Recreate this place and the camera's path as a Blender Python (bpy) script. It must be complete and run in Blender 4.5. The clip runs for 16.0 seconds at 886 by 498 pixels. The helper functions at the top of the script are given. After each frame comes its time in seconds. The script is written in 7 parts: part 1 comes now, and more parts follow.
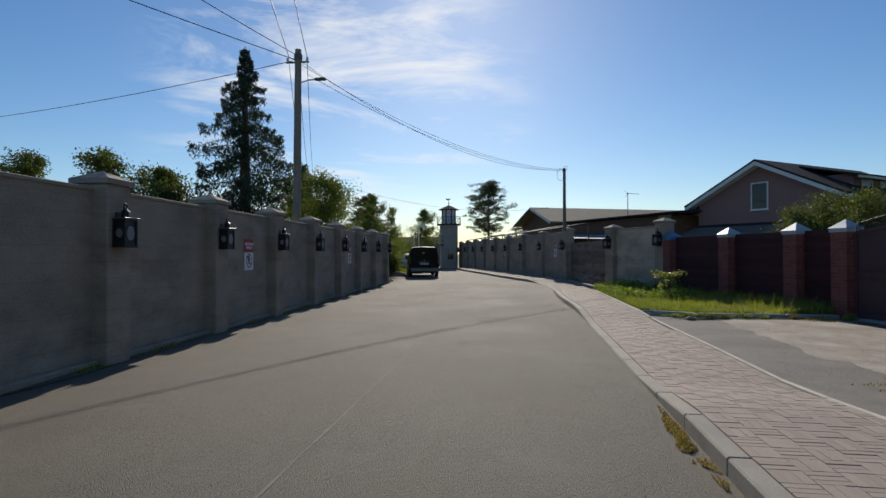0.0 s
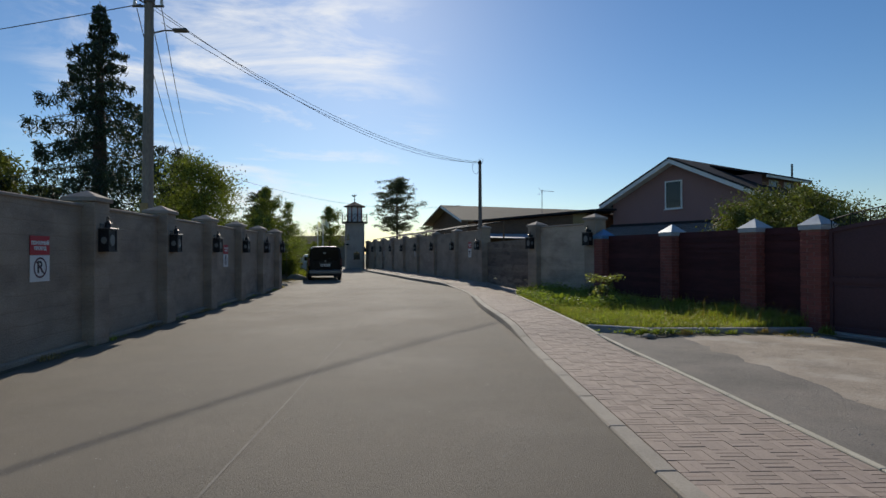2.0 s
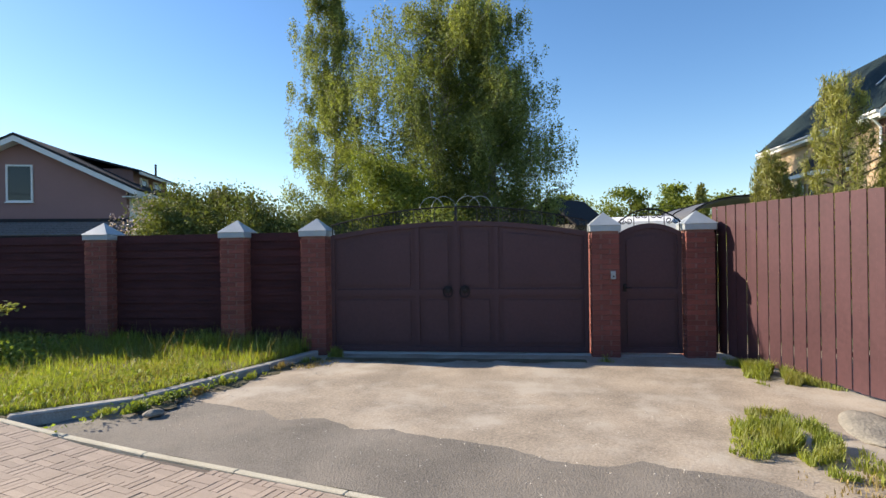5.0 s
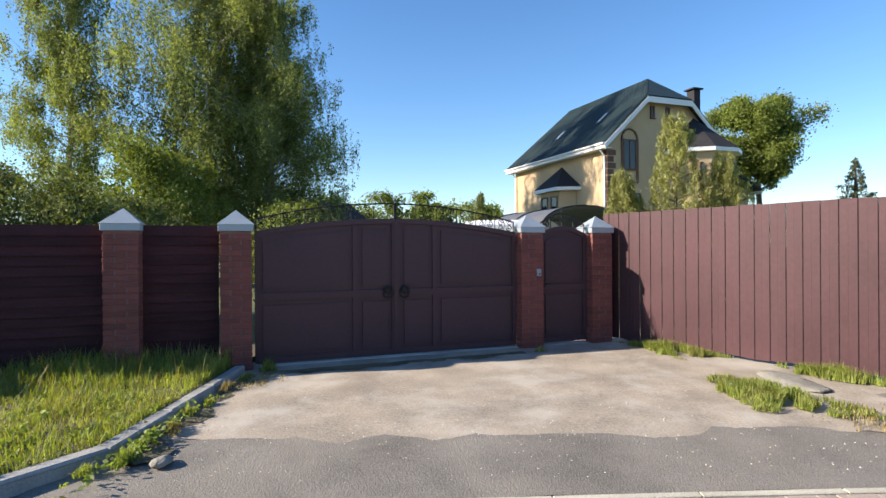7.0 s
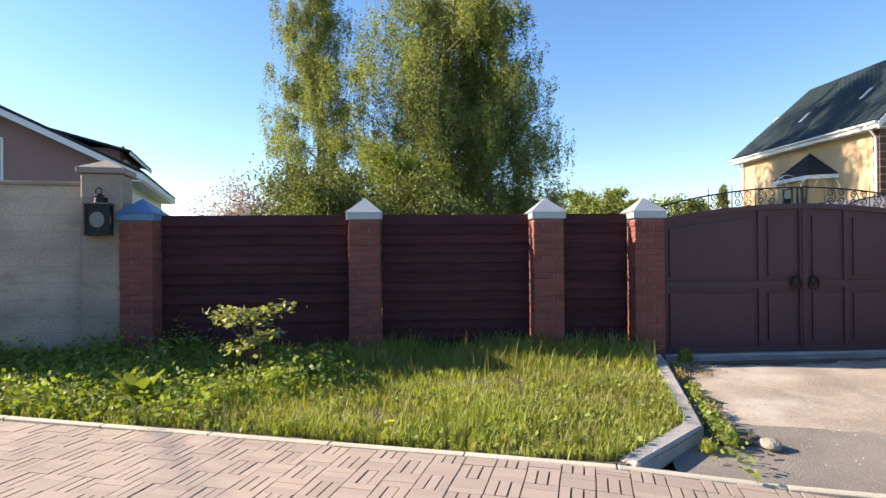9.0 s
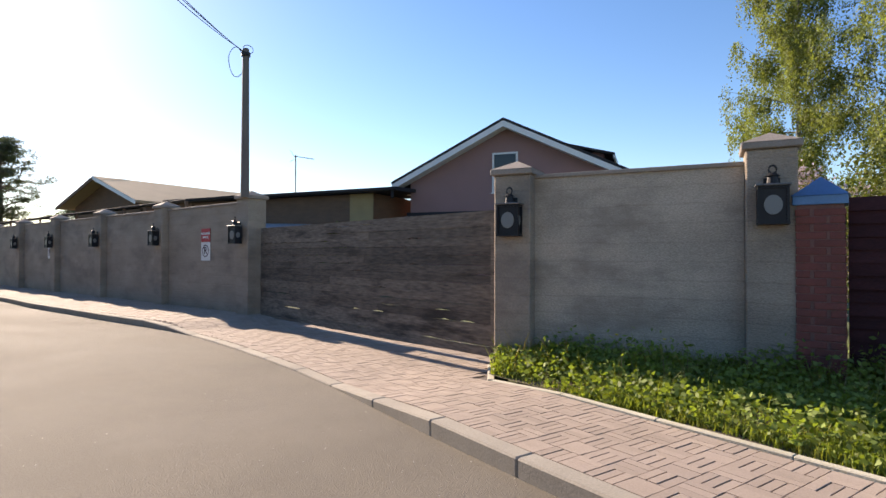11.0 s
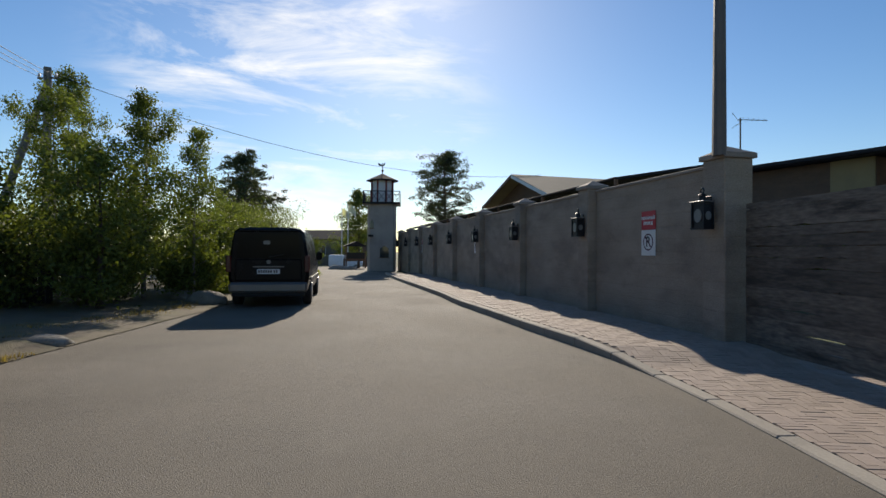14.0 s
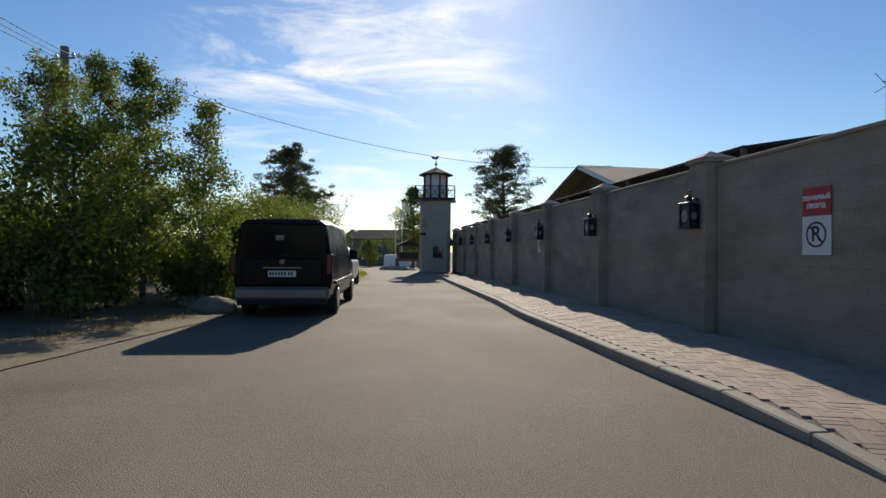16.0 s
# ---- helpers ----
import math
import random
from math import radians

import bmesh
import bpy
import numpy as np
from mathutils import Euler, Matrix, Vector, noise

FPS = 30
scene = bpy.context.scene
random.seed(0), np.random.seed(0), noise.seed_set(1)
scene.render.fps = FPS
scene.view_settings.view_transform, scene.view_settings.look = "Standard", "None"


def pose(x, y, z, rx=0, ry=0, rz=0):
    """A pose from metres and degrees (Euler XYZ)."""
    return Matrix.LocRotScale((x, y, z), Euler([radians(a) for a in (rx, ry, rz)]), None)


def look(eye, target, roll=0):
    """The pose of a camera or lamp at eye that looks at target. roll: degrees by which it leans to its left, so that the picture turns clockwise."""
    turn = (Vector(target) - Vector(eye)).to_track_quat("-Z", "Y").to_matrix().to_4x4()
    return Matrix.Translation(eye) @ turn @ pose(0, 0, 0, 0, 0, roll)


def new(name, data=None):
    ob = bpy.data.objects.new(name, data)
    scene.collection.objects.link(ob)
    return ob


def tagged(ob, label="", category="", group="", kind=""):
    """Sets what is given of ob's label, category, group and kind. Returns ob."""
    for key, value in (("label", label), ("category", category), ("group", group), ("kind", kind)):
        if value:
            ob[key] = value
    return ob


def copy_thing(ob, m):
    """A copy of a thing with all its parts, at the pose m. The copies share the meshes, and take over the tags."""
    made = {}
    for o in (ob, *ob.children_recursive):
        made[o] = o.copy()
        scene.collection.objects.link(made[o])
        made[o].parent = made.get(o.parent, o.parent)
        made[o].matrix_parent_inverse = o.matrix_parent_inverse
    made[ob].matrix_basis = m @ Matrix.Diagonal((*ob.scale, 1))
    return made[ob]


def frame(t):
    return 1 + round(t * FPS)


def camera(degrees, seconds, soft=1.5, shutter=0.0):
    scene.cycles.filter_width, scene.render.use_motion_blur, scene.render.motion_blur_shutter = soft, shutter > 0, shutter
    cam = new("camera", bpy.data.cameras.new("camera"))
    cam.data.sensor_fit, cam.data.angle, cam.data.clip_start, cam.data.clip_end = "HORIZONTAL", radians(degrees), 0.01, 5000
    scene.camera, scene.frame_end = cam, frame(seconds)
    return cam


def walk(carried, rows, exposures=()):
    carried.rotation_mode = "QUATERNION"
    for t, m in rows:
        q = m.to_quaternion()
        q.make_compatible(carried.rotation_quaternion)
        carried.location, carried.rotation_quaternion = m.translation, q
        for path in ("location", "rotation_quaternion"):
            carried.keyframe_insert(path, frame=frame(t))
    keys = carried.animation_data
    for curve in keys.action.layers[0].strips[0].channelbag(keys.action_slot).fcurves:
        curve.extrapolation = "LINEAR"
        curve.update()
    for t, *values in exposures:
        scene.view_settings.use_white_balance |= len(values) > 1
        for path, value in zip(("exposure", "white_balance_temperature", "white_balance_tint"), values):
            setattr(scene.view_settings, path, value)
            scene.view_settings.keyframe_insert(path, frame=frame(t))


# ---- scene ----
cam = camera(77.1, 16.0)
PATH = [
    (0, (0.39, 0.101, 1.469), (0.098, 2.079, 1.487), -0.1),
    (0.5, (0.32, 0.913, 1.473), (0.073, 2.898, 1.493), -0.0),
    (1, (0.29, 1.649, 1.502), (0.123, 3.642, 1.523), -0.1),
    (1.5, (0.235, 2.467, 1.508), (0.2, 4.467, 1.526), -0.2),
    (2, (0.184, 3.206, 1.52), (0.219, 5.206, 1.535), -0.2),
    (2.5, (0.1, 4.044, 1.533), (0.197, 6.042, 1.549), -0.2),
    (3, (0.132, 4.754, 1.562), (0.336, 6.743, 1.578), -0.4),
    (3.5, (0.119, 5.583, 1.6), (0.789, 7.467, 1.618), -0.4),
    (4, (0.092, 6.263, 1.634), (1.234, 7.904, 1.646), -0.7),
    (4.5, (0.151, 7.024, 1.659), (1.702, 8.286, 1.66), -0.9),
    (5, (0.1, 7.717, 1.692), (1.905, 8.579, 1.694), -0.8),
    (5.2, (0.105, 7.999, 1.696), (1.985, 8.681, 1.7), -0.9),
    (7.3, (-0.481, 11.345, 1.662), (1.518, 11.273, 1.661), -0.3),
    (7.5, (-0.535, 11.693, 1.625), (1.465, 11.647, 1.624), -0.2),
    (8, (-0.594, 12.597, 1.577), (1.403, 12.703, 1.576), -0.0),
    (8.5, (-0.65, 13.397, 1.558), (1.314, 13.773, 1.559), -0.3),
    (9, (-0.677, 14.161, 1.518), (1.258, 14.667, 1.525), -0.5),
    (9.5, (-0.803, 14.998, 1.432), (1.087, 15.652, 1.468), -0.4),
    (10, (-0.971, 15.753, 1.442), (0.766, 16.745, 1.466), -0.4),
    (10.2, (-1.032, 16.076, 1.417), (0.575, 17.266, 1.443), -0.3),
    (12.3, (-0.895, 19.098, 1.432), (-0.281, 21.001, 1.453), 0.3),
    (12.5, (-0.897, 19.35, 1.406), (-0.406, 21.289, 1.427), 0.3),
    (13, (-0.899, 20.228, 1.366), (-0.688, 22.217, 1.385), 0.4),
    (13.5, (-0.891, 20.999, 1.344), (-0.875, 22.999, 1.36), 0.3),
    (14, (-0.843, 21.781, 1.347), (-0.984, 23.776, 1.357), 0.3),
    (14.5, (-0.835, 22.491, 1.355), (-1.024, 24.482, 1.37), 0.2),
    (15, (-1.006, 23.187, 1.346), (-1.235, 25.174, 1.359), 0.3),
    (15.5, (-1.088, 23.923, 1.328), (-1.349, 25.906, 1.337), 0.3),
    (16, (-1.034, 24.754, 1.301), (-1.383, 26.723, 1.311), 0.5),
]
EXPOSURE = [(0.0, -0.25, 6700, 10), (3.0, -0.25, 6700, 10), (3.5, -0.25, 6800, 10), (4.0, 0.22, 7000, 11), (5.0, 0.98, 7300, 13), (7.3, 1.14, 6950, 12), (8.5, 1.34, 7300, 15), (9.5, 1.42, 7900, 20),
            (10.2, 1.32, 8000, 22), (12.3, 0.5, 7300, 13), (12.8, 0.3, 7200, 12), (13.5, 0.03, 7000, 11), (14.5, 0.03, 7000, 11), (16.0, 0.05, 7050, 11)]
walk(cam, [(t, look(eye, target, roll)) for t, eye, target, roll in PATH], EXPOSURE)

# ---- sky and sun ----
SUN_UP, SUN_TURN = radians(26.5), radians(-7.0)
SUN_WAY = Vector((math.sin(SUN_TURN) * math.cos(SUN_UP), math.cos(SUN_TURN) * math.cos(SUN_UP), math.sin(SUN_UP)))
world = bpy.data.worlds.new("sky")
scene.world = world
world.use_nodes = True
wn, wl = world.node_tree.nodes, world.node_tree.links
wn.clear()
w_sky = wn.new("ShaderNodeTexSky")
w_sky.sky_type, w_sky.sun_disc = "NISHITA", False
w_sky.sun_elevation, w_sky.sun_rotation = SUN_UP, SUN_TURN
w_sky.air_density, w_sky.dust_density, w_sky.ozone_density = 1.0, 0.20, 2.0
w_map, w_noise = wn.new("ShaderNodeMapping"), wn.new("ShaderNodeTexNoise")
w_co = wn.new("ShaderNodeTexCoord")
w_map.inputs["Scale"].default_value = (2.2, 2.2, 9.0)
w_map.inputs["Location"].default_value = (0.35, 0.1, 0.8)
w_noise.inputs["Scale"].default_value, w_noise.inputs["Detail"].default_value = 1.6, 7.0
w_noise.inputs["Roughness"].default_value, w_noise.inputs["Distortion"].default_value = 0.62, 0.5
w_ramp = wn.new("ShaderNodeValToRGB")
w_ramp.color_ramp.elements[0].position, w_ramp.color_ramp.elements[1].position = 0.47, 0.72
# thin cirrus drifts about the bearing of the sun and fades out elsewhere
w_dot = wn.new("ShaderNodeVectorMath")
w_dot.operation = "DOT_PRODUCT"
w_dot.inputs[1].default_value = Vector((-0.30, 0.92, 0.26)).normalized()
w_near = wn.new("ShaderNodeMapRange")
w_near.interpolation_type = "SMOOTHSTEP"
w_near.inputs["From Min"].default_value, w_near.inputs["From Max"].default_value = 0.935, 0.99
w_mul = wn.new("ShaderNodeMath")
w_mul.operation = "MULTIPLY"
w_mix = wn.new("ShaderNodeMix")
w_mix.data_type = "RGBA"
w_mix.inputs["B"].default_value = (10.5, 10.8, 11.2, 1)
w_sat = wn.new("ShaderNodeHueSaturation")
w_sat.inputs["Saturation"].default_value = 1.22
w_tint = wn.new("ShaderNodeMix")
w_tint.data_type, w_tint.blend_type = "RGBA", "MULTIPLY"
w_tint.inputs["Factor"].default_value = 1.0
w_tint.inputs["B"].default_value = (0.88, 0.99, 1.13, 1)
w_bg, w_out = wn.new("ShaderNodeBackground"), wn.new("ShaderNodeOutputWorld")
w_bg.inputs["Strength"].default_value = 0.10
for a, b in ((w_co.outputs["Generated"], w_map.inputs["Vector"]), (w_map.outputs[0], w_noise.inputs["Vector"]), (w_noise.outputs[0], w_ramp.inputs[0]),
             (w_co.outputs["Generated"], w_dot.inputs[0]), (w_dot.outputs["Value"], w_near.inputs["Value"]), (w_near.outputs[0], w_mul.inputs[0]),
             (w_ramp.outputs[0], w_mul.inputs[1]), (w_mul.outputs[0], w_mix.inputs["Factor"]), (w_sky.outputs[0], w_sat.inputs["Color"]), (w_sat.outputs[0], w_tint.inputs["A"]), (w_tint.outputs["Result"], w_mix.inputs["A"]),
             (w_mix.outputs["Result"], w_bg.inputs["Color"]), (w_bg.outputs[0], w_out.inputs["Surface"])):
    wl.new(a, b)
sun_data = bpy.data.lights.new("sun", "SUN")
sun_data.energy, sun_data.angle, sun_data.color = 5.0, radians(0.55), (1.0, 0.93, 0.82)
sun = new("sun", sun_data)
sun.matrix_world = look(SUN_WAY * 60, (0, 0, 0))

# ---- materials ----
def mat(name, colour, rough=0.8, metal=0.0, vary=0.15, scale=3.0, fine=60.0, bump=0.2, bump_size=0.01, tint=None, stain=0.0, stain_scale=0.7, stretch=(1, 1, 1), per_piece=0.0, spec=0.5, island=False, through_light=0.0, boards=0.0):
    """A procedural surface: a base colour that varies at two scales, a stain colour, a grain relief and a shift from piece to piece."""
    m = bpy.data.materials.new(name)
    m.use_nodes = True
    n, l = m.node_tree.nodes, m.node_tree.links
    p = n["Principled BSDF"]
    p.inputs["Metallic"].default_value, p.inputs["Specular IOR Level"].default_value = metal, spec
    co, mp = n.new("ShaderNodeTexCoord"), n.new("ShaderNodeMapping")
    geo = n.new("ShaderNodeNewGeometry")
    mp.inputs["Scale"].default_value = stretch
    l.new(geo.outputs["Position"], mp.inputs["Vector"])
    big, small = n.new("ShaderNodeTexNoise"), n.new("ShaderNodeTexNoise")
    for tex, s in ((big, scale), (small, fine)):
        tex.inputs["Scale"].default_value, tex.inputs["Detail"].default_value = s, 5.0
        l.new(mp.outputs[0], tex.inputs["Vector"])
    add = n.new("ShaderNodeMath")
    add.operation = "ADD"
    l.new(big.outputs[0], add.inputs[0])
    l.new(small.outputs[0], add.inputs[1])
    ramp = n.new("ShaderNodeMapRange")
    ramp.inputs["From Min"].default_value, ramp.inputs["From Max"].default_value = 0.6, 1.4
    ramp.inputs["To Min"].default_value, ramp.inputs["To Max"].default_value = 1 - vary * 1.6, 1 + vary * 1.6
    l.new(add.outputs[0], ramp.inputs["Value"])
    value = ramp.outputs[0]
    if per_piece:
        info = n.new("ShaderNodeNewGeometry" if island else "ShaderNodeObjectInfo")
        r = n.new("ShaderNodeMapRange")
        r.inputs["To Min"].default_value, r.inputs["To Max"].default_value = 1 - per_piece, 1 + per_piece
        l.new(info.outputs["Random Per Island" if island else "Random"], r.inputs["Value"])
        mul = n.new("ShaderNodeMath")
        mul.operation = "MULTIPLY"
        l.new(value, mul.inputs[0])
        l.new(r.outputs[0], mul.inputs[1])
        value = mul.outputs[0]
    col = n.new("ShaderNodeVectorMath")
    col.operation = "SCALE"
    col.inputs[0].default_value = colour
    l.new(value, col.inputs["Scale"])
    colour_out = col.outputs[0]
    if stain:
        st = n.new("ShaderNodeTexNoise")
        st.inputs["Scale"].default_value, st.inputs["Detail"].default_value, st.inputs["Roughness"].default_value = stain_scale, 6.0, 0.65
        l.new(mp.outputs[0], st.inputs["Vector"])
        sr = n.new("ShaderNodeMapRange")
        sr.interpolation_type = "SMOOTHSTEP"
        sr.inputs["From Min"].default_value, sr.inputs["From Max"].default_value, sr.inputs["To Max"].default_value = 0.46, 0.68, stain
        l.new(st.outputs[0], sr.inputs["Value"])
        mix = n.new("ShaderNodeMix")
        mix.data_type = "RGBA"
        mix.inputs["B"].default_value = (*tint, 1)
        l.new(sr.outputs[0], mix.inputs["Factor"])
        l.new(colour_out, mix.inputs["A"])
        colour_out = mix.outputs["Result"]
    height = add.outputs[0]
    if boards:
        wv, wr, wm, wa = n.new("ShaderNodeTexWave"), n.new("ShaderNodeMapRange"), n.new("ShaderNodeMix"), n.new("ShaderNodeMath")
        wv.bands_direction = "Z"
        wv.inputs["Scale"].default_value, wv.inputs["Distortion"].default_value = 0.314 / boards, 1.1
        wv.inputs["Detail"].default_value, wv.inputs["Detail Scale"].default_value = 4.0, 1.6
        l.new(geo.outputs["Position"], wv.inputs["Vector"])
        wr.inputs["From Min"].default_value, wr.inputs["From Max"].default_value = 0.955, 1.0
        l.new(wv.outputs["Fac"], wr.inputs["Value"])
        patchy = n.new("ShaderNodeMath")
        patchy.operation = "MULTIPLY"
        l.new(wr.outputs[0], patchy.inputs[0])
        l.new(big.outputs[0], patchy.inputs[1])
        wm.data_type, wm.blend_type = "RGBA", "MULTIPLY"
        wm.inputs["B"].default_value = (0.87, 0.86, 0.85, 1)
        l.new(patchy.outputs[0], wm.inputs["Factor"])
        l.new(colour_out, wm.inputs["A"])
        colour_out = wm.outputs["Result"]
        wa.operation = "SUBTRACT"
        l.new(add.outputs[0], wa.inputs[0])
        soft_line = n.new("ShaderNodeMath")
        soft_line.operation = "MULTIPLY"
        soft_line.inputs[1].default_value = 0.45
        l.new(patchy.outputs[0], soft_line.inputs[0])
        l.new(soft_line.outputs[0], wa.inputs[1])
        height = wa.outputs[0]
    l.new(colour_out, p.inputs["Base Color"])
    rr = n.new("ShaderNodeMapRange")
    rr.inputs["To Min"].default_value, rr.inputs["To Max"].default_value = max(rough - 0.12, 0.02), min(rough + 0.12, 1)
    l.new(big.outputs[0], rr.inputs["Value"])
    l.new(rr.outputs[0], p.inputs["Roughness"])
    if bump:
        b = n.new("ShaderNodeBump")
        b.inputs["Strength"].default_value, b.inputs["Distance"].default_value = bump, bump_size
        l.new(height, b.inputs["Height"])
        l.new(b.outputs[0], p.inputs["Normal"])
    if through_light:
        tr, ms = n.new("ShaderNodeBsdfTranslucent"), n.new("ShaderNodeMixShader")
        lift = n.new("ShaderNodeVectorMath")
        lift.operation = "MULTIPLY"
        lift.inputs[1].default_value = (1.5, 1.5, 0.5)
        l.new(colour_out, lift.inputs[0])
        l.new(lift.outputs[0], tr.inputs["Color"])
        ms.inputs["Fac"].default_value = through_light
        l.new(p.outputs[0], ms.inputs[1])
        l.new(tr.outputs[0], ms.inputs[2])
        l.new(ms.outputs[0], n["Material Output"].inputs["Surface"])
    return m


def glass_mat(name, colour, rough=0.03):
    m = bpy.data.materials.new(name)
    m.use_nodes = True
    p = m.node_tree.nodes["Principled BSDF"]
    p.inputs["Base Color"].default_value, p.inputs["Roughness"].default_value = (*colour, 1), rough
    p.inputs["IOR"].default_value, p.inputs["Specular IOR Level"].default_value = 1.5, 0.5
    return m


ASPHALT = mat("asphalt", (0.152, 0.132, 0.102), 0.88, vary=0.30, scale=0.5, fine=95, bump=0.8, bump_size=0.012, tint=(0.185, 0.163, 0.13), stain=0.55, stain_scale=0.35, spec=0.4)
SEAM = mat("asphalt_seam", (0.175, 0.157, 0.13), 0.9, vary=0.25, scale=2, fine=60, bump=0.4)
APRON = mat("old_asphalt", (0.175, 0.158, 0.135), 0.92, vary=0.32, scale=1.2, fine=70, bump=0.75, bump_size=0.010, tint=(0.23, 0.20, 0.165), stain=0.6, stain_scale=0.9)
PAD = mat("concrete_pad", (0.305, 0.257, 0.202), 0.93, vary=0.30, scale=1.6, fine=45, bump=0.4, bump_size=0.008, tint=(0.45, 0.41, 0.35), stain=0.7, stain_scale=1.0)
PAVER = mat("paver", (0.335, 0.268, 0.218), 0.85, vary=0.15, scale=1.2, fine=90, bump=0.4, bump_size=0.004, tint=(0.27, 0.22, 0.195), stain=0.5, stain_scale=0.6, per_piece=0.10)
PAVER_I = mat("paver_far", (0.335, 0.268, 0.218), 0.85, vary=0.15, scale=1.2, fine=90, bump=0.4, bump_size=0.004, tint=(0.27, 0.22, 0.195), stain=0.5, stain_scale=0.6, per_piece=0.10, island=True)
JOINT = mat("paver_joint", (0.11, 0.088, 0.075), 0.95, vary=0.2)
KERB = mat("kerb_concrete", (0.32, 0.287, 0.236), 0.88, vary=0.15, scale=1.5, fine=70, bump=0.4, bump_size=0.006, tint=(0.2, 0.18, 0.15), stain=0.5, per_piece=0.06)
KERB_PALE = mat("edging_concrete", (0.48, 0.45, 0.36), 0.88, vary=0.15, scale=1.5, fine=70, bump=0.4, tint=(0.36, 0.33, 0.24), stain=0.4, per_piece=0.06)
KERB_OLD = mat("old_kerb_concrete", (0.33, 0.32, 0.30), 0.88, vary=0.2, scale=3, fine=60, bump=0.6, tint=(0.2, 0.2, 0.18), stain=0.5, per_piece=0.08)
CONCRETE = mat("wall_concrete", (0.335, 0.270, 0.208), 0.9, vary=0.22, scale=1.1, fine=40, bump=0.75, bump_size=0.02, tint=(0.20, 0.16, 0.13), stain=0.7, stain_scale=0.9, stretch=(1, 1, 2.0), boards=0.21)
CONCRETE_PALE = mat("pale_wall_concrete", (0.45, 0.375, 0.295), 0.9, vary=0.22, scale=1.1, fine=40, bump=0.75, bump_size=0.02, tint=(0.26, 0.21, 0.165), stain=0.7, stain_scale=0.9, stretch=(1, 1, 2.0), boards=0.21)
CONCRETE_CAP = mat("cap_concrete", (0.29, 0.245, 0.205), 0.9, vary=0.16, scale=2, fine=50, bump=0.5, tint=(0.2, 0.17, 0.14), stain=0.4)
BRICK = mat("red_brick", (0.215, 0.064, 0.050), 0.85, vary=0.2, scale=6, fine=90, bump=0.5, bump_size=0.006, per_piece=0.16)
MORTAR = mat("mortar", (0.225, 0.112, 0.092), 0.95, vary=0.2, scale=4)
CAP_METAL = mat("zinc_cap", (0.38, 0.42, 0.44), 0.45, metal=0.35, vary=0.08, scale=4, bump=0.1)
CAP_BLUE = mat("blue_cap", (0.10, 0.22, 0.38), 0.4, metal=0.3, vary=0.1, scale=4, bump=0.1)
FENCE_WOOD = mat("stained_board", (0.066, 0.024, 0.025), 0.75, spec=0.15, vary=0.25, scale=2, fine=30, bump=0.4, bump_size=0.006, stretch=(1, 1, 6), per_piece=0.16)
GATE_METAL = mat("gate_paint", (0.085, 0.044, 0.048), 0.6, spec=0.3, vary=0.10, scale=1.6, fine=25, bump=0.08, bump_size=0.004)
IRON = mat("black_iron", (0.018, 0.017, 0.018), 0.5, metal=0.4, vary=0.15, bump=0.2)
SHEET = mat("red_sheet_fence", (0.067, 0.028, 0.032), 0.55, spec=0.3, vary=0.16, scale=1.0, fine=20, bump=0.1, per_piece=0.06)
GREY_WOOD = mat("weathered_wood", (0.172, 0.137, 0.105), 0.9, vary=0.42, scale=1.6, fine=14, bump=0.7, bump_size=0.01, tint=(0.036, 0.028, 0.022), stain=0.92, stain_scale=1.6, stretch=(0.45, 0.45, 2.6), per_piece=0.38)
SOIL = mat("soil", (0.12, 0.095, 0.062), 0.95, vary=0.3, scale=1.5, fine=40, bump=0.8, bump_size=0.03, tint=(0.09, 0.11, 0.035), stain=0.6, stain_scale=0.6)
SAND = mat("sandy_verge", (0.17, 0.14, 0.095), 0.95, vary=0.25, scale=1.5, fine=50, bump=0.8, bump_size=0.02, tint=(0.13, 0.13, 0.055), stain=0.7, stain_scale=0.9)
MEADOW = mat("meadow", (0.085, 0.105, 0.035), 0.95, vary=0.3, scale=0.3, fine=10, bump=0.6, bump_size=0.05)
GRASS = mat("grass_blade", (0.235, 0.28, 0.06), 0.6, vary=0.3, scale=1.2, fine=8, bump=0, per_piece=0.3, island=True, through_light=0.4, tint=(0.30, 0.27, 0.11), stain=0.6, stain_scale=1.5)
DRY = mat("dry_grass", (0.30, 0.23, 0.10), 0.8, vary=0.3, bump=0, per_piece=0.3, island=True, through_light=0.25)
LEAF_VERGE = mat("verge_leaf", (0.140, 0.172, 0.052), 0.6, spec=0.3, vary=0.3, scale=0.8, fine=6, bump=0, per_piece=0.45, island=True, through_light=0.35)
SIGN_RING = mat("sign_ring", (0.07, 0.012, 0.035), 0.5, vary=0.05, bump=0)
LEAF_WEED = mat("weed_leaf", (0.19, 0.25, 0.06), 0.6, spec=0.3, vary=0.25, scale=1.5, fine=8, bump=0, per_piece=0.35, island=True, through_light=0.35)
LEAF_BIRCH = mat("birch_leaf", (0.185, 0.215, 0.085), 0.6, spec=0.3, vary=0.25, scale=0.4, fine=6, bump=0, per_piece=0.4, island=True, through_light=0.42)
LEAF_DARK = mat("dark_shrub_leaf", (0.125, 0.145, 0.045), 0.7, spec=0.2, vary=0.3, scale=0.8, fine=6, bump=0, per_piece=0.4, island=True, through_light=0.2)
LEAF_SHRUB = mat("shrub_leaf", (0.145, 0.175, 0.045), 0.7, spec=0.2, vary=0.25, scale=0.8, fine=6, bump=0, per_piece=0.4, island=True, through_light=0.25)
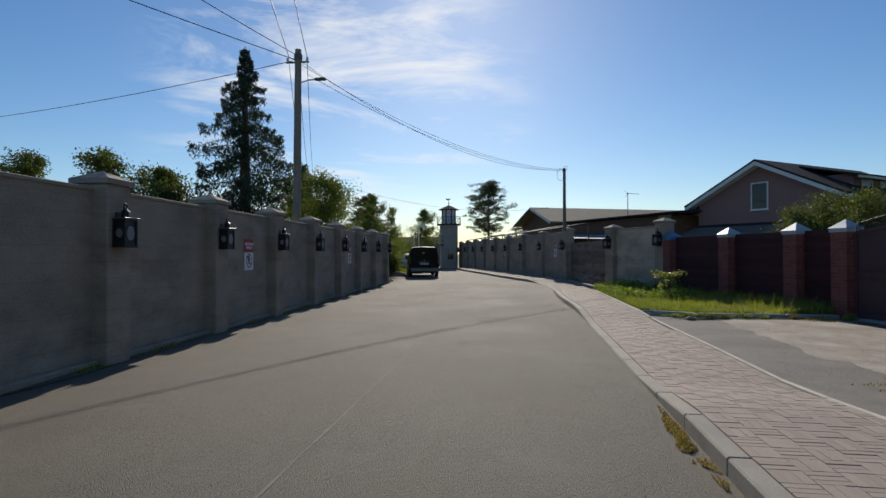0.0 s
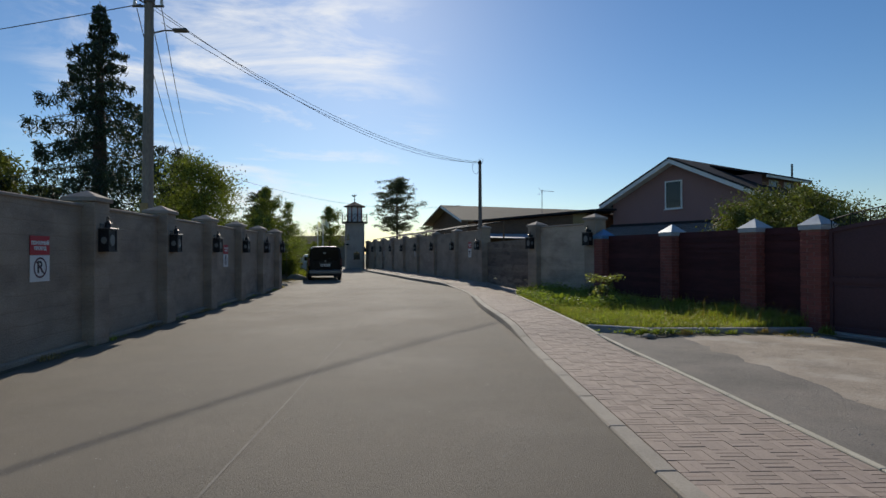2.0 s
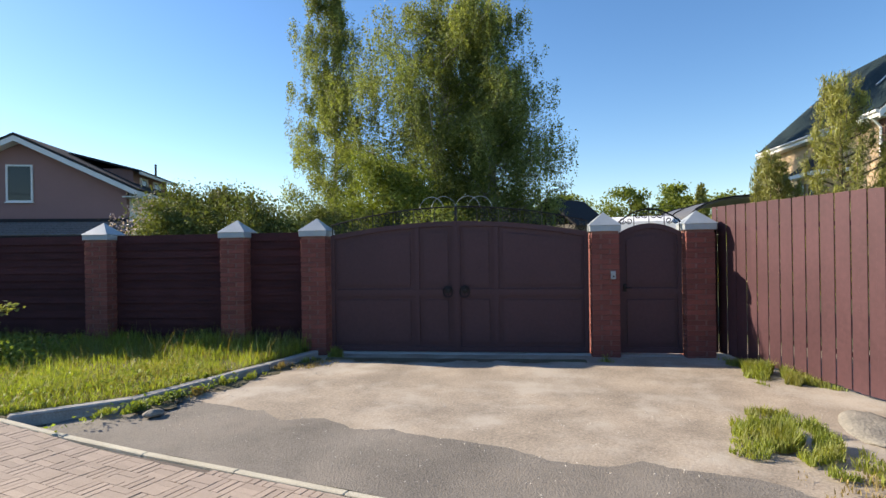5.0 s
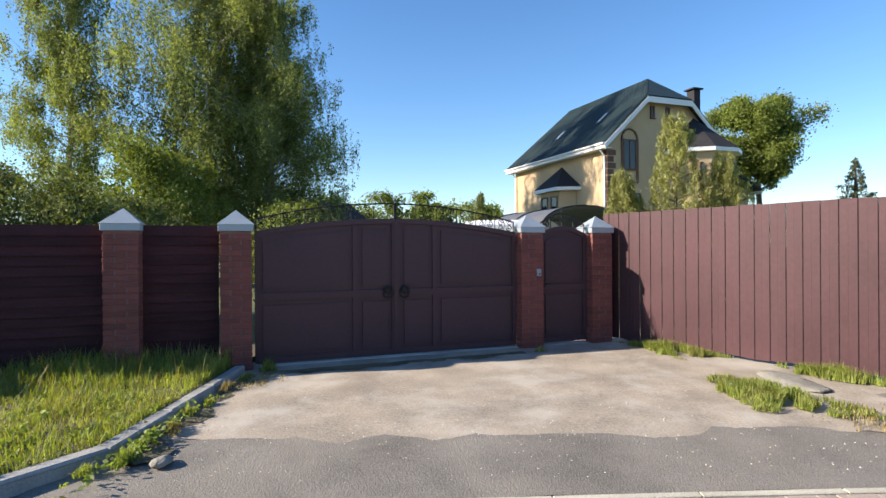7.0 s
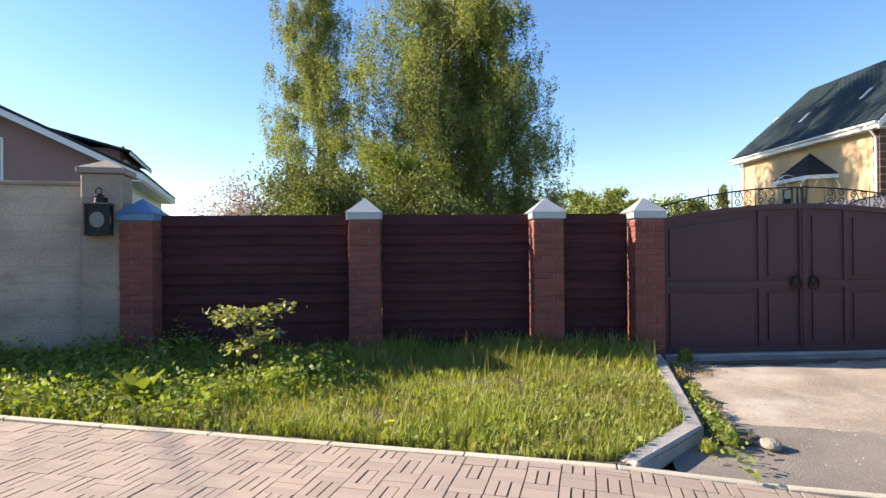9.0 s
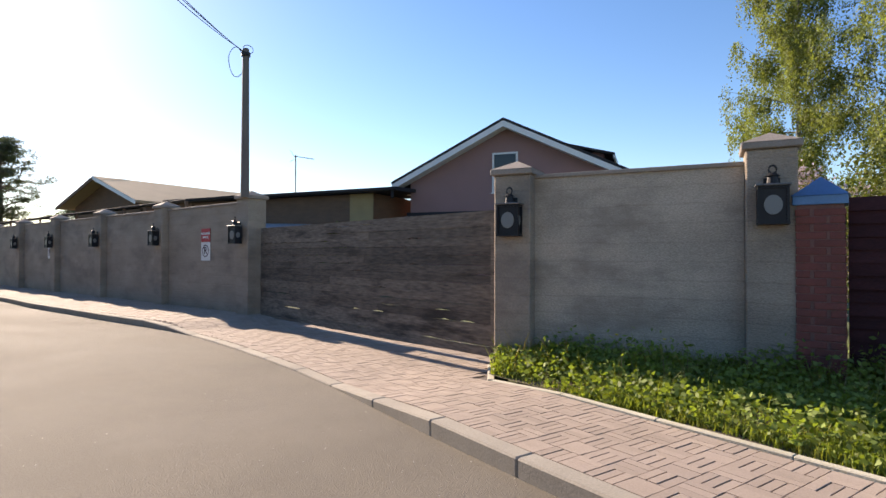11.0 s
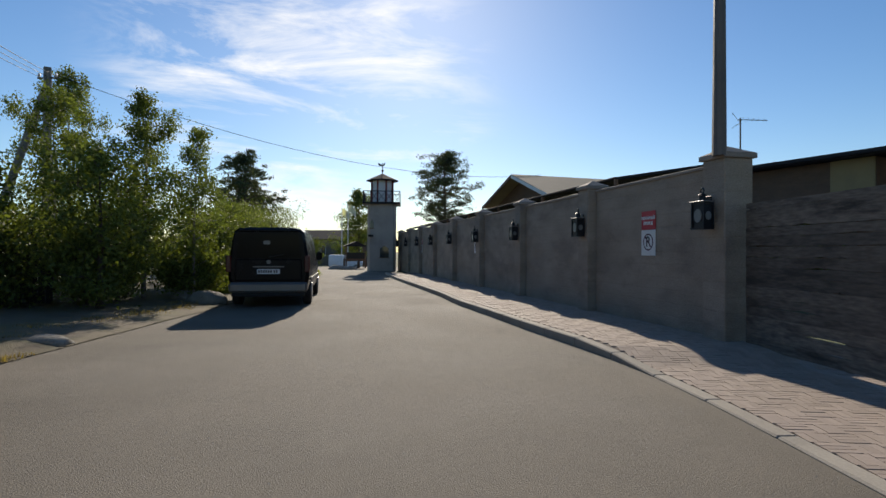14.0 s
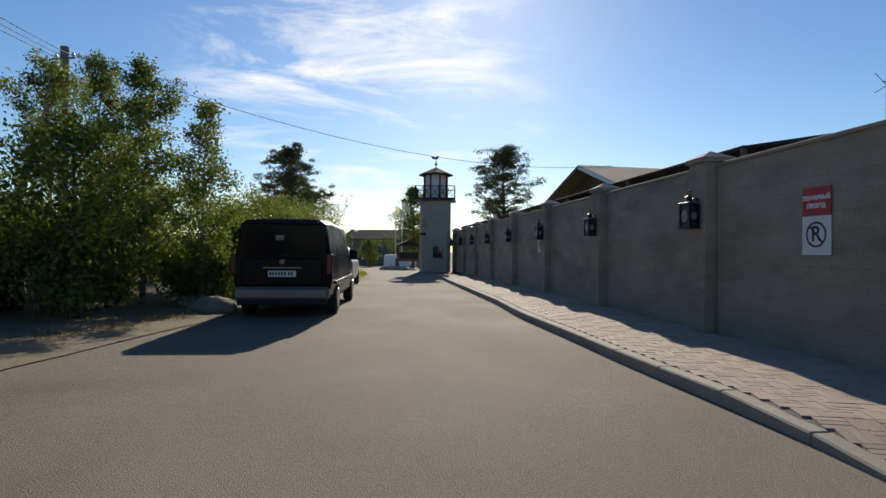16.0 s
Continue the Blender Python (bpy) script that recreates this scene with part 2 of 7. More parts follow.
LEAF_MAPLE = mat("broad_leaf", (0.15, 0.185, 0.045), 0.7, spec=0.2, vary=0.25, scale=0.5, fine=6, bump=0, per_piece=0.35, island=True, through_light=0.35)
LEAF_LILAC = mat("lilac_bloom", (0.42, 0.33, 0.42), 0.6, vary=0.2, bump=0, per_piece=0.25, island=True, through_light=0.2)
NEEDLE = mat("spruce_needle", (0.030, 0.048, 0.024), 0.6, vary=0.3, scale=0.8, fine=8, bump=0, per_piece=0.35, island=True, through_light=0.12)
NEEDLE_PINE = mat("pine_needle", (0.06, 0.078, 0.034), 0.6, vary=0.3, scale=0.8, fine=8, bump=0, per_piece=0.35, island=True, through_light=0.2)
NEEDLE_YOUNG = mat("young_pine_needle", (0.25, 0.255, 0.075), 0.6, vary=0.3, scale=0.8, fine=8, bump=0, per_piece=0.3, island=True, through_light=0.3)
BARK = mat("bark", (0.10, 0.075, 0.055), 0.95, vary=0.3, scale=4, fine=30, bump=0.8, bump_size=0.02)
BARK_BIRCH = mat("birch_bark", (0.33, 0.30, 0.26), 0.8, vary=0.2, scale=3, fine=20, bump=0.4, tint=(0.06, 0.05, 0.045), stain=0.8, stain_scale=2.2, stretch=(1, 1, 2.5))
POLE_WOOD = mat("pole_concrete", (0.235, 0.205, 0.17), 0.9, vary=0.2, scale=2, fine=30, bump=0.4, stretch=(1, 1, 0.3))
POLE_STEEL = mat("pole_steel", (0.155, 0.135, 0.12), 0.7, metal=0.2, vary=0.15, scale=2, bump=0.2)
WIRE = mat("wire", (0.03, 0.03, 0.035), 0.6, vary=0.1, bump=0)
PINK = mat("pink_render", (0.29, 0.165, 0.155), 0.9, vary=0.06, scale=1.2, fine=60, bump=0.3, bump_size=0.005)
WHITE = mat("white_paint", (0.72, 0.72, 0.71), 0.5, vary=0.05, scale=2, bump=0.05)
ROOF_DARK = mat("dark_roof", (0.035, 0.033, 0.036), 0.85, spec=0.15, vary=0.15, scale=1, fine=20, bump=0.3)
ROOF_TAN = mat("tan_roof", (0.38, 0.29, 0.19), 0.9, vary=0.10, scale=0.6, fine=30, bump=0.4, bump_size=0.01)
ROOF_GREEN = mat("green_roof_tile", (0.020, 0.036, 0.038), 0.55, spec=0.35, vary=0.15, scale=1, fine=20, bump=0.2, per_piece=0.15, island=True)
BROWN_WOOD = mat("brown_shed_wood", (0.15, 0.085, 0.05), 0.8, vary=0.2, scale=2, fine=20, bump=0.3, stretch=(1, 1, 4))
YELLOW_BOARD = mat("yellow_board", (0.33, 0.235, 0.11), 0.8, vary=0.12, scale=2, bump=0.2)
CANOPY_GREY = mat("smoked_canopy_sheet", (0.10, 0.10, 0.105), 0.5, vary=0.15, scale=2, bump=0.1)
GREY_PANEL = mat("grey_sheet", (0.30, 0.33, 0.37), 0.6, vary=0.1, bump=0.1)
YELLOW = mat("yellow_render", (0.49, 0.355, 0.215), 0.9, vary=0.07, scale=1.2, fine=60, bump=0.3, bump_size=0.005)
QUOIN = mat("quoin_brick", (0.13, 0.065, 0.048), 0.85, vary=0.2, scale=5, bump=0.4, per_piece=0.15)
GLASS = glass_mat("window_glass", (0.02, 0.03, 0.035))
GLASS_FROST = glass_mat("lamp_glass", (0.17, 0.175, 0.17), 0.35)
CAR_BLACK = mat("black_car_paint", (0.005, 0.005, 0.007), 0.25, vary=0.05, bump=0, spec=0.12)
CAR_GREY = mat("grey_car_paint", (0.16, 0.155, 0.15), 0.35, metal=0.4, vary=0.05, bump=0)
CAR_WHITE = mat("white_car_paint", (0.72, 0.73, 0.74), 0.3, vary=0.03, bump=0)
RUBBER = mat("tyre_rubber", (0.02, 0.02, 0.02), 0.85, vary=0.1, bump=0.1)
RIM = mat("rim_metal", (0.35, 0.35, 0.36), 0.35, metal=0.8, vary=0.05, bump=0)
TAIL_RED = glass_mat("tail_light", (0.07, 0.003, 0.003), 0.3)
CAR_GLASS = mat("tinted_car_glass", (0.006, 0.006, 0.007), 0.12, vary=0.02, bump=0, spec=0.07)
CHROME = mat("chrome", (0.7, 0.7, 0.7), 0.15, metal=1.0, vary=0.02, bump=0)
SIGN_RED = mat("sign_red", (0.45, 0.02, 0.03), 0.5, vary=0.05, bump=0.05)
SIGN_WHITE = mat("sign_white", (0.70, 0.70, 0.69), 0.5, vary=0.05, bump=0.05)
SIGN_BLACK = mat("sign_black", (0.02, 0.02, 0.022), 0.5, vary=0.05, bump=0)
LAMP_ROOF = mat("lamp_roof", (0.16, 0.155, 0.15), 0.45, metal=0.5, vary=0.1, bump=0.1)
PORCH_TILE = mat("porch_tile", (0.17, 0.16, 0.16), 0.4, vary=0.2, scale=2, bump=0.2)
GRIT = mat("grit", (0.42, 0.39, 0.34), 0.7, vary=0.2, bump=0)
STONE = mat("boulder", (0.24, 0.225, 0.19), 0.95, vary=0.25, scale=4, fine=40, bump=0.7, bump_size=0.02)
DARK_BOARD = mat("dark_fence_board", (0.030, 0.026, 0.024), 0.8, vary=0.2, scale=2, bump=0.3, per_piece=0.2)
TOWER = mat("tower_render", (0.38, 0.335, 0.29), 0.9, vary=0.10, scale=1.2, fine=40, bump=0.4, tint=(0.2, 0.175, 0.155), stain=0.4)
FLAG = mat("flag_cloth", (0.55, 0.56, 0.58), 0.8, vary=0.1, bump=0.05, through_light=0.4)
FACADE_FAR = mat("far_facade", (0.14, 0.125, 0.11), 0.9, vary=0.1, scale=0.5, bump=0.2)


# ---- building tools ----
def thing(name, x=0.0, y=0.0, z=0.0, turn=0.0, label="", category="", group="", kind=""):
    ob = new(name)
    ob.empty_display_size = 0.2
    ob.matrix_world = pose(x, y, z, 0, 0, turn)
    return tagged(ob, label, category, group, kind)


def part(name, bm, material, parent=None, label="", smooth=False):
    me = bpy.data.meshes.new(name)
    if smooth:
        for f in bm.faces:
            f.smooth = True
    bm.to_mesh(me)
    bm.free()
    me.materials.append(material)
    ob = new(name, me)
    ob.parent = parent
    return tagged(ob, label)


def whole(name, bm, material, label="", category="", kind="", group="", smooth=False):
    return tagged(part(name, bm, material, None, smooth=smooth), label, category, group, kind)


def piece(name, mesh, material, parent, m):
    ob = new(name, mesh)
    if not mesh.materials:
        mesh.materials.append(material)
    ob.parent = parent
    ob.matrix_local = m
    return ob


def box(bm, x0, y0, z0, x1, y1, z1, m=None, bevel=0.0):
    made = bmesh.ops.create_cube(bm, size=1.0)["verts"]
    t = Matrix.LocRotScale(((x0 + x1) / 2, (y0 + y1) / 2, (z0 + z1) / 2), None, (abs(x1 - x0), abs(y1 - y0), abs(z1 - z0)))
    bmesh.ops.transform(bm, matrix=t, verts=made)
    if bevel:
        edges = list({e for v in made for e in v.link_edges})
        made = list({v for f in bmesh.ops.bevel(bm, geom=edges, offset=bevel, segments=1, affect="EDGES")["faces"] for v in f.verts} | {v for v in made if v.is_valid})
    if m is not None:
        bmesh.ops.transform(bm, matrix=m, verts=[v for v in made if v.is_valid])
    return bm


def boxed(x0, y0, z0, x1, y1, z1, m=None, bevel=0.0):
    return box(bmesh.new(), x0, y0, z0, x1, y1, z1, m, bevel)


def tube(bm, points, radii, sides=8, closed=True):
    """A round tube along points, with a radius at each."""
    rings = []
    pts = [Vector(p) for p in points]
    for i, p in enumerate(pts):
        d = (pts[min(i + 1, len(pts) - 1)] - pts[max(i - 1, 0)]).normalized()
        a = d.cross(Vector((0, 0, 1)) if abs(d.z) < 0.9 else Vector((1, 0, 0))).normalized()
        b = d.cross(a)
        r = radii[i] if hasattr(radii, "__len__") else radii
        rings.append([bm.verts.new(p + (a * math.cos(k * math.tau / sides) + b * math.sin(k * math.tau / sides)) * r) for k in range(sides)])
    for r0, r1 in zip(rings, rings[1:]):
        for k in range(sides):
            bm.faces.new((r0[k], r0[(k + 1) % sides], r1[(k + 1) % sides], r1[k]))
    if closed:
        bm.faces.new(rings[0][::-1])
        bm.faces.new(rings[-1])
    bmesh.ops.recalc_face_normals(bm, faces=bm.faces[:])
    return bm


def slab(bm, outline, z0, z1):
    """An upright prism over a flat outline."""
    low = [bm.verts.new((x, y, z0)) for x, y in outline]
    top = [bm.verts.new((x, y, z1)) for x, y in outline]
    n = len(outline)
    bm.faces.new(top)
    bm.faces.new(low[::-1])
    for i in range(n):
        bm.faces.new((low[i], low[(i + 1) % n], top[(i + 1) % n], top[i]))
    bmesh.ops.recalc_face_normals(bm, faces=bm.faces[:])
    return bm


def extruded(bm, outline, m, depth):
    """A prism whose outline lies in the plane x, z of m and whose depth runs along y."""
    front = [bm.verts.new(m @ Vector((x, 0, z))) for x, z in outline]
    back = [bm.verts.new(m @ Vector((x, depth, z))) for x, z in outline]
    n = len(outline)
    bm.faces.new(front)
    bm.faces.new(back[::-1])
    for i in range(n):
        bm.faces.new((front[(i + 1) % n], front[i], back[i], back[(i + 1) % n]))
    bmesh.ops.recalc_face_normals(bm, faces=bm.faces[:])
    return bm


def pyramid(bm, x, y, z0, half, z1, top=0.0):
    low = [bm.verts.new((x + half * a, y + half * b, z0)) for a, b in ((-1, -1), (1, -1), (1, 1), (-1, 1))]
    if top:
        up = [bm.verts.new((x + top * a, y + top * b, z1)) for a, b in ((-1, -1), (1, -1), (1, 1), (-1, 1))]
        bm.faces.new(up)
        for i in range(4):
            bm.faces.new((low[i], low[(i + 1) % 4], up[(i + 1) % 4], up[i]))
    else:
        tip = bm.verts.new((x, y, z1))
        for i in range(4):
            bm.faces.new((low[i], low[(i + 1) % 4], tip))
    bm.faces.new(low[::-1])
    return bm


def along(line, step):
    """Points at even steps along a polyline, each with its direction."""
    out, left = [], 0.0
    for a, b in zip(line, line[1:]):
        a, b = Vector(a), Vector(b)
        d = (b - a).length
        s = left
        while s < d:
            out.append((a + (b - a) * (s / d), (b - a) / d))
            s += step
        left = s - d
    return out


def at_y(line, y):
    """The x of a polyline that runs up the y axis."""
    return float(np.interp(y, [p[1] for p in line], [p[0] for p in line]))


def leaf_mesh(name, centres, size, rng, squash=(1, 1, 1), aspect=0.55, droop=0.0, material=None, parent=None, label="", kind=""):
    """Many small pointed leaves, one kite of two triangles at each centre."""
    n = len(centres)
    a = rng.normal(size=(n, 3)) * squash
    a[:, 2] -= droop
    a /= np.linalg.norm(a, axis=1)[:, None] + 1e-9
    b = np.cross(a, rng.normal(size=(n, 3)))
    b /= np.linalg.norm(b, axis=1)[:, None] + 1e-9
    s = size * rng.uniform(0.6, 1.35, (n, 1))
    c = np.asarray(centres)
    v = np.stack([c - a * s * 0.5, c + b * s * aspect * 0.5, c + a * s * 0.5, c - b * s * aspect * 0.5], 1).reshape(-1, 3)
    f = np.arange(n * 4).reshape(-1, 4)
    me = bpy.data.meshes.new(name)
    me.from_pydata(v.tolist(), [], f.tolist())
    me.materials.append(material)
    ob = new(name, me)
    ob.parent = parent
    return tagged(ob, label, kind=kind)

# ---- ground, road, pavement ----
KERB_LINE = [(1.70, -40), (1.70, 13), (1.66, 15), (1.48, 18), (1.45, 21), (1.52, 23.6), (1.40, 25), (1.30, 26), (1.12, 27.6), (0.77, 29.1), (0.40, 30.2), (-0.02, 31.3), (-0.70, 33.6), (-1.55, 36.1), (-1.95, 38), (-3.5, 43.2), (-5.2, 48.9), (-6.5, 54.0)]
PAVE_EDGE = [(3.33, -40), (3.33, 9), (3.25, 12.5), (3.08, 14.5), (3.02, 19), (2.98, 22.1)]
LEFT_FOOT = [(-3.2, -40), (-5.05, 6.85), (-6.45, 27.3), (-6.75, 31.0), (-7.1, 34.8), (-7.6, 40), (-9.5, 50), (-14, 60)]


def smoothed(line, lo, hi, step=0.5, reach=1.0):
    """The line resampled along y, its corners rounded over the reach."""
    ys = [lo + step * k for k in range(int((hi - lo) / step) + 1)]
    px, py = [p[0] for p in line], [p[1] for p in line]
    return [(float(np.mean(np.interp([y - reach, y - reach / 2, y, y + reach / 2, y + reach], py, px))), y) for y in ys]


KERB_LINE = [KERB_LINE[0]] + smoothed(KERB_LINE, -9.0, 53.0) + [KERB_LINE[-1]]
PAVE_EDGE = [PAVE_EDGE[0]] + smoothed(PAVE_EDGE, -9.0, 21.5) + [PAVE_EDGE[-1]]
A0, STEP = Vector((2.65, 30.0)), Vector((-1.15, 3.85))          # first column of the long wall, and the way to the next
G0, G1 = Vector((3.78, 22.85)), Vector((2.80, 29.70))            # plank gate


def smooth_step(a, b, v):
    k = min(max((v - a) / (b - a), 0), 1)
    return k * k * (3 - 2 * k)


def pave_z(y):
    """The pavement's height: it dips to the road at the two driveways."""
    low_1 = smooth_step(5.0, 6.8, y) * (1 - smooth_step(12.2, 14.6, y))
    low_2 = smooth_step(21.0, 23.0, y) * (1 - smooth_step(28.3, 29.4, y))
    return 0.125 - 0.108 * max(low_1, low_2)


def far_z(y):
    """The land falls away a little beyond the tower."""
    return -1.3 * smooth_step(60, 110, y)


bm = bmesh.new()
rows = [[bm.verts.new((x, y, -0.05 + far_z(y))) for x in (-2500, -400, -60, 60, 400, 2500)] for y in (-2500, -400, -60, 0, 60, 68, 76, 84, 92, 100, 110, 400, 2500)]
for r0, r1 in zip(rows, rows[1:]):
    for k in range(5):
        bm.faces.new((r0[k], r0[k + 1], r1[k + 1], r1[k]))
whole("ground", bm, MEADOW, "rough green meadow reaching to the horizon", "ground", "structure")


def strip(name, left, right, ys, z, material, label, category, dz=None, cross=6):
    """A sheet between two lines that run up the y axis."""
    bm = bmesh.new()
    rows = []
    for y in ys:
        a, b = left(y), right(y)
        rows.append([bm.verts.new((a + (b - a) * k / cross, y, (z(y) if callable(z) else z) + (dz(a + (b - a) * k / cross, y) if dz else 0))) for k in range(cross + 1)])
    for r0, r1 in zip(rows, rows[1:]):
        for k in range(cross):
            bm.faces.new((r0[k], r0[k + 1], r1[k + 1], r1[k]))
    return whole(name, bm, material, label, category, "structure", smooth=True)


strip("road", lambda y: at_y(LEFT_FOOT, y) if y < 56 else -26 - (y - 56) * 0.7, lambda y: at_y(KERB_LINE, y) + 0.02 if y < 54 else (-6.4 if y < 64 else 12), [-40 + 1.0 * k for k in range(96)] + [56.01 + 4 * k for k in range(16)], lambda y: far_z(y), ASPHALT, "sunlit worn grey asphalt road", "road")
# verge on which the wall of the left side stands
strip("verge", lambda y: at_y(LEFT_FOOT, y) - 3.0, lambda y: at_y(LEFT_FOOT, y) + 0.05 + 0.10 * noise.noise((y * 0.9, 3, 1)), [-40 + 0.5 * k for k in range(139)], 0.0, SOIL, "earth verge at the foot of the wall", "verge",
      dz=lambda x, y: 0.012 + min(max((at_y(LEFT_FOOT, y) - x) * 0.25, 0), 0.09))
strip("parking_verge", lambda y: at_y(LEFT_FOOT, y) - 9.0, lambda y: at_y(LEFT_FOOT, y) + 0.15 * noise.noise((y * 0.7, 7, 1)), [27.6 + 0.6 * k for k in range(55)], 0.0, SAND, "sandy parking verge with thin grass", "verge",
      dz=lambda x, y: 0.014 + min(max((at_y(LEFT_FOOT, y) - x) * 0.05, 0), 0.2))

# kerb stones along the road
kerb = thing("kerb", kind="structure", label="row of grey concrete kerb stones", category="kerb")
kerb_me = {}
kerb_points = [p for p, d in along([p for p in KERB_LINE if p[1] > -8.1], 1.0)]
for p, p_next in zip(kerb_points, kerb_points[1:]):
    d = (p_next - p).normalized()
    h = pave_z(p.y + 0.5)
    h = round(h, 2)
    if h not in kerb_me:
        b = boxed(-0.0, 0.0015, -0.2, 0.16, 0.9985, 0.0, bevel=0.014)
        kerb_me[h] = bpy.data.meshes.new("kerb_stone")
        b.to_mesh(kerb_me[h])
        b.free()
    z0, z1 = pave_z(p.y), pave_z(p.y + d.y)
    tilt = math.degrees(math.atan2(z1 - z0, 1))
    piece("kerb_stone", kerb_me[h], KERB, kerb, pose(p.x, p.y, z0 + 0.006, tilt, 0, math.degrees(math.atan2(-d.x, d.y))))
edging = thing("edging", kind="structure", label="pale concrete edging along the pavement", category="edging")
edge_me = bpy.data.meshes.new("edging_stone")
b = boxed(-0.065, 0.001, -0.2, 0.0, 0.999, 0.0, bevel=0.008)
b.to_mesh(edge_me)
b.free()
edge_points = [p for p, d in along([p for p in PAVE_EDGE if -8.1 < p[1]], 1.0)]
for p, p_next in zip(edge_points, edge_points[1:]):
    d = (p_next - p).normalized()
    z0, z1 = pave_z(p.y), pave_z(p.y + 1)
    piece("edging_stone", edge_me, KERB_PALE, edging, pose(p.x, p.y, z0 + 0.007, math.degrees(math.atan2(z1 - z0, 1)), 0, math.degrees(math.atan2(-d.x, d.y))))


b = boxed(-0.08, 0.0, -0.2, 0.0, 0.86, 0.0, None, 0.008)
ob = part("edging_stone", b, KERB_PALE, edging)
ob.matrix_local = pose(3.0, 22.02, pave_z(22.2) + 0.012, 0, 0, -40)

# pale seam along the middle of the road
strip("road_seam", lambda y: -1.28 - 0.018 * (y - 7) + 0.03 * noise.noise((y * 0.5, 2, 2)) - 0.02, lambda y: -1.28 - 0.018 * (y - 7) + 0.03 * noise.noise((y * 0.5, 2, 2)) + 0.018 * noise.noise((y * 1.9, 7, 2)), [0.5 + 0.25 * k for k in range(76)], 0.004, SEAM, "pale seam in the asphalt", "road", cross=1)


def pave_outer(y):
    if y < 22.1:
        return at_y(PAVE_EDGE, y) - 0.08
    if y < 22.9:
        return 2.9 + (y - 22.1) * 1.2
    if y < 29.8:
        return at_y([(G0.x + 0.9, 22.9), (G1.x + 0.9, 29.8)], y)
    return A0.x + (y - A0.y) * STEP.x / STEP.y + 0.1


strip("pavement", lambda y: at_y(KERB_LINE, y) + 0.14, pave_outer, [-8 + 0.25 * k for k in range(249)], lambda y: pave_z(y) - 0.014, JOINT, "pink block pavement laid in basket weave", "pavement")
PAVEMENT = bpy.data.objects["pavement"]

# driveway of the brown gate
strip("driveway_apron", lambda y: at_y(PAVE_EDGE, y), lambda y: 5.6, [-8 + 0.4 * k for k in range(55)], lambda y: pave_z(y) - 0.02 if y < 6 else 0.02, APRON, "crumbling grey asphalt apron", "driveway",
      dz=lambda x, y: 0.012 * noise.noise((x * 2, y * 2, 0)))
strip("driveway", lambda y: 4.35 + 0.5 * noise.noise((y * 0.8, 1, 4)) + 0.16 * noise.noise((y * 4.0, 5, 4)) + 0.07 * noise.noise((y * 13.0, 5, 9)) + (10 - y) * 0.04, lambda y: 10.6, [1.0 + 0.06 * k for k in range(206)], 0.035, PAD, "bleached concrete driveway with dust and tyre marks", "driveway",
      dz=lambda x, y: 0.012 * noise.noise((x * 1.2, y * 1.2, 2)) + 0.028 * smooth_step(5.5, 8.5, x) - 0.03 * (1 - smooth_step(4.2, 4.9, x)), cross=14)

# ---- the brown fence: places along its line ----
F0, FU, FN = Vector((6.145, 17.05)), Vector((0.3156, -0.9489)), Vector((-0.9489, -0.3156))
F_TURN = math.degrees(math.atan2(FU.y, FU.x))
F_MAT = Matrix.Translation((F0.x, F0.y, 0)) @ Matrix.Rotation(radians(F_TURN), 4, "Z")      # x along the fence, y away from the road


def lawn_z(x, y):
    return 0.115 + 0.03 * noise.noise((x * 0.9, y * 0.9, 5))


LAWN = [(3.10, 13.85), (4.05, 13.36), (7.4, 13.36), (7.30, 13.6), (5.4, 19.6), (5.2, 20.2), (3.8, 22.5), (3.5, 22.75), (3.0, 22.1), (3.02, 19), (3.08, 14.5)]
strip("lawn", lambda y: 3.16 + (13.83 - y) / 0.60 if y < 13.83 else (at_y(PAVE_EDGE, y) if y < 22.1 else 2.98 + (y - 22.1) * 1.1), lambda y: at_y([(9.0, 13.36), (5.45, 20.2), (4.0, 22.8)], y), [13.36 + 0.19 * k for k in range(50)], 0.0, SOIL, "grassy verge before the fence", "lawn", dz=lawn_z, cross=24)
lawn_kerb = thing("lawn_kerb", kind="structure", label="chipped grey kerb round the grass verge", category="kerb")
for a, b_ in (((3.12, 13.86), (4.05, 13.3)), ((4.05, 13.3), (5.05, 13.27)), ((5.06, 13.27), (6.05, 13.25)), ((6.06, 13.25), (7.12, 13.24))):
    a, b_ = Vector(a), Vector(b_)
    L = (b_ - a).length
    bb = boxed(0.003, 0, -0.15, L - 0.003, 0.15, 0.0, bevel=0.018)
    for v in bb.verts:
        v.co += Vector((0, 0.012, 0.012)) * noise.noise(Vector((v.co.x * 5 + a.x, v.co.y * 9, 0)))
    ob = part("kerb_stone", bb, KERB_OLD, lawn_kerb)
    ob.matrix_local = pose(a.x, a.y, 0.135, 0, 0, math.degrees(math.atan2(b_.y - a.y, b_.x - a.x)))

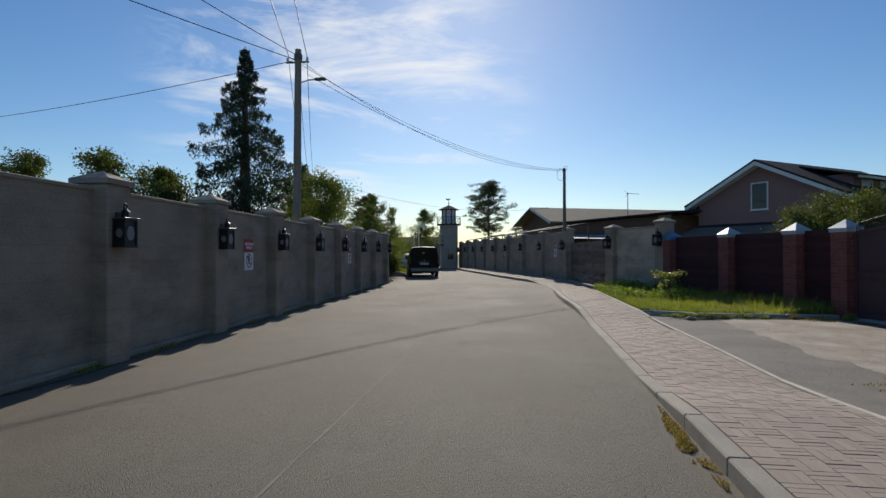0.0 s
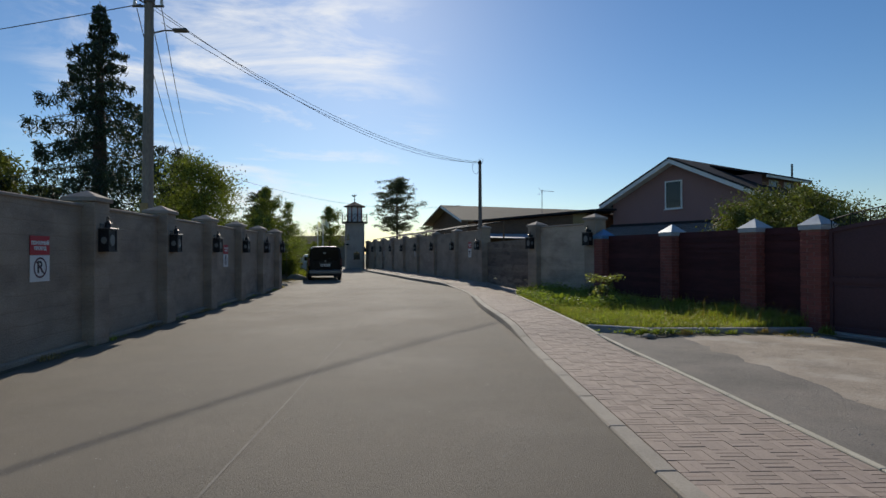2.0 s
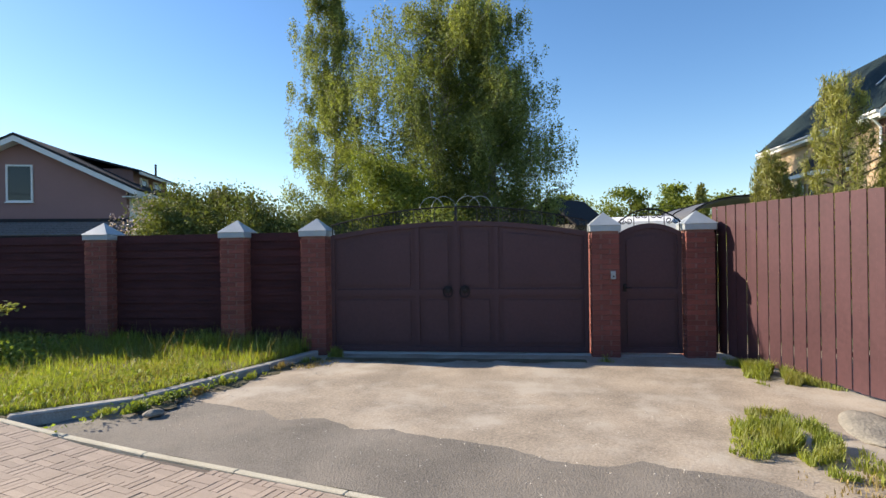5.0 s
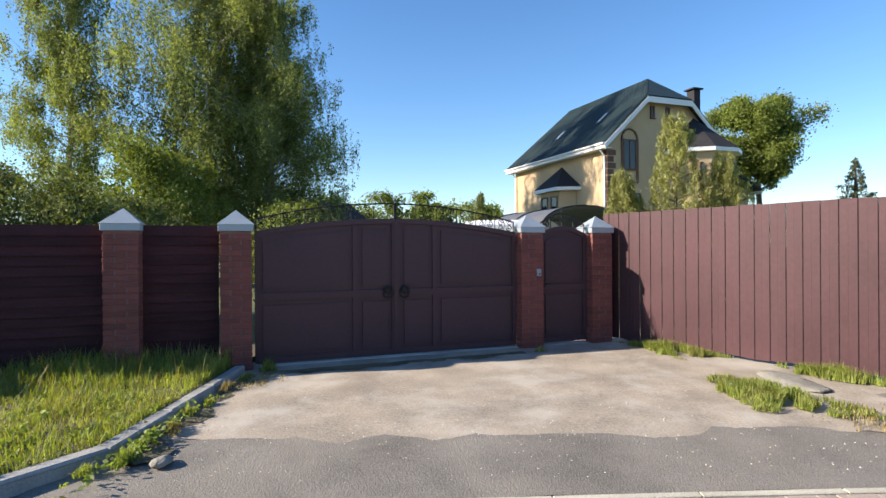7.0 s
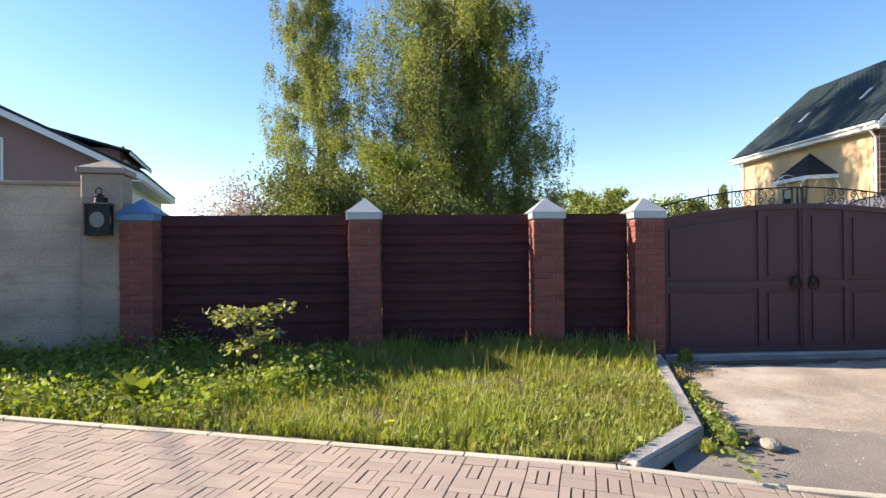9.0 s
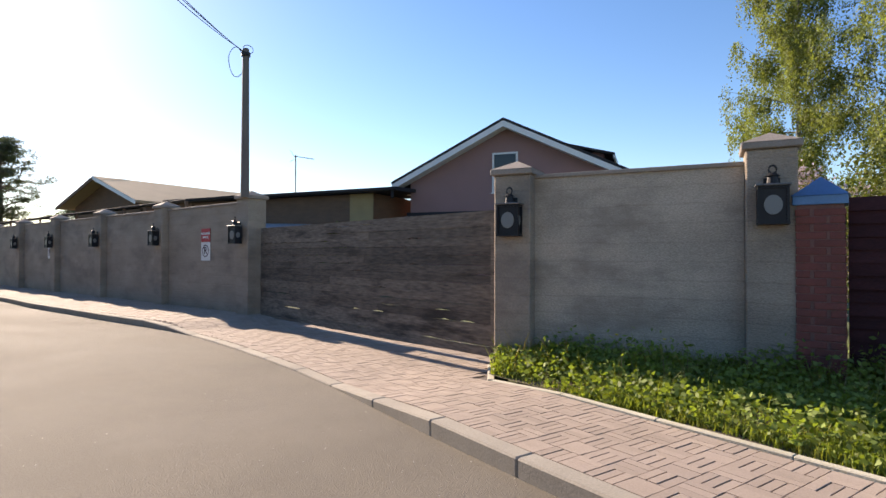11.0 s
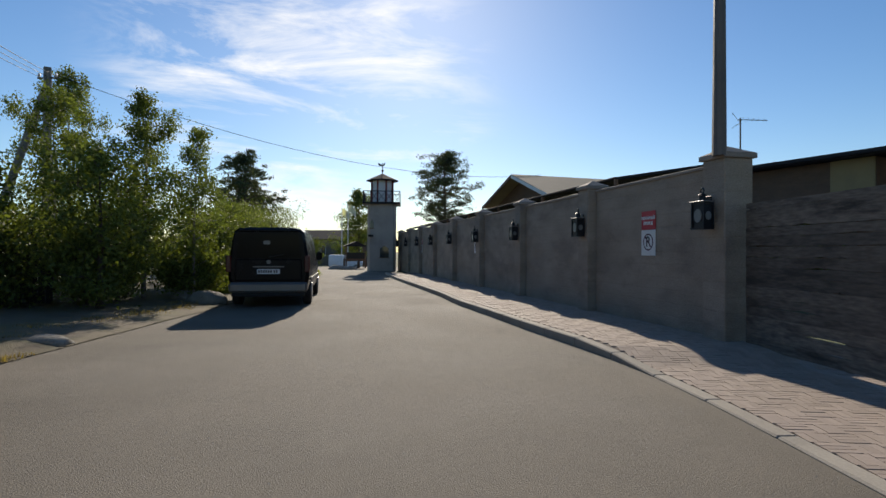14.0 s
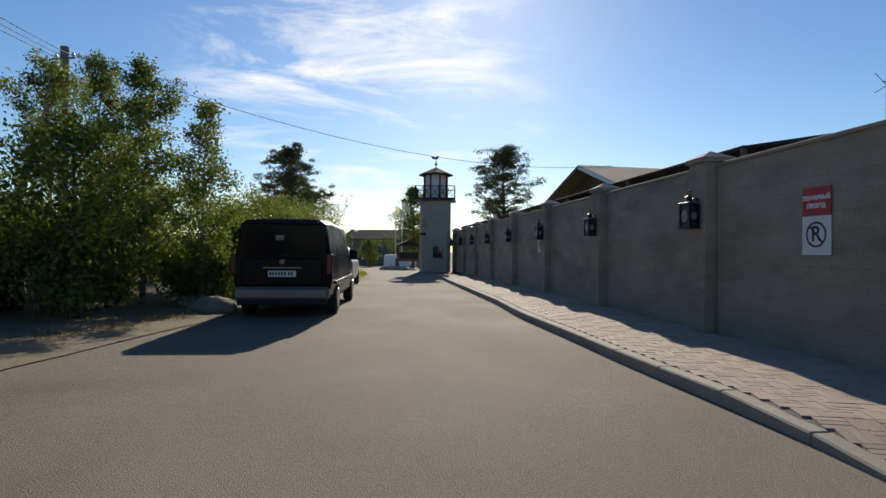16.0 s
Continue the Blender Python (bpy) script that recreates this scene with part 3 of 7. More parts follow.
def litter(name, line, near_w, far_w, z, seed, label):
    """A ragged strip of earth along a line on the ground; widths to its two sides."""
    bm = bmesh.new()
    rows = []
    for i, (p, d) in enumerate(along(line, 0.08)):
        side = Vector((d.y, -d.x))
        a = near_w * (0.6 + 0.7 * noise.noise((i * 0.21, seed, 0)))
        b = far_w * max(0.55 + 0.75 * noise.noise((i * 0.17, seed, 5)) + 0.35 * noise.noise((i * 0.7, seed, 9)), 0.1)
        q = [p - side * a, p + side * b * 0.5, p + side * b]
        rows.append([bm.verts.new((v.x, v.y, z + h + 0.006 * noise.noise((v.x * 5, v.y * 5, seed)))) for v, h in zip(q, (0.012, 0.008, -0.004))])
    for r0, r1 in zip(rows, rows[1:]):
        for k in range(2):
            bm.faces.new((r0[k], r1[k], r1[k + 1], r0[k + 1]))
    bmesh.ops.recalc_face_normals(bm, faces=bm.faces[:])
    return whole(name, bm, SOIL, label, "soil", "structure", smooth=True)


litter("kerb_dirt", [(3.95, 13.24), (4.2, 13.22), (5.2, 13.2), (6.2, 13.18), (7.0, 13.16)], 0.03, 0.32, 0.045, 3, "dark earth and leaf litter along the old kerb")
litter("gate_dirt", [(7.0, 12.98), (7.35, 11.9), (7.75, 10.7), (8.25, 9.3)], -0.05, 0.30, 0.068, 7, "earth and litter swept before the gate")

# ---- concrete walls ----
def cap_column(parent, x, y, z0, z1, turn, half=0.24, name="column"):
    m = Matrix.Translation((x, y, 0)) @ Matrix.Rotation(radians(turn), 4, "Z")
    col = part(name, boxed(-half, -half, z0, half, half, z1 - 0.20, m, 0.015), CONCRETE, parent)
    cap = boxed(-half - 0.04, -half - 0.04, z1 - 0.20, half + 0.04, half + 0.04, z1 - 0.13, m, 0.008)
    tmp = bmesh.new()
    pyramid(tmp, 0, 0, z1 - 0.13, half + 0.04, z1)
    bmesh.ops.transform(tmp, matrix=m, verts=tmp.verts[:])
    me = bpy.data.meshes.new("cap")
    tmp.to_mesh(me)
    cap.from_mesh(me)
    tmp.free()
    part("cap", cap, CONCRETE_CAP, col)
    return col


def wall_panel(parent, a, b, z0, z1, thick=0.22, coping=0.05, surface=None):
    a, b = Vector(a), Vector(b)
    L = (b - a).length
    m = Matrix.Translation((a.x, a.y, 0)) @ Matrix.Rotation(math.atan2(b.y - a.y, b.x - a.x), 4, "Z")
    panel = part("wall_panel", boxed(0, -thick / 2, z0, L, thick / 2, z1, m), surface or CONCRETE, parent)
    part("coping", boxed(0, -thick / 2 - 0.03, z1, L, thick / 2 + 0.03, z1 + coping, m, 0.008), CONCRETE_CAP, panel)
    return panel


wall_left = thing("wall_west", kind="structure", label="long grey board-marked concrete wall with capped columns", category="wall")
LEFT_COLS = [Vector((-5.25 - 0.068 * 2.92 * i, 6.85 + 2.92 * i)) for i in range(-4, 8)]
for i, c in enumerate(LEFT_COLS):
    cap_column(wall_left, c.x, c.y, 0.0, 2.60, 3.9)
    if i:
        o = LEFT_COLS[i - 1]
        wall_panel(wall_left, (o.x - 0.06, o.y + 0.24), (c.x - 0.06, c.y - 0.24), 0.0, 2.30)
        part("plinth", boxed(-0.14, 0, 0, 0.14, (c - o).length - 0.48, 0.10, Matrix.Translation((o.x - 0.02, o.y + 0.24, 0)) @ Matrix.Rotation(radians(3.9), 4, "Z"), 0.02), CONCRETE, wall_left)
wall_right = thing("wall_east", kind="structure", label="long grey concrete wall with capped columns and lanterns", category="wall")
R_TURN = math.degrees(math.atan2(-STEP.x, STEP.y))
RIGHT_COLS = [A0 + STEP * i for i in range(9)]
for i, c in enumerate(RIGHT_COLS):
    cap_column(wall_right, c.x, c.y, 0.0, 2.88, R_TURN, 0.23 if i == 0 else 0.22)
    if i:
        o = RIGHT_COLS[i - 1]
        d = STEP.normalized()
        s = Vector((0.07, 0.0))
        wall_panel(wall_right, o + d * 0.26 + s, c - d * 0.24 + s, 0.0, 2.60)
wall_mid = thing("wall_middle", kind="structure", label="short pale grey board-marked concrete wall with two columns", category="wall")
CG, CB = Vector((3.80, 22.52)), Vector((5.13, 20.12))
for c, h in ((CG, 2.62), (CB, 2.72)):
    cap_column(wall_mid, c.x, c.y, 0.0, h, 29, 0.23)
dm = (CB - CG).normalized()
wall_panel(wall_mid, CG + dm * 0.22 + Vector((0.06, 0.05)), CB - dm * 0.22 + Vector((0.06, 0.05)), 0.0, 2.38, surface=CONCRETE_PALE)

# ---- brown fence, gate and wicket ----
PILLARS = [(-2.79, 0.42), (0.045, 0.41), (2.45, 0.41), (3.81, 0.42), (8.315, 0.42), (9.66, 0.42)]
pillar_things = []
for i, (s, w) in enumerate(PILLARS):
    p = F_MAT @ Vector((s, 0, 0))
    ob = thing("brick_pillar", p.x, p.y, 0.0, F_TURN, "red brick fence pillar with a blue pyramid cap" if i == 0 else "red brick fence pillar with a zinc pyramid cap", "pillar", "fence pillars")
    part("core", boxed(-0.192, -0.192, 0.0, 0.192, 0.192, 1.93), MORTAR, ob)
    skirt = boxed(-0.225, -0.225, 1.93, 0.225, 0.225, 2.02, None, 0.004)
    pyramid(skirt, 0, 0, 2.02, 0.238, 2.225)
    part("cap", skirt, CAP_BLUE if i == 0 else CAP_METAL, ob)
    pillar_things.append(ob)

board_rng = random.Random(4)
for s0, s1 in ((-2.57, -0.17), (0.26, 2.235), (2.665, 3.59)):
    p = F_MAT @ Vector((s0, 0, 0))
    ob = thing("board_fence", p.x, p.y, 0, F_TURN, "dark brown fence panel of overlapping horizontal boards", "fence", "fence panels")
    L = s1 - s0
    n = 15
    for k in range(n):
        z = 0.10 + k * 0.1265
        b = boxed(0, -0.012, 0, L, 0.012, 0.135)
        for v in b.verts:
            v.co.y += (0.011 if v.co.z > 0.1 else -0.011) + 0.012 * noise.noise(Vector((v.co.x * 0.6, k * 3.1, s0)))
            v.co.z += 0.008 * noise.noise(Vector((v.co.x * 0.8 + k * 7, 1, s0)))
        pl = part("board", b, FENCE_WOOD, ob)
        pl.location = (0, 0.03, z)
    part("rail", boxed(0, 0.075, 0.3, L, 0.12, 0.36), FENCE_WOOD, ob)
    part("rail", boxed(0, 0.075, 1.6, L, 0.12, 1.66), FENCE_WOOD, ob)


def arch(x, half, z_end, z_mid):
    """The height of a flat arch over a span of twice half."""
    return z_end + (z_mid - z_end) * (1 - (x / half) ** 2)


def spiral(bm, x, z, r, turn, start, flip, y=0.0, thick=0.008, rounds=1.35):
    pts = []
    for k in range(15):
        a = start + flip * turn * k / 14 * rounds * math.tau
        q = r * (1 - 0.72 * k / 14)
        pts.append((x + q * math.cos(a), y, z + q * math.sin(a)))
    tube(bm, pts, thick, 5)


def gate_leaf(parent, x0, x1, z0, top, panels, mid_rail):
    """A sheet metal leaf with a frame and raised panels; top gives its height at x."""
    n = 12
    xs = [x0 + (x1 - x0) * k / n for k in range(n + 1)]
    sheet = extruded(bmesh.new(), [(x0, z0), (x1, z0)] + [(x, top(x)) for x in reversed(xs)], Matrix.Translation((0, -0.015, 0)), 0.03)
    leaf = part("gate_leaf", sheet, GATE_METAL, parent)
    bar = extruded(bmesh.new(), [(x, top(x) - 0.07) for x in xs] + [(x, top(x) + 0.004) for x in reversed(xs)], Matrix.Translation((0, -0.045, 0)), 0.06)
    part("top_bar", bar, GATE_METAL, leaf)
    for a in (x0, x1 - 0.06):
        part("stile", boxed(a, -0.043, z0, a + 0.06, 0.02, min(top(a), top(a + 0.06)) - 0.02), GATE_METAL, leaf)
    part("bottom_bar", boxed(x0 + 0.06, -0.041, z0, x1 - 0.06, 0.02, z0 + 0.08), GATE_METAL, leaf)
    part("middle_bar", boxed(x0 + 0.06, -0.041, mid_rail - 0.05, x1 - 0.06, 0.02, mid_rail + 0.05), GATE_METAL, leaf)
    for a, b in panels:
        part("divider", boxed(a - 0.035, -0.039, z0 + 0.08, a + 0.035, 0.02, top(a) - 0.075), GATE_METAL, leaf) if a > x0 + 0.1 else None
        for lo, hi in ((z0 + 0.15, mid_rail - 0.12), (mid_rail + 0.12, None)):
            ks = [a + 0.11 + (b - a - 0.22) * k / 8 for k in range(9)]
            ring = [(ks[0], lo), (ks[-1], lo)] + ([(ks[-1], hi), (ks[0], hi)] if hi else [(x, top(x) - 0.17) for x in reversed(ks)])
            part("raised_panel", extruded(bmesh.new(), ring, Matrix.Translation((0, -0.034, 0)), 0.02), GATE_METAL, leaf)
    return leaf


gp = F_MAT @ Vector((6.07, 0, 0))
gate = thing("metal_gate", gp.x, gp.y, 0.0, F_TURN, "closed dark brown sheet metal double gate with iron scrollwork", "gate")
HALF = 2.02
g_top = lambda x: arch(x, HALF, 1.93, 2.13)
gate_leaf(gate, -HALF, -0.003, 0.095, g_top, [(-HALF, -0.62), (-0.62, -0.02)], 1.02)
gate_leaf(gate, 0.003, HALF, 0.095, g_top, [(0.02, 0.62), (0.62, HALF)], 1.02)
iron = lambda x: arch(x, HALF, 2.10, 2.36)
part("top_rail", tube(bmesh.new(), [(-HALF + k * HALF / 12, 0, iron(-HALF + k * HALF / 12)) for k in range(25)], 0.012, 6), IRON, gate)
for k in range(13):
    x = -HALF + 0.02 + k * (2 * HALF - 0.04) / 12
    z = g_top(x)
    part("upright", tube(bmesh.new(), [(x, 0, z - 0.02), (x, 0, iron(x) + (0.10 if k in (1, 3, 9, 11, 10, 2) else 0.0))], [0.009, 0.004 if k % 6 else 0.012], 5), IRON, gate)
for k in range(12):
    if k in (5, 6):
        continue
    x = -HALF + (k + 0.5) * 2 * HALF / 12
    z0, z1 = g_top(x), iron(x)
    h = z1 - z0
    s = bmesh.new()
    for side in (-1, 1):
        spiral(s, x + side * 0.075, z0 + h * 0.28, 0.055, 1, 0 if side < 0 else math.pi, side)
        spiral(s, x + side * 0.075, z1 - h * 0.28, 0.055, 1, 0 if side < 0 else math.pi, -side)
    tube(s, [(x - 0.02, 0, z0 + h * 0.3), (x, 0, z0 + h * 0.5), (x - 0.02, 0, z1 - h * 0.3)], 0.007, 5)
    part("scroll", s, IRON, gate)
for x in (-0.38, -0.19, 0.19, 0.38):
    s = bmesh.new()
    tube(s, [(x + 0.19 * math.cos(a * math.pi / 10), 0, iron(x) - 0.02 + 0.19 * math.sin(a * math.pi / 10)) for a in range(11)], 0.004, 5)
    part("hoop", s, CAP_METAL, gate)
part("cover_strip", boxed(-0.03, -0.055, 0.12, 0.03, -0.046, 2.08), GATE_METAL, gate)
part("mid_post", boxed(-0.02, -0.02, 2.12, 0.02, 0.02, 2.37), IRON, gate)
for x in (-0.13, 0.13):
    lk = tube(bmesh.new(), [(x, -0.04, 1.06), (x, -0.056, 1.06), (x, -0.066, 1.06)], [0.055, 0.05, 0.02], 14)
    tube(lk, [(x + 0.075 * math.cos(a), -0.06, 1.03 + 0.085 * math.sin(a)) for a in [k * math.tau / 18 for k in range(19)]], 0.010, 6)
    for a in range(8):
        tube(lk, [(x + 0.05 * math.cos(a * 0.785), -0.05, 1.06 + 0.05 * math.sin(a * 0.785)), (x + 0.085 * math.cos(a * 0.785), -0.05, 1.06 + 0.085 * math.sin(a * 0.785))], 0.006, 5)
    part("door_handle", lk, IRON, gate)
part("threshold", boxed(-HALF - 0.02, -0.10, 0.0, HALF + 0.02, 0.18, 0.085, None, 0.015), KERB_OLD, gate)

wp = F_MAT @ Vector((8.99, 0, 0))
wicket = thing("metal_wicket", wp.x, wp.y, 0, F_TURN, "closed dark brown arched metal wicket door with iron scrolls", "gate")
WH = 0.452
w_top = lambda x: arch(x, WH, 1.90, 2.04)
gate_leaf(wicket, -WH, WH, 0.10, w_top, [(-WH, WH)], 1.02)
w_iron = lambda x: arch(x, WH, 2.06, 2.26)
part("top_rail", tube(bmesh.new(), [(-WH + k * WH / 8, 0, w_iron(-WH + k * WH / 8)) for k in range(17)], 0.012, 6), IRON, wicket)
for k in range(5):
    x = -WH + 0.015 + k * (2 * WH - 0.03) / 4
    part("upright", tube(bmesh.new(), [(x, 0, w_top(x) - 0.02), (x, 0, w_iron(x) + (0.07 if k == 2 else 0))], 0.007, 5), IRON, wicket)
for k in range(4):
    x = -WH + (k + 0.5) * 2 * WH / 4
    s = bmesh.new()
    z0, z1 = w_top(x), w_iron(x)
    for side in (-1, 1):
        spiral(s, x + side * 0.05, (z0 + z1) / 2 + 0.03, 0.05, 1, 0 if side < 0 else math.pi, side)
    part("scroll", s, IRON, wicket)
part("door_handle", tube(boxed(-0.40, -0.055, 1.02, -0.35, -0.04, 1.14, None, 0.006), [(-0.375, -0.055, 1.08), (-0.375, -0.09, 1.08), (-0.28, -0.09, 1.08)], 0.009, 6), IRON, wicket)
part("threshold", boxed(-WH, -0.12, 0.0, WH, 0.18, 0.08, None, 0.012), KERB_OLD, wicket)
bp = F_MAT @ Vector((8.42, -0.212, 1.28))
bell = thing("doorbell", bp.x, bp.y, bp.z, F_TURN, "small grey doorbell box on a brick pillar", "doorbell")
part("case", boxed(-0.035, -0.025, -0.06, 0.035, 0.01, 0.06, None, 0.006), CAP_METAL, bell)
part("button", tube(bmesh.new(), [(0, -0.022, -0.02), (0, -0.034, -0.02)], 0.014, 10), SIGN_BLACK, bell)

# ---- red sheet fence at the side ----
SF0, SF1 = Vector((9.40, 7.66)), Vector((4.55, 4.30))
sd = SF1 - SF0
side_fence = thing("sheet_fence", SF0.x, SF0.y, 0, math.degrees(math.atan2(sd.y, sd.x)), "tall dull red fence of upright metal slats", "fence")
n = int(sd.length / 0.102)
slat_me = []
for k in range(3):
    b = boxed(0.0, -0.006, 0, 0.104, 0.006, 1, None)
    bmesh.ops.bevel(b, geom=[e for e in b.edges if abs(e.verts[0].co.z - e.verts[1].co.z) > 0.5], offset=0.004, segments=1, affect="EDGES")
    me = bpy.data.meshes.new("slat")
    b.to_mesh(me)
    b.free()
    slat_me.append(me)
for k in range(n):
    lo, hi = 0.10 + 0.012 * math.sin(k * 0.7), 2.27 + 0.012 * noise.noise((k * 0.4, 2, 2))
    ob = piece("slat", slat_me[k % 3], SHEET, side_fence, pose(k * 0.102, 0.013 * (k % 2), lo) @ Matrix.Diagonal((1, 1, hi - lo, 1)))
for z in (0.45, 1.9):
    part("rail", boxed(0, 0.03, z, n * 0.102, 0.08, z + 0.05), SHEET, side_fence)
for k in range(3):
    part("post", boxed(0.4 + k * 2.4, 0.085, 0.0, 0.46 + k * 2.4, 0.145, 2.2), SHEET, side_fence)

# ---- weathered plank gate ----
gd = G1 - G0
plank_gate = thing("plank_gate", G0.x, G0.y, 0, math.degrees(math.atan2(gd.y, gd.x)), "wide weathered grey plank gate with gaps between boards", "gate")
GL = gd.length
z = 0.09
k = 0
while z < 1.98:
    h = board_rng.choice((0.12, 0.135, 0.145, 0.15))
    cuts = [0.0, GL] if k % 3 else [0.0, GL * board_rng.uniform(0.35, 0.65), GL]
    for a, c in zip(cuts, cuts[1:]):
        top = min(h, 2.03 - z)
        b = bmesh.new()
        bmesh.ops.create_grid(b, x_segments=26, y_segments=1, size=0.5)
        bmesh.ops.transform(b, matrix=Matrix.Translation(((a + c) / 2, 0, top / 2)) @ Matrix.Rotation(radians(90), 4, "X") @ Matrix.Diagonal((c - a - 0.006, top - 0.006, 1, 1)), verts=b.verts[:])
        r = bmesh.ops.extrude_face_region(b, geom=b.faces[:])
        bmesh.ops.translate(b, verts=[v for v in r["geom"] if isinstance(v, bmesh.types.BMVert)], vec=(0, 0.028, 0))
        bmesh.ops.recalc_face_normals(b, faces=b.faces[:])
        for v in b.verts:
            v.co.z += 0.010 * noise.noise(Vector((v.co.x * 0.7, k * 5.3, 0 if v.co.z < h / 2 else 9)))
            v.co.y += 0.010 * noise.noise(Vector((v.co.x * 0.5, k * 2.1, 4)))
            # worn lower edges leave short slits between the boards
            if v.co.z < h / 2 and noise.noise(Vector((round(v.co.x * 7) * 1.37, k * 3.7, 2))) > 0.36:
                v.co.z += 0.017
        ob = part("plank", b, GREY_WOOD, plank_gate)
        ob.location = (0, 0, z)
    z += h - 0.004
    k += 1
for x in (0.06, GL * 0.25, GL * 0.5, GL * 0.75, GL - 0.06):
    part("batten", boxed(x - 0.05, -0.05, 0.08, x + 0.05, -0.012, 2.0), GREY_WOOD, plank_gate)
part("edge_post", boxed(-0.02, 0.02, 0.05, 0.06, 0.10, 1.95), GREY_WOOD, plank_gate)

# ---- wall lanterns ----
def lantern(x, y, z, turn, label):
    ob = thing("wall_lantern", x, y, z, turn, label, "lantern", "wall lanterns")
    part("back_plate", boxed(-0.10, 0.0, 0.04, 0.10, 0.03, 0.50, None, 0.01), IRON, ob)
    for a, b in ((-0.18, -0.15), (0.15, 0.18)):
        for c, d in ((-0.235, -0.205), (-0.03, 0.0)):
            part("corner_bar", boxed(a, c, 0.012, b, d, 0.37), IRON, ob)
    part("base_plate", boxed(-0.185, -0.24, -0.018, 0.185, 0.0, 0.012), IRON, ob)
    part("top_plate", boxed(-0.18, -0.235, 0.37, 0.18, 0.0, 0.395), IRON, ob)
    part("lamp_body", boxed(-0.15, -0.212, 0.012, 0.15, -0.005, 0.37), IRON, ob)
    part("round_glass", tube(bmesh.new(), [(0, -0.211, 0.19), (0, -0.226, 0.19)], 0.105, 20), GLASS_FROST, ob)
    for sx in (-1, 1):
        part("round_glass", tube(bmesh.new(), [(sx * 0.149, -0.11, 0.19), (sx * 0.160, -0.11, 0.19)], 0.065, 16), GLASS_FROST, ob)
    part("roof", boxed(-0.205, -0.265, 0.395, 0.205, 0.0, 0.415, None, 0.006), LAMP_ROOF, ob)
    part("chimney", tube(bmesh.new(), [(0, -0.12, 0.415), (0, -0.12, 0.43), (0, -0.12, 0.50), (0, -0.12, 0.505), (0, -0.12, 0.54)], [0.085, 0.07, 0.06, 0.088, 0.03], 14), IRON, ob)
    part("ring", tube(bmesh.new(), [(0.045 * math.cos(a), -0.12, 0.575 + 0.045 * math.sin(a)) for a in [k * math.tau / 12 for k in range(13)]], 0.012, 6), IRON, ob)
    for ch in ob.children:
        ch.matrix_local = Matrix.Diagonal((0.76, 0.72, 0.92, 1))
    return ob


first_lantern = None
SPOTS = [(c.x + 0.25, c.y, 1.58, 93.9) for c in LEFT_COLS] + [(c.x - (0.30 if i == 0 else 0.24), c.y - 0.07, 1.70, -90 + R_TURN) for i, c in enumerate(RIGHT_COLS)]
SPOTS += [(CG.x - 0.205, CG.y - 0.115, 1.68, -61), (CB.x - 0.205, CB.y - 0.115, 1.76, -61)]
for x, y, zz, turn in SPOTS:
    if first_lantern is None:
        first_lantern = lantern(x, y, zz, turn, "black iron box lantern with a round glass on a wall column")
    else:
        copy_thing(first_lantern, pose(x, y, zz, 0, 0, turn))


# ---- signs on the walls ----
def lettering(text, size, x, z, parent, material, y=-0.012):
    cu = bpy.data.curves.new("lettering", "FONT")
    cu.body, cu.size, cu.align_x, cu.align_y, cu.extrude, cu.offset = text, size, "CENTER", "CENTER", 0.0015, 0.004
    tmp = new("lettering_curve", cu)
    me = bpy.data.meshes.new_from_object(tmp.evaluated_get(bpy.context.evaluated_depsgraph_get()))
    bpy.data.objects.remove(tmp)
    me.materials.append(material)
    ob = new("lettering", me)
    ob.parent = parent
    ob.matrix_local = pose(x, y, z, 90, 0, 0)
    return ob


def no_parking_sign(x, y, turn, z0=1.30, z1=2.08, w=0.42):
    ob = thing("wall_sign", x, y, 0, turn, "red and white no parking sign on the concrete wall", "sign", "wall signs")
    zm = z0 + (z1 - z0) * 0.58
    plate = part("lower_plate", boxed(-w / 2, -0.008, z0, w / 2, 0.0, zm - 0.003), SIGN_WHITE, ob)
    top = part("upper_plate", boxed(-w / 2, -0.008, zm + 0.003, w / 2, 0.0, z1), SIGN_RED, ob, "red plate with white letters")
    lettering("ПОЖАРНЫЙ", 0.066, 0, zm + (z1 - zm) * 0.62, top, SIGN_WHITE)
    lettering("ПРОЕЗД", 0.066, 0, zm + (z1 - zm) * 0.34, top, SIGN_WHITE)
    zc = (z0 + zm) / 2 + 0.01
    ring = bmesh.new()
    n = 32
    for r0, r1 in ((0.125, 0.150),):
        inner = [ring.verts.new((r0 * math.cos(k * math.tau / n), -0.0115, zc + r0 * math.sin(k * math.tau / n))) for k in range(n)]
        outer = [ring.verts.new((r1 * math.cos(k * math.tau / n), -0.0115, zc + r1 * math.sin(k * math.tau / n))) for k in range(n)]
        for k in range(n):
            ring.faces.new((inner[k], inner[(k + 1) % n], outer[(k + 1) % n], outer[k]))
    box(ring, -0.13, -0.0125, -0.011, 0.13, -0.011, 0.011, Matrix.Translation((0, 0, zc)) @ Matrix.Rotation(radians(45), 4, "Y"))
    part("ring", ring, SIGN_RING, plate)
    lettering("R", 0.25, 0, zc, plate, SIGN_BLACK, -0.0105)
    return ob


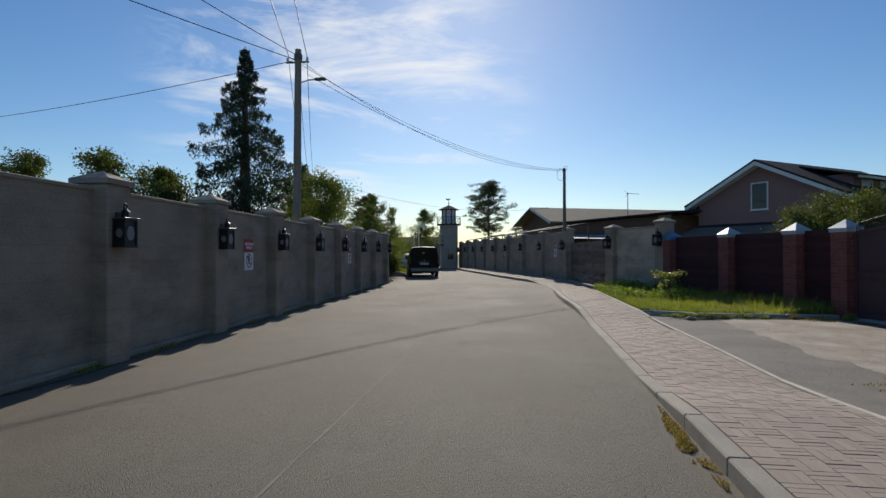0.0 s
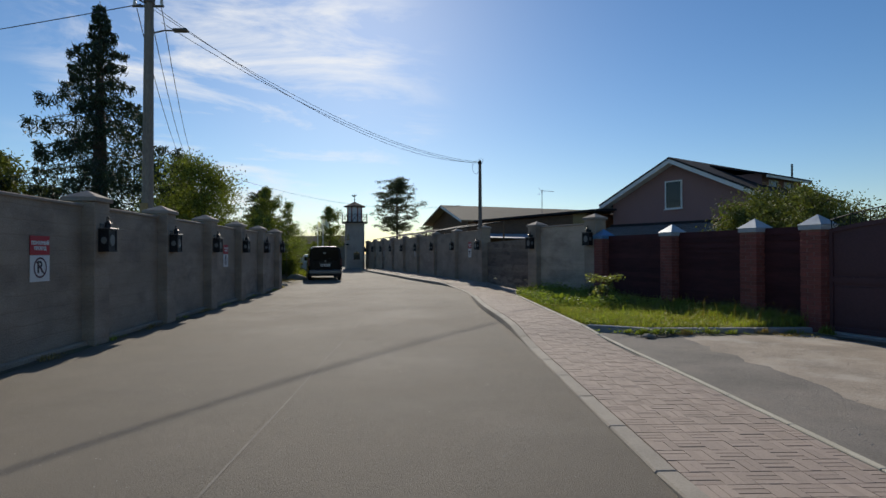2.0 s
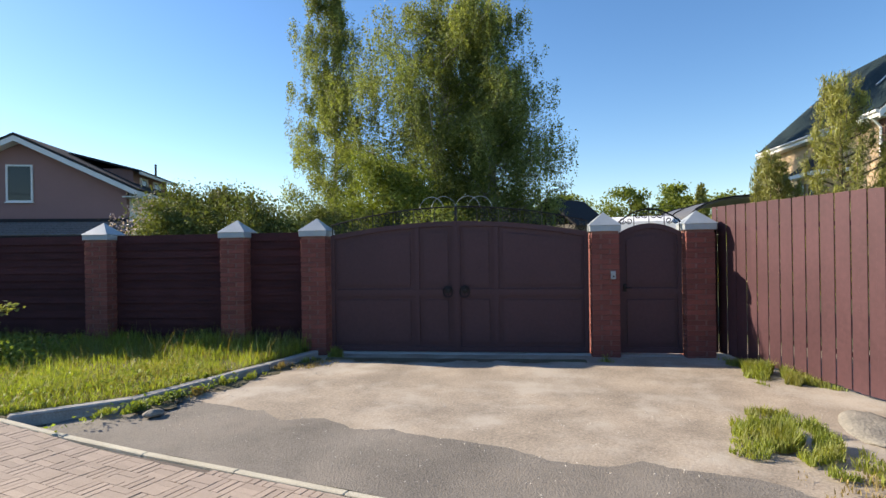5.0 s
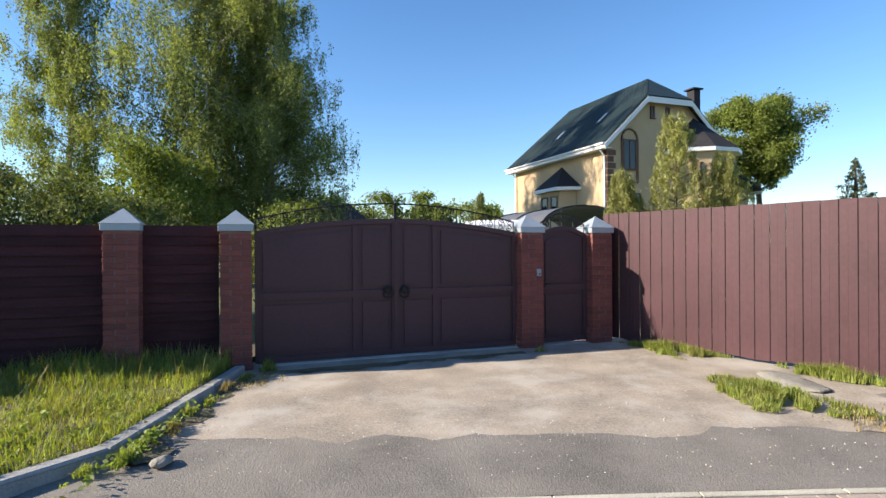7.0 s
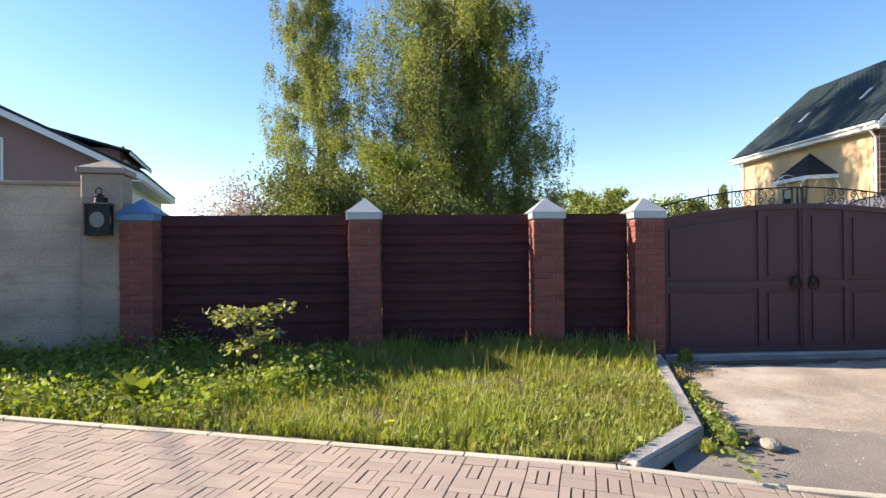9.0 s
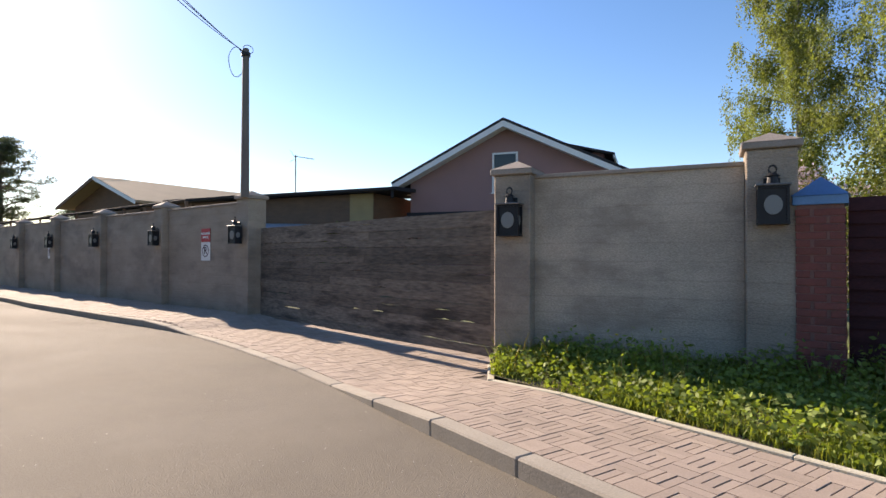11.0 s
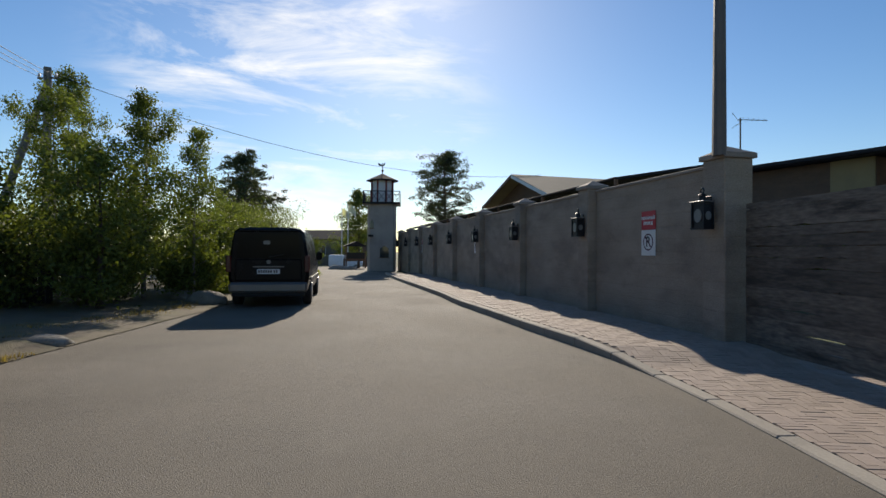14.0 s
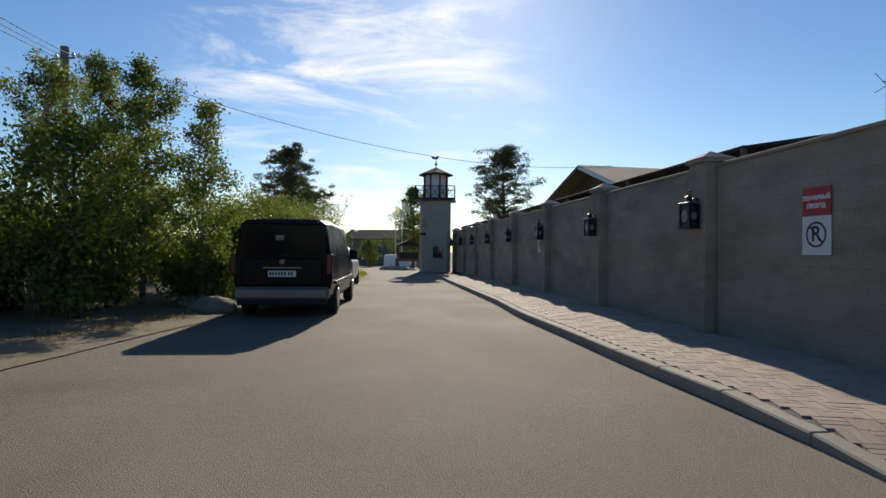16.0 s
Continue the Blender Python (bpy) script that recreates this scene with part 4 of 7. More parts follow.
rd = STEP.normalized()
rn = Vector((-rd.y, rd.x))
for s in (1.88, 12.85, 23.9):
    p = A0 + Vector((0.07, 0)) + rd * s + rn * 0.118
    no_parking_sign(p.x, p.y, -90 + R_TURN)
ld = Vector((-0.068, 1)).normalized()
for s in (4.48, 13.3):
    p = Vector((-5.31, 6.85)) + ld * s + Vector((ld.y, -ld.x)) * 0.118
    no_parking_sign(p.x, p.y, 93.9, 1.13, 1.79, 0.44)

# ---- poles and wires ----
pole_1 = thing("utility_pole", -6.75, 16.8, 0, 0, "tall grey concrete utility pole with wires and a lamp arm", "utility pole")
part("shaft", tube(bmesh.new(), [(0, 0, 0), (0.02, 0, 4), (0.05, 0, 7.95)], [0.15, 0.125, 0.10], 10), POLE_WOOD, pole_1)
part("crossarm", tube(bmesh.new(), [(-0.35, 0, 7.55), (0.4, 0, 7.55)], 0.03, 6), POLE_STEEL, pole_1)
for x in (-0.3, 0.05, 0.35):
    part("insulator", tube(bmesh.new(), [(x, 0, 7.56), (x, 0, 7.62), (x, 0, 7.70)], [0.02, 0.045, 0.03], 8), SIGN_WHITE, pole_1)
part("collar", tube(bmesh.new(), [(0.05, 0, 7.62), (0.05, 0, 7.8)], 0.13, 10), POLE_STEEL, pole_1)
part("lamp_arm", tube(bmesh.new(), [(0.05, 0.05, 6.9), (0.35, 0.15, 7.02), (0.62, 0.25, 7.05)], 0.02, 6), POLE_STEEL, pole_1)
part("lamp_head", boxed(0.5, 0.17, 7.02, 0.88, 0.33, 7.10, None, 0.03), POLE_STEEL, pole_1)
part("notice", boxed(-0.09, -0.16, 2.45, 0.09, -0.13, 2.75), YELLOW_BOARD, pole_1, "faded yellow notice")

pole_2 = thing("utility_pole", 2.43, 29.74, 0, 0, "slim brown steel utility pole rising from a wall column", "utility pole")
part("shaft", tube(bmesh.new(), [(0, 0, 2.70), (0, 0, 5.95)], [0.095, 0.07], 10), POLE_STEEL, pole_2)
coil = bmesh.new()
tube(coil, [(-0.2 + 0.2 * math.cos(a) * 0.8, 0.02 * math.sin(3 * a), 5.62 + 0.32 * math.sin(a)) for a in [k * math.tau / 20 for k in range(21)]], 0.008, 5)
part("cable_loop", coil, WIRE, pole_2)
part("cable_loop", tube(bmesh.new(), [(0.05 + 0.11 * math.cos(a), 0.0, 5.95 + 0.09 * math.sin(a)) for a in [k * math.tau / 16 for k in range(17)]], 0.008, 5), WIRE, pole_2)
part("clamp", tube(bmesh.new(), [(0, 0, 5.78), (0, 0, 5.86)], 0.1, 10), IRON, pole_2)

pole_3 = thing("utility_pole", -15.4, 39.4, 0, 0, "weathered braced utility pole among birches", "utility pole")
part("shaft", tube(bmesh.new(), [(0, 0, 0), (0, 0, 7.45)], [0.16, 0.12], 10), POLE_WOOD, pole_3)
part("brace", tube(bmesh.new(), [(-2.2, -0.5, 0.0), (-0.05, -0.1, 6.6)], [0.15, 0.11], 10), POLE_WOOD, pole_3)
part("crossarm", tube(bmesh.new(), [(-0.35, 0, 7.1), (0.35, 0, 7.1)], 0.03, 6), POLE_STEEL, pole_3)
for x in (-0.3, 0.3):
    part("insulator", tube(bmesh.new(), [(x, 0, 7.12), (x, 0, 7.18), (x, 0, 7.26)], [0.02, 0.05, 0.03], 8), SIGN_WHITE, pole_3)


def wire(a, b, sag, r=0.012, label="sagging black overhead wire between poles"):
    a, b = Vector(a), Vector(b)
    bm = tube(bmesh.new(), [a.lerp(b, k / 24) - Vector((0, 0, sag * 4 * (k / 24) * (1 - k / 24))) for k in range(25)], r, 5)
    return whole("overhead_wire", bm, WIRE, label, "wire", group="overhead wires")


top_1 = Vector((-6.7, 16.8, 7.7))
for dx, dz, sag in ((-0.25, 0.0, 0.80), (0.05, -0.10, 1.0), (0.30, -0.55, 0.70)):
    wire(top_1 + Vector((dx, 0, dz)), (2.43 + dx * 0.2, 29.74, 5.88 + dz * 0.15), sag, 0.0075)
for dx in (-0.3, 0.3):
    wire(top_1 + Vector((dx, 0, 0)), (6.5 + dx, -24.0, 8.3), 0.3)
for dz, tgt in ((-0.1, (-12.0, -6.0, 5.6)), (0.05, (-9.9, 3.0, 8.5))):
    wire(top_1 + Vector((0, 0, dz)), tgt, 0.15)
wire(top_1 + Vector((-0.2, 0, -0.1)), (-40.0, 26.5, 8.5), 0.5)
for dx in (-0.3, 0.0, 0.3):
    wire(top_1 + Vector((dx, 0, -0.2)), (-15.4 + dx, 39.4, 7.15), 0.8, 0.010)
wire((-15.1, 39.4, 7.2), (2.7, 56.3, 6.1), 1.2, 0.010)
wire((-15.4, 39.4, 6.9), (-21.0, 58.0, 4.0), 0.5, 0.010)

# ---- houses ----
def window_in(parent, m, x0, z0, x1, z1, y=0.0, frame_mat=None, bars=0, name="window", arch_top=False):
    """A window set on the wall plane y of m: frame, pane, sill."""
    fm = frame_mat or WHITE
    t = 0.07
    fr = bmesh.new()
    box(fr, x0, y - 0.05, z0, x0 + t, y + 0.06, z1, m)
    box(fr, x1 - t, y - 0.05, z0, x1, y + 0.06, z1, m)
    box(fr, x0 + t, y - 0.05, z0, x1 - t, y + 0.06, z0 + t, m)
    box(fr, x0 + t, y - 0.05, z1 - t, x1 - t, y + 0.06, z1, m)
    for k in range(bars):
        xb = x0 + (x1 - x0) * (k + 1) / (bars + 1)
        box(fr, xb - 0.03, y - 0.045, z0 + t, xb + 0.03, y + 0.05, z1 - t, m)
    w = part(name, fr, fm, parent)
    part("pane", boxed(x0 + t, y - 0.012, z0 + t, x1 - t, y + 0.0, z1 - t, m), GLASS, w)
    part("sill", boxed(x0 - 0.04, y - 0.10, z0 - 0.04, x1 + 0.04, y + 0.0, z0 - 0.002, m), fm, w)
    return w


def roof_plane(parent, pts, material, thick=0.12, name="roof"):
    """A sloping slab of roof over four corners, in order round its edge."""
    bm = bmesh.new()
    v = [Vector(p) for p in pts]
    nrm = (v[1] - v[0]).cross(v[2] - v[0]).normalized()
    if nrm.z < 0:
        nrm = -nrm
    top = [bm.verts.new(p) for p in v]
    low = [bm.verts.new(p - nrm * thick) for p in v]
    n = len(v)
    bm.faces.new(top)
    bm.faces.new(low[::-1])
    for i in range(n):
        bm.faces.new((low[i], low[(i + 1) % n], top[(i + 1) % n], top[i]))
    bmesh.ops.recalc_face_normals(bm, faces=bm.faces[:])
    return part(name, bm, material, parent)


def tile_rows(parent, corners, rows, cols, material, size=0.04):
    """Courses of tiles laid on a roof plane with corners a, b along the eave and c, d along the ridge above them."""
    a, b, c, d = [Vector(p) for p in corners]
    nrm = (b - a).cross(d - a).normalized()
    if nrm.z < 0:
        nrm = -nrm
    verts, faces = [], []
    for r in range(rows):
        for k in range(cols):
            u0, u1, w0, w1 = k / cols, (k + 1) / cols, r / rows, (r + 1.08) / rows
            P = lambda u, w: (a + (b - a) * u) * (1 - w) + (d + (c - d) * u) * w
            i = len(verts)
            um = (u0 + u1) / 2
            for u, w, h in ((u0, w0, size * 0.5), (um, w0, size * 1.3), (u1, w0, size * 0.5), (u1, w1, 0.004), (um, w1, size * 0.45), (u0, w1, 0.004), (u0, w0, 0), (um, w0, 0), (u1, w0, 0)):
                verts.append(tuple(P(u, min(w, 1)) + nrm * h))
            faces += [(i, i + 1, i + 4, i + 5), (i + 1, i + 2, i + 3, i + 4), (i + 6, i + 7, i + 1, i), (i + 7, i + 8, i + 2, i + 1)]
    me = bpy.data.meshes.new("tiles")
    me.from_pydata(verts, [], faces)
    me.materials.append(material)
    ob = new("tiles", me)
    ob.parent = parent
    return tagged(ob, kind="stuff")


pink = thing("house", 13.56, 33.74, 0, -55.4, "dull pink rendered gabled house with dark roof and white bargeboards", "house")
I = Matrix.Identity(4)
HW, EAVE, PEAK, DEEP = 4.1, 4.62, 6.60, 9.5
wall = extruded(bmesh.new(), [(-HW, 0.0), (-0.55, 0.0), (-0.55, 3.93), (0.45, 3.93), (0.45, 0.0), (HW, 0.0), (HW, EAVE), (0, PEAK), (-HW, EAVE)], I, 0.3)
box(wall, -0.55, 0.0, 0.0, 0.45, 0.3, 3.93)
part("wall", wall, PINK, pink)
window_in(pink, I, -0.56, 3.93, 0.46, 5.50, -0.02)
part("wall", boxed(HW - 0.25, 0.302, 0, HW - 0.002, DEEP, EAVE), WHITE, pink, "white clapboard side wall")
part("wall", boxed(-HW + 0.002, 0.302, 0, -HW + 0.25, DEEP, EAVE), PINK, pink)
part("wall", extruded(bmesh.new(), [(-HW, 0.0), (HW, 0.0), (HW, EAVE), (0, PEAK), (-HW, EAVE)], Matrix.Translation((0, DEEP, 0)), 0.25), PINK, pink)
for k in range(14):
    part("clapboard", boxed(HW, 0.31, 3.0 + k * 0.12, HW + 0.02, DEEP, 3.115 + k * 0.12), WHITE, pink)
for s in (-1, 1):
    roof_plane(pink, [(s * 4.75, -0.55, 4.47), (0, -0.55, 6.76), (0, DEEP + 0.5, 6.76), (s * 4.75, DEEP + 0.5, 4.47)], ROOF_DARK, 0.10)
    b = extruded(bmesh.new(), [(s * 4.72, 4.15), (s * 4.72, 4.37), (0, 6.645), (0, 6.42)], Matrix.Translation((0, -0.54, 0)), 0.05)
    part("bargeboard", b, WHITE, pink)
    so = extruded(bmesh.new(), [(s * 4.70, 4.16), (s * 4.70, 4.20), (0, 6.46), (0, 6.42)], Matrix.Translation((0, -0.49, 0)), 0.48)
    part("soffit", so, WHITE, pink)
    part("fascia", boxed(s * 4.70 - 0.03, -0.49, 4.16, s * 4.70 + 0.03, DEEP + 0.5, 4.38), WHITE, pink)
    part("roof_foot", boxed(s * 4.1, -0.49, 4.10, s * 4.68, DEEP, 4.15), WHITE, pink)
# long dormer on the side roof, and the small one opposite
for s, y0, y1 in ((1, 2.4, 7.2), (-1, 3.0, 6.0)):
    dorm = part("dormer", boxed(min(s * 1.6, s * 3.5), y0, 4.6, max(s * 1.6, s * 3.5), y1, 5.72), PINK if s > 0 else WHITE, pink)
    roof_plane(dorm, [(s * 3.95, y0 - 0.35, 5.62), (s * 0.9, y0 - 0.35, 6.42), (s * 0.9, y1 + 0.35, 6.42), (s * 3.95, y1 + 0.35, 5.62)], ROOF_DARK, 0.09)
    part("fascia", boxed(s * 3.92 - 0.03, y0 - 0.33, 5.42, s * 3.92 + 0.03, y1 + 0.33, 5.54), WHITE, dorm)
    m2 = Matrix.Translation((s * 3.52, 0, 0)) @ Matrix.Rotation(radians(90 * s), 4, "Z")
    for q in (0.8, 2.6):
        if s > 0:
            window_in(pink, m2, y0 + q, 4.85, y0 + q + 0.9, 5.4, -0.02)
part("band", boxed(-4.2, -0.16, 2.95, 4.2, -0.01, 3.22), ROOF_DARK, pink, "dark fascia band under the gable")
roof_plane(pink, [(-4.3, -2.0, 2.45), (4.6, -2.0, 2.45), (4.6, -0.17, 3.05), (-4.3, -0.17, 3.05)], ROOF_DARK, 0.08, "porch_roof")
tile_rows(pink, [(-4.3, -2.0, 2.46), (4.6, -2.0, 2.46), (4.6, -0.18, 3.06), (-4.3, -0.18, 3.06)], 7, 40, PORCH_TILE, 0.05)
for x in (-4.2, 0, 4.4):
    part("porch_post", boxed(x - 0.06, -1.9, 0, x + 0.06, -1.78, 2.4), BROWN_WOOD, pink)
part("vent_pipe", tube(bmesh.new(), [(2.6, 8.2, 5.5), (2.6, 8.2, 6.8)], 0.06, 8), ROOF_DARK, pink)

# shed with a flat dark roof beside the pink house
shed = thing("shed", 9.9, 36.07, 0, math.degrees(math.atan2(0.868, -0.497)), "long brown timber shed under a flat dark roof", "shed")
roof_plane(shed, [(0.0, 0.0, 4.13), (13.0, 0.0, 4.13), (13.0, -5.0, 4.35), (0.0, -5.0, 4.35)], ROOF_DARK, 0.14)
part("wall", boxed(1.3, -4.4, 0, 12.8, -0.5, 3.98), BROWN_WOOD, shed)
part("wall_sheet", boxed(1.32, -0.49, 2.6, 2.45, -0.46, 3.98), YELLOW_BOARD, shed, "yellow board panel")
part("downpipe", tube(bmesh.new(), [(0.2, -0.1, 4.0), (0.2, -0.1, 3.7)], 0.06, 8), ROOF_DARK, shed)
part("gutter", boxed(0.0, 0.0, 4.02, 13.0, 0.09, 4.10), ROOF_DARK, shed)
roof_plane(shed, [(1.0, 1.6, 2.35), (13.0, 1.6, 2.8), (13.0, -0.45, 3.1), (1.0, -0.45, 2.65)], GREY_PANEL, 0.05, "lean_to_roof")
for x in (1.2, 7, 12.8):
    part("lean_to_post", boxed(x - 0.05, 1.4, 0, x + 0.05, 1.5, 2.28 + (x - 1) * 0.036), BROWN_WOOD, shed)
ant = thing("aerial", 7.52, 40.5, 0, 0, "thin metal television aerial on a mast over the shed", "aerial")
part("mast", tube(bmesh.new(), [(0, 0, 4.15), (0, 0, 5.76)], 0.025, 6), POLE_STEEL, ant)
bo = bmesh.new()
tube(bo, [(-0.1, 0, 5.70), (0.75, -0.2, 5.62)], 0.014, 5)
for k in range(5):
    q = Vector((0.05 + k * 0.15, -0.04 * k, 5.69 - 0.015 * k))
    tube(bo, [q + Vector((-0.05, -0.22 + 0.02 * k, 0.02)), q + Vector((0.05, 0.22 - 0.02 * k, 0))], 0.007, 4)
for a in (0.5, -0.5):
    tube(bo, [(0, 0, 5.6), (-0.22, 0.1, 5.7 + a * 0.5)], 0.008, 4)
part("boom", bo, POLE_STEEL, ant)

# dark lean-to roofs that show over the long wall
for i in range(2, 9):
    a, b = RIGHT_COLS[i - 1], RIGHT_COLS[i]
    out = Vector((rd.y, -rd.x))
    lo, hi = 2.98, 3.35 + 0.06 * (i % 2)
    ob = thing("lean_to", 0, 0, 0, 0, "low black metal lean-to roof behind the concrete wall", "roof", "lean-to roofs")
    p = [(a + out * 0.55), (b + out * 0.55), (b + out * 2.8), (a + out * 2.8)]
    roof_plane(ob, [(p[0].x, p[0].y, lo), (p[1].x, p[1].y, lo), (p[2].x, p[2].y, hi), (p[3].x, p[3].y, hi)], ROOF_DARK, 0.06)
    part("gutter", tube(bmesh.new(), [(p[0].x, p[0].y, lo - 0.02), (p[1].x, p[1].y, lo - 0.02)], 0.03, 8), ROOF_DARK, ob)
    for q in (p[0], p[3]):
        part("post", boxed(q.x - 0.04, q.y - 0.04, 0, q.x + 0.04, q.y + 0.04, (lo if q is p[0] else hi) - 0.05), BROWN_WOOD, ob)

# barn with a tan roof
barn = thing("barn", 0.87, 55.5, 0, math.degrees(math.atan2(-0.923, 0.386)), "long barn with a tan shingle roof and brown gable", "barn")
roof_plane(barn, [(-4.5, 0, 4.42), (0, 0, 6.05), (0, 24, 6.05), (-4.5, 24, 4.42)], ROOF_TAN, 0.14)
roof_plane(barn, [(4.5, 0, 4.42), (0, 0, 6.05), (0, 24, 6.05), (4.5, 24, 4.42)], ROOF_TAN, 0.14)
part("wall", extruded(bmesh.new(), [(-4.0, 0), (4.0, 0), (4.0, 4.46), (0, 5.9), (-4.0, 4.46)], Matrix.Translation((0, 0.9, 0)), 22), BROWN_WOOD, barn)
for s in (-1, 1):
    part("bargeboard", extruded(bmesh.new(), [(s * 4.5, 4.2), (s * 4.5, 4.4), (0, 6.02), (0, 5.82)], Matrix.Translation((0, -0.03, 0)), 0.05), WHITE if s > 0 else BROWN_WOOD, barn)

# ---- watch tower ----
tower = thing("lookout_tower", -7.9, 60.6, 0, 8, "grey rendered tower with a railed glass lantern room", "tower")
shaft = bmesh.new()
oct_ = [(-0.98, -0.7), (-0.8, -0.98), (0.8, -0.98), (0.98, -0.8), (0.98, 0.8), (0.8, 0.98), (-0.8, 0.98), (-0.98, 0.8)]
slab(shaft, oct_, 0.0, 4.62)
part("shaft", shaft, TOWER, tower)
part("gallery", boxed(-1.3, -1.3, 4.62, 1.3, 1.3, 4.74, None, 0.02), IRON, tower)
for s0, s1 in (((-1.25, -1.25), (1.25, -1.25)), ((1.25, -1.25), (1.25, 1.25)), ((1.25, 1.25), (-1.25, 1.25)), ((-1.25, 1.25), (-1.25, -1.25))):
    rl = bmesh.new()
    tube(rl, [(*s0, 5.48), (*s1, 5.48)], 0.03, 6)
    for k in range(5):
        q = Vector(s0).lerp(Vector(s1), k / 5)
        tube(rl, [(q.x, q.y, 4.74), (q.x, q.y, 5.48)], 0.025, 5)
        q2 = Vector(s0).lerp(Vector(s1), (k + 1) / 5)
        tube(rl, [(q.x, q.y, 4.78), (q2.x, q2.y, 5.46)], 0.015, 4)
        tube(rl, [(q.x, q.y, 5.46), (q2.x, q2.y, 4.78)], 0.015, 4)
    part("railing", rl, IRON, tower)
ring8 = [(0.78 * math.cos(k * math.tau / 8 + 0.39), 0.78 * math.sin(k * math.tau / 8 + 0.39)) for k in range(8)]
part("lantern_room", slab(bmesh.new(), [(x * 0.95, y * 0.95) for x, y in ring8], 4.74, 6.3), SIGN_WHITE, tower, "pale glazing of the lantern room")
for x, y in ring8:
    part("mullion", boxed(x - 0.06, y - 0.06, 4.74, x + 0.06, y + 0.06, 6.3), BRICK, tower)
    part("mullion", boxed(x * 0.92 - 0.03, y * 0.5 - 0.03, 4.74, x * 0.92 + 0.03, y * 0.5 + 0.03, 6.3), BROWN_WOOD, tower)
rf = bmesh.new()
tube(rf, [(0, 0, 6.28), (0, 0, 6.36), (0, 0, 6.82)], [1.12, 1.12, 0.08], 8)
part("roof", rf, ROOF_DARK, tower)
part("finial", tube(bmesh.new(), [(0, 0, 6.78), (0, 0, 6.95), (0, 0, 7.05), (0, 0, 7.12), (0, 0, 7.6)], [0.03, 0.03, 0.11, 0.03, 0.02], 8), IRON, tower)
part("weather_vane", extruded(bmesh.new(), [(-0.28, 7.42), (-0.1, 7.36), (0.1, 7.40), (0.22, 7.58), (0.14, 7.60), (0.05, 7.50), (-0.12, 7.50), (-0.3, 7.62)], I, 0.02), IRON, tower)
for a, b, c, d in ((-0.1, 0.95, 0.5, 1.75), (-0.78, 2.95, -0.55, 3.55)):
    wf = extruded(bmesh.new(), [(a, b), (c, b), (c, d - 0.2), ((a + c) / 2, d), (a, d - 0.2)], Matrix.Translation((0, -0.995, 0)), 0.05)
    part("window", wf, GLASS, tower)
    part("window_surround", extruded(bmesh.new(), [(a - 0.06, b - 0.06), (c + 0.06, b - 0.06), (c + 0.06, b - 0.003), (a - 0.06, b - 0.003)], Matrix.Translation((0, -1.03, 0)), 0.06), BROWN_WOOD, tower)
part("bracket", boxed(-0.9, -1.25, 2.35, -0.55, -0.97, 2.5), IRON, tower)

# ---- yellow house ----
yel = thing("house", 29.4, 1.1, 0, -71.2, "yellow rendered two-storey house with a green tiled half-hipped roof", "house")
part("wall", extruded(bmesh.new(), [(0.5, 0), (8.5, 0), (8.5, 7.65), (6.1, 10.2), (2.9, 10.2), (0.5, 7.65)], Matrix.Translation((0, 0.45, 0)), 10.6), YELLOW, yel)
E0, E1, R0, R1 = 7.45, 7.45, 1.8, 10.1
roofL = [(0, 0, E0), (0, 11.6, E0), (4.5, R1, 11.8), (4.5, R0, 11.8), (2.93, 0, 10.25)]
roof_plane(yel, roofL, ROOF_GREEN, 0.14)
roof_plane(yel, [(9, 0, E0), (9, 11.6, E0), (4.5, R1, 11.8), (4.5, R0, 11.8), (6.07, 0, 10.25)], ROOF_GREEN, 0.14)
roof_plane(yel, [(2.93, 0, 10.25), (6.07, 0, 10.25), (4.5, R0, 11.8)], ROOF_GREEN, 0.14)
roof_plane(yel, [(0, 11.6, E0), (9, 11.6, E0), (4.5, R1, 11.8)], ROOF_GREEN, 0.14)
# tile courses on the long slope and the small hip
verts, faces = [], []
rowsN = 22
for r in range(rowsN):
    w0, w1 = r / rowsN, (r + 1.1) / rowsN
    def span(w):
        zz = E0 + (11.8 - E0) * w
        xx = 4.5 * w
        ya = 0.02 if zz < 10.25 else R0 * (zz - 10.25) / (11.8 - 10.25)
        yb = 11.6 - (11.6 - R1) * w
        return xx, zz, ya, yb
    x0_, z0_, ya0, yb0 = span(w0)
    x1_, z1_, ya1, yb1 = span(min(w1, 1))
    cols = int((yb0 - ya0) / 0.30)
    for k in range(cols):
        i = len(verts)
        for u, base, lift in ((k, 0, 0.03), (k + 0.5, 0, 0.07), (k + 1, 0, 0.03), (k + 1, 1, 0.006), (k + 0.5, 1, 0.03), (k, 1, 0.006)):
            xx, zz, ya, yb = (x0_, z0_, ya0, yb0) if base == 0 else (x1_, z1_, ya1, yb1)
            yy = ya + (yb - ya) * u / cols
            verts.append((xx - lift * 0.69, yy, zz + lift * 0.72))
        faces += [(i, i + 1, i + 4, i + 5), (i + 1, i + 2, i + 3, i + 4)]
me = bpy.data.meshes.new("tiles")
me.from_pydata(verts, [], faces)
me.materials.append(ROOF_GREEN)
ob = new("tiles", me)
ob.parent = yel
tagged(ob, kind="stuff")
part("fascia", boxed(-0.04, 0.0, E0 - 0.34, 0.04, 11.6, E0 - 0.06), WHITE, yel)
part("gutter", tube(bmesh.new(), [(-0.09, 0, E0 - 0.1), (-0.09, 11.6, E0 - 0.1)], 0.07, 8), WHITE, yel)
part("soffit", boxed(0.04, 0.0, E0 - 0.34, 0.5, 11.6, E0 - 0.30), WHITE, yel)
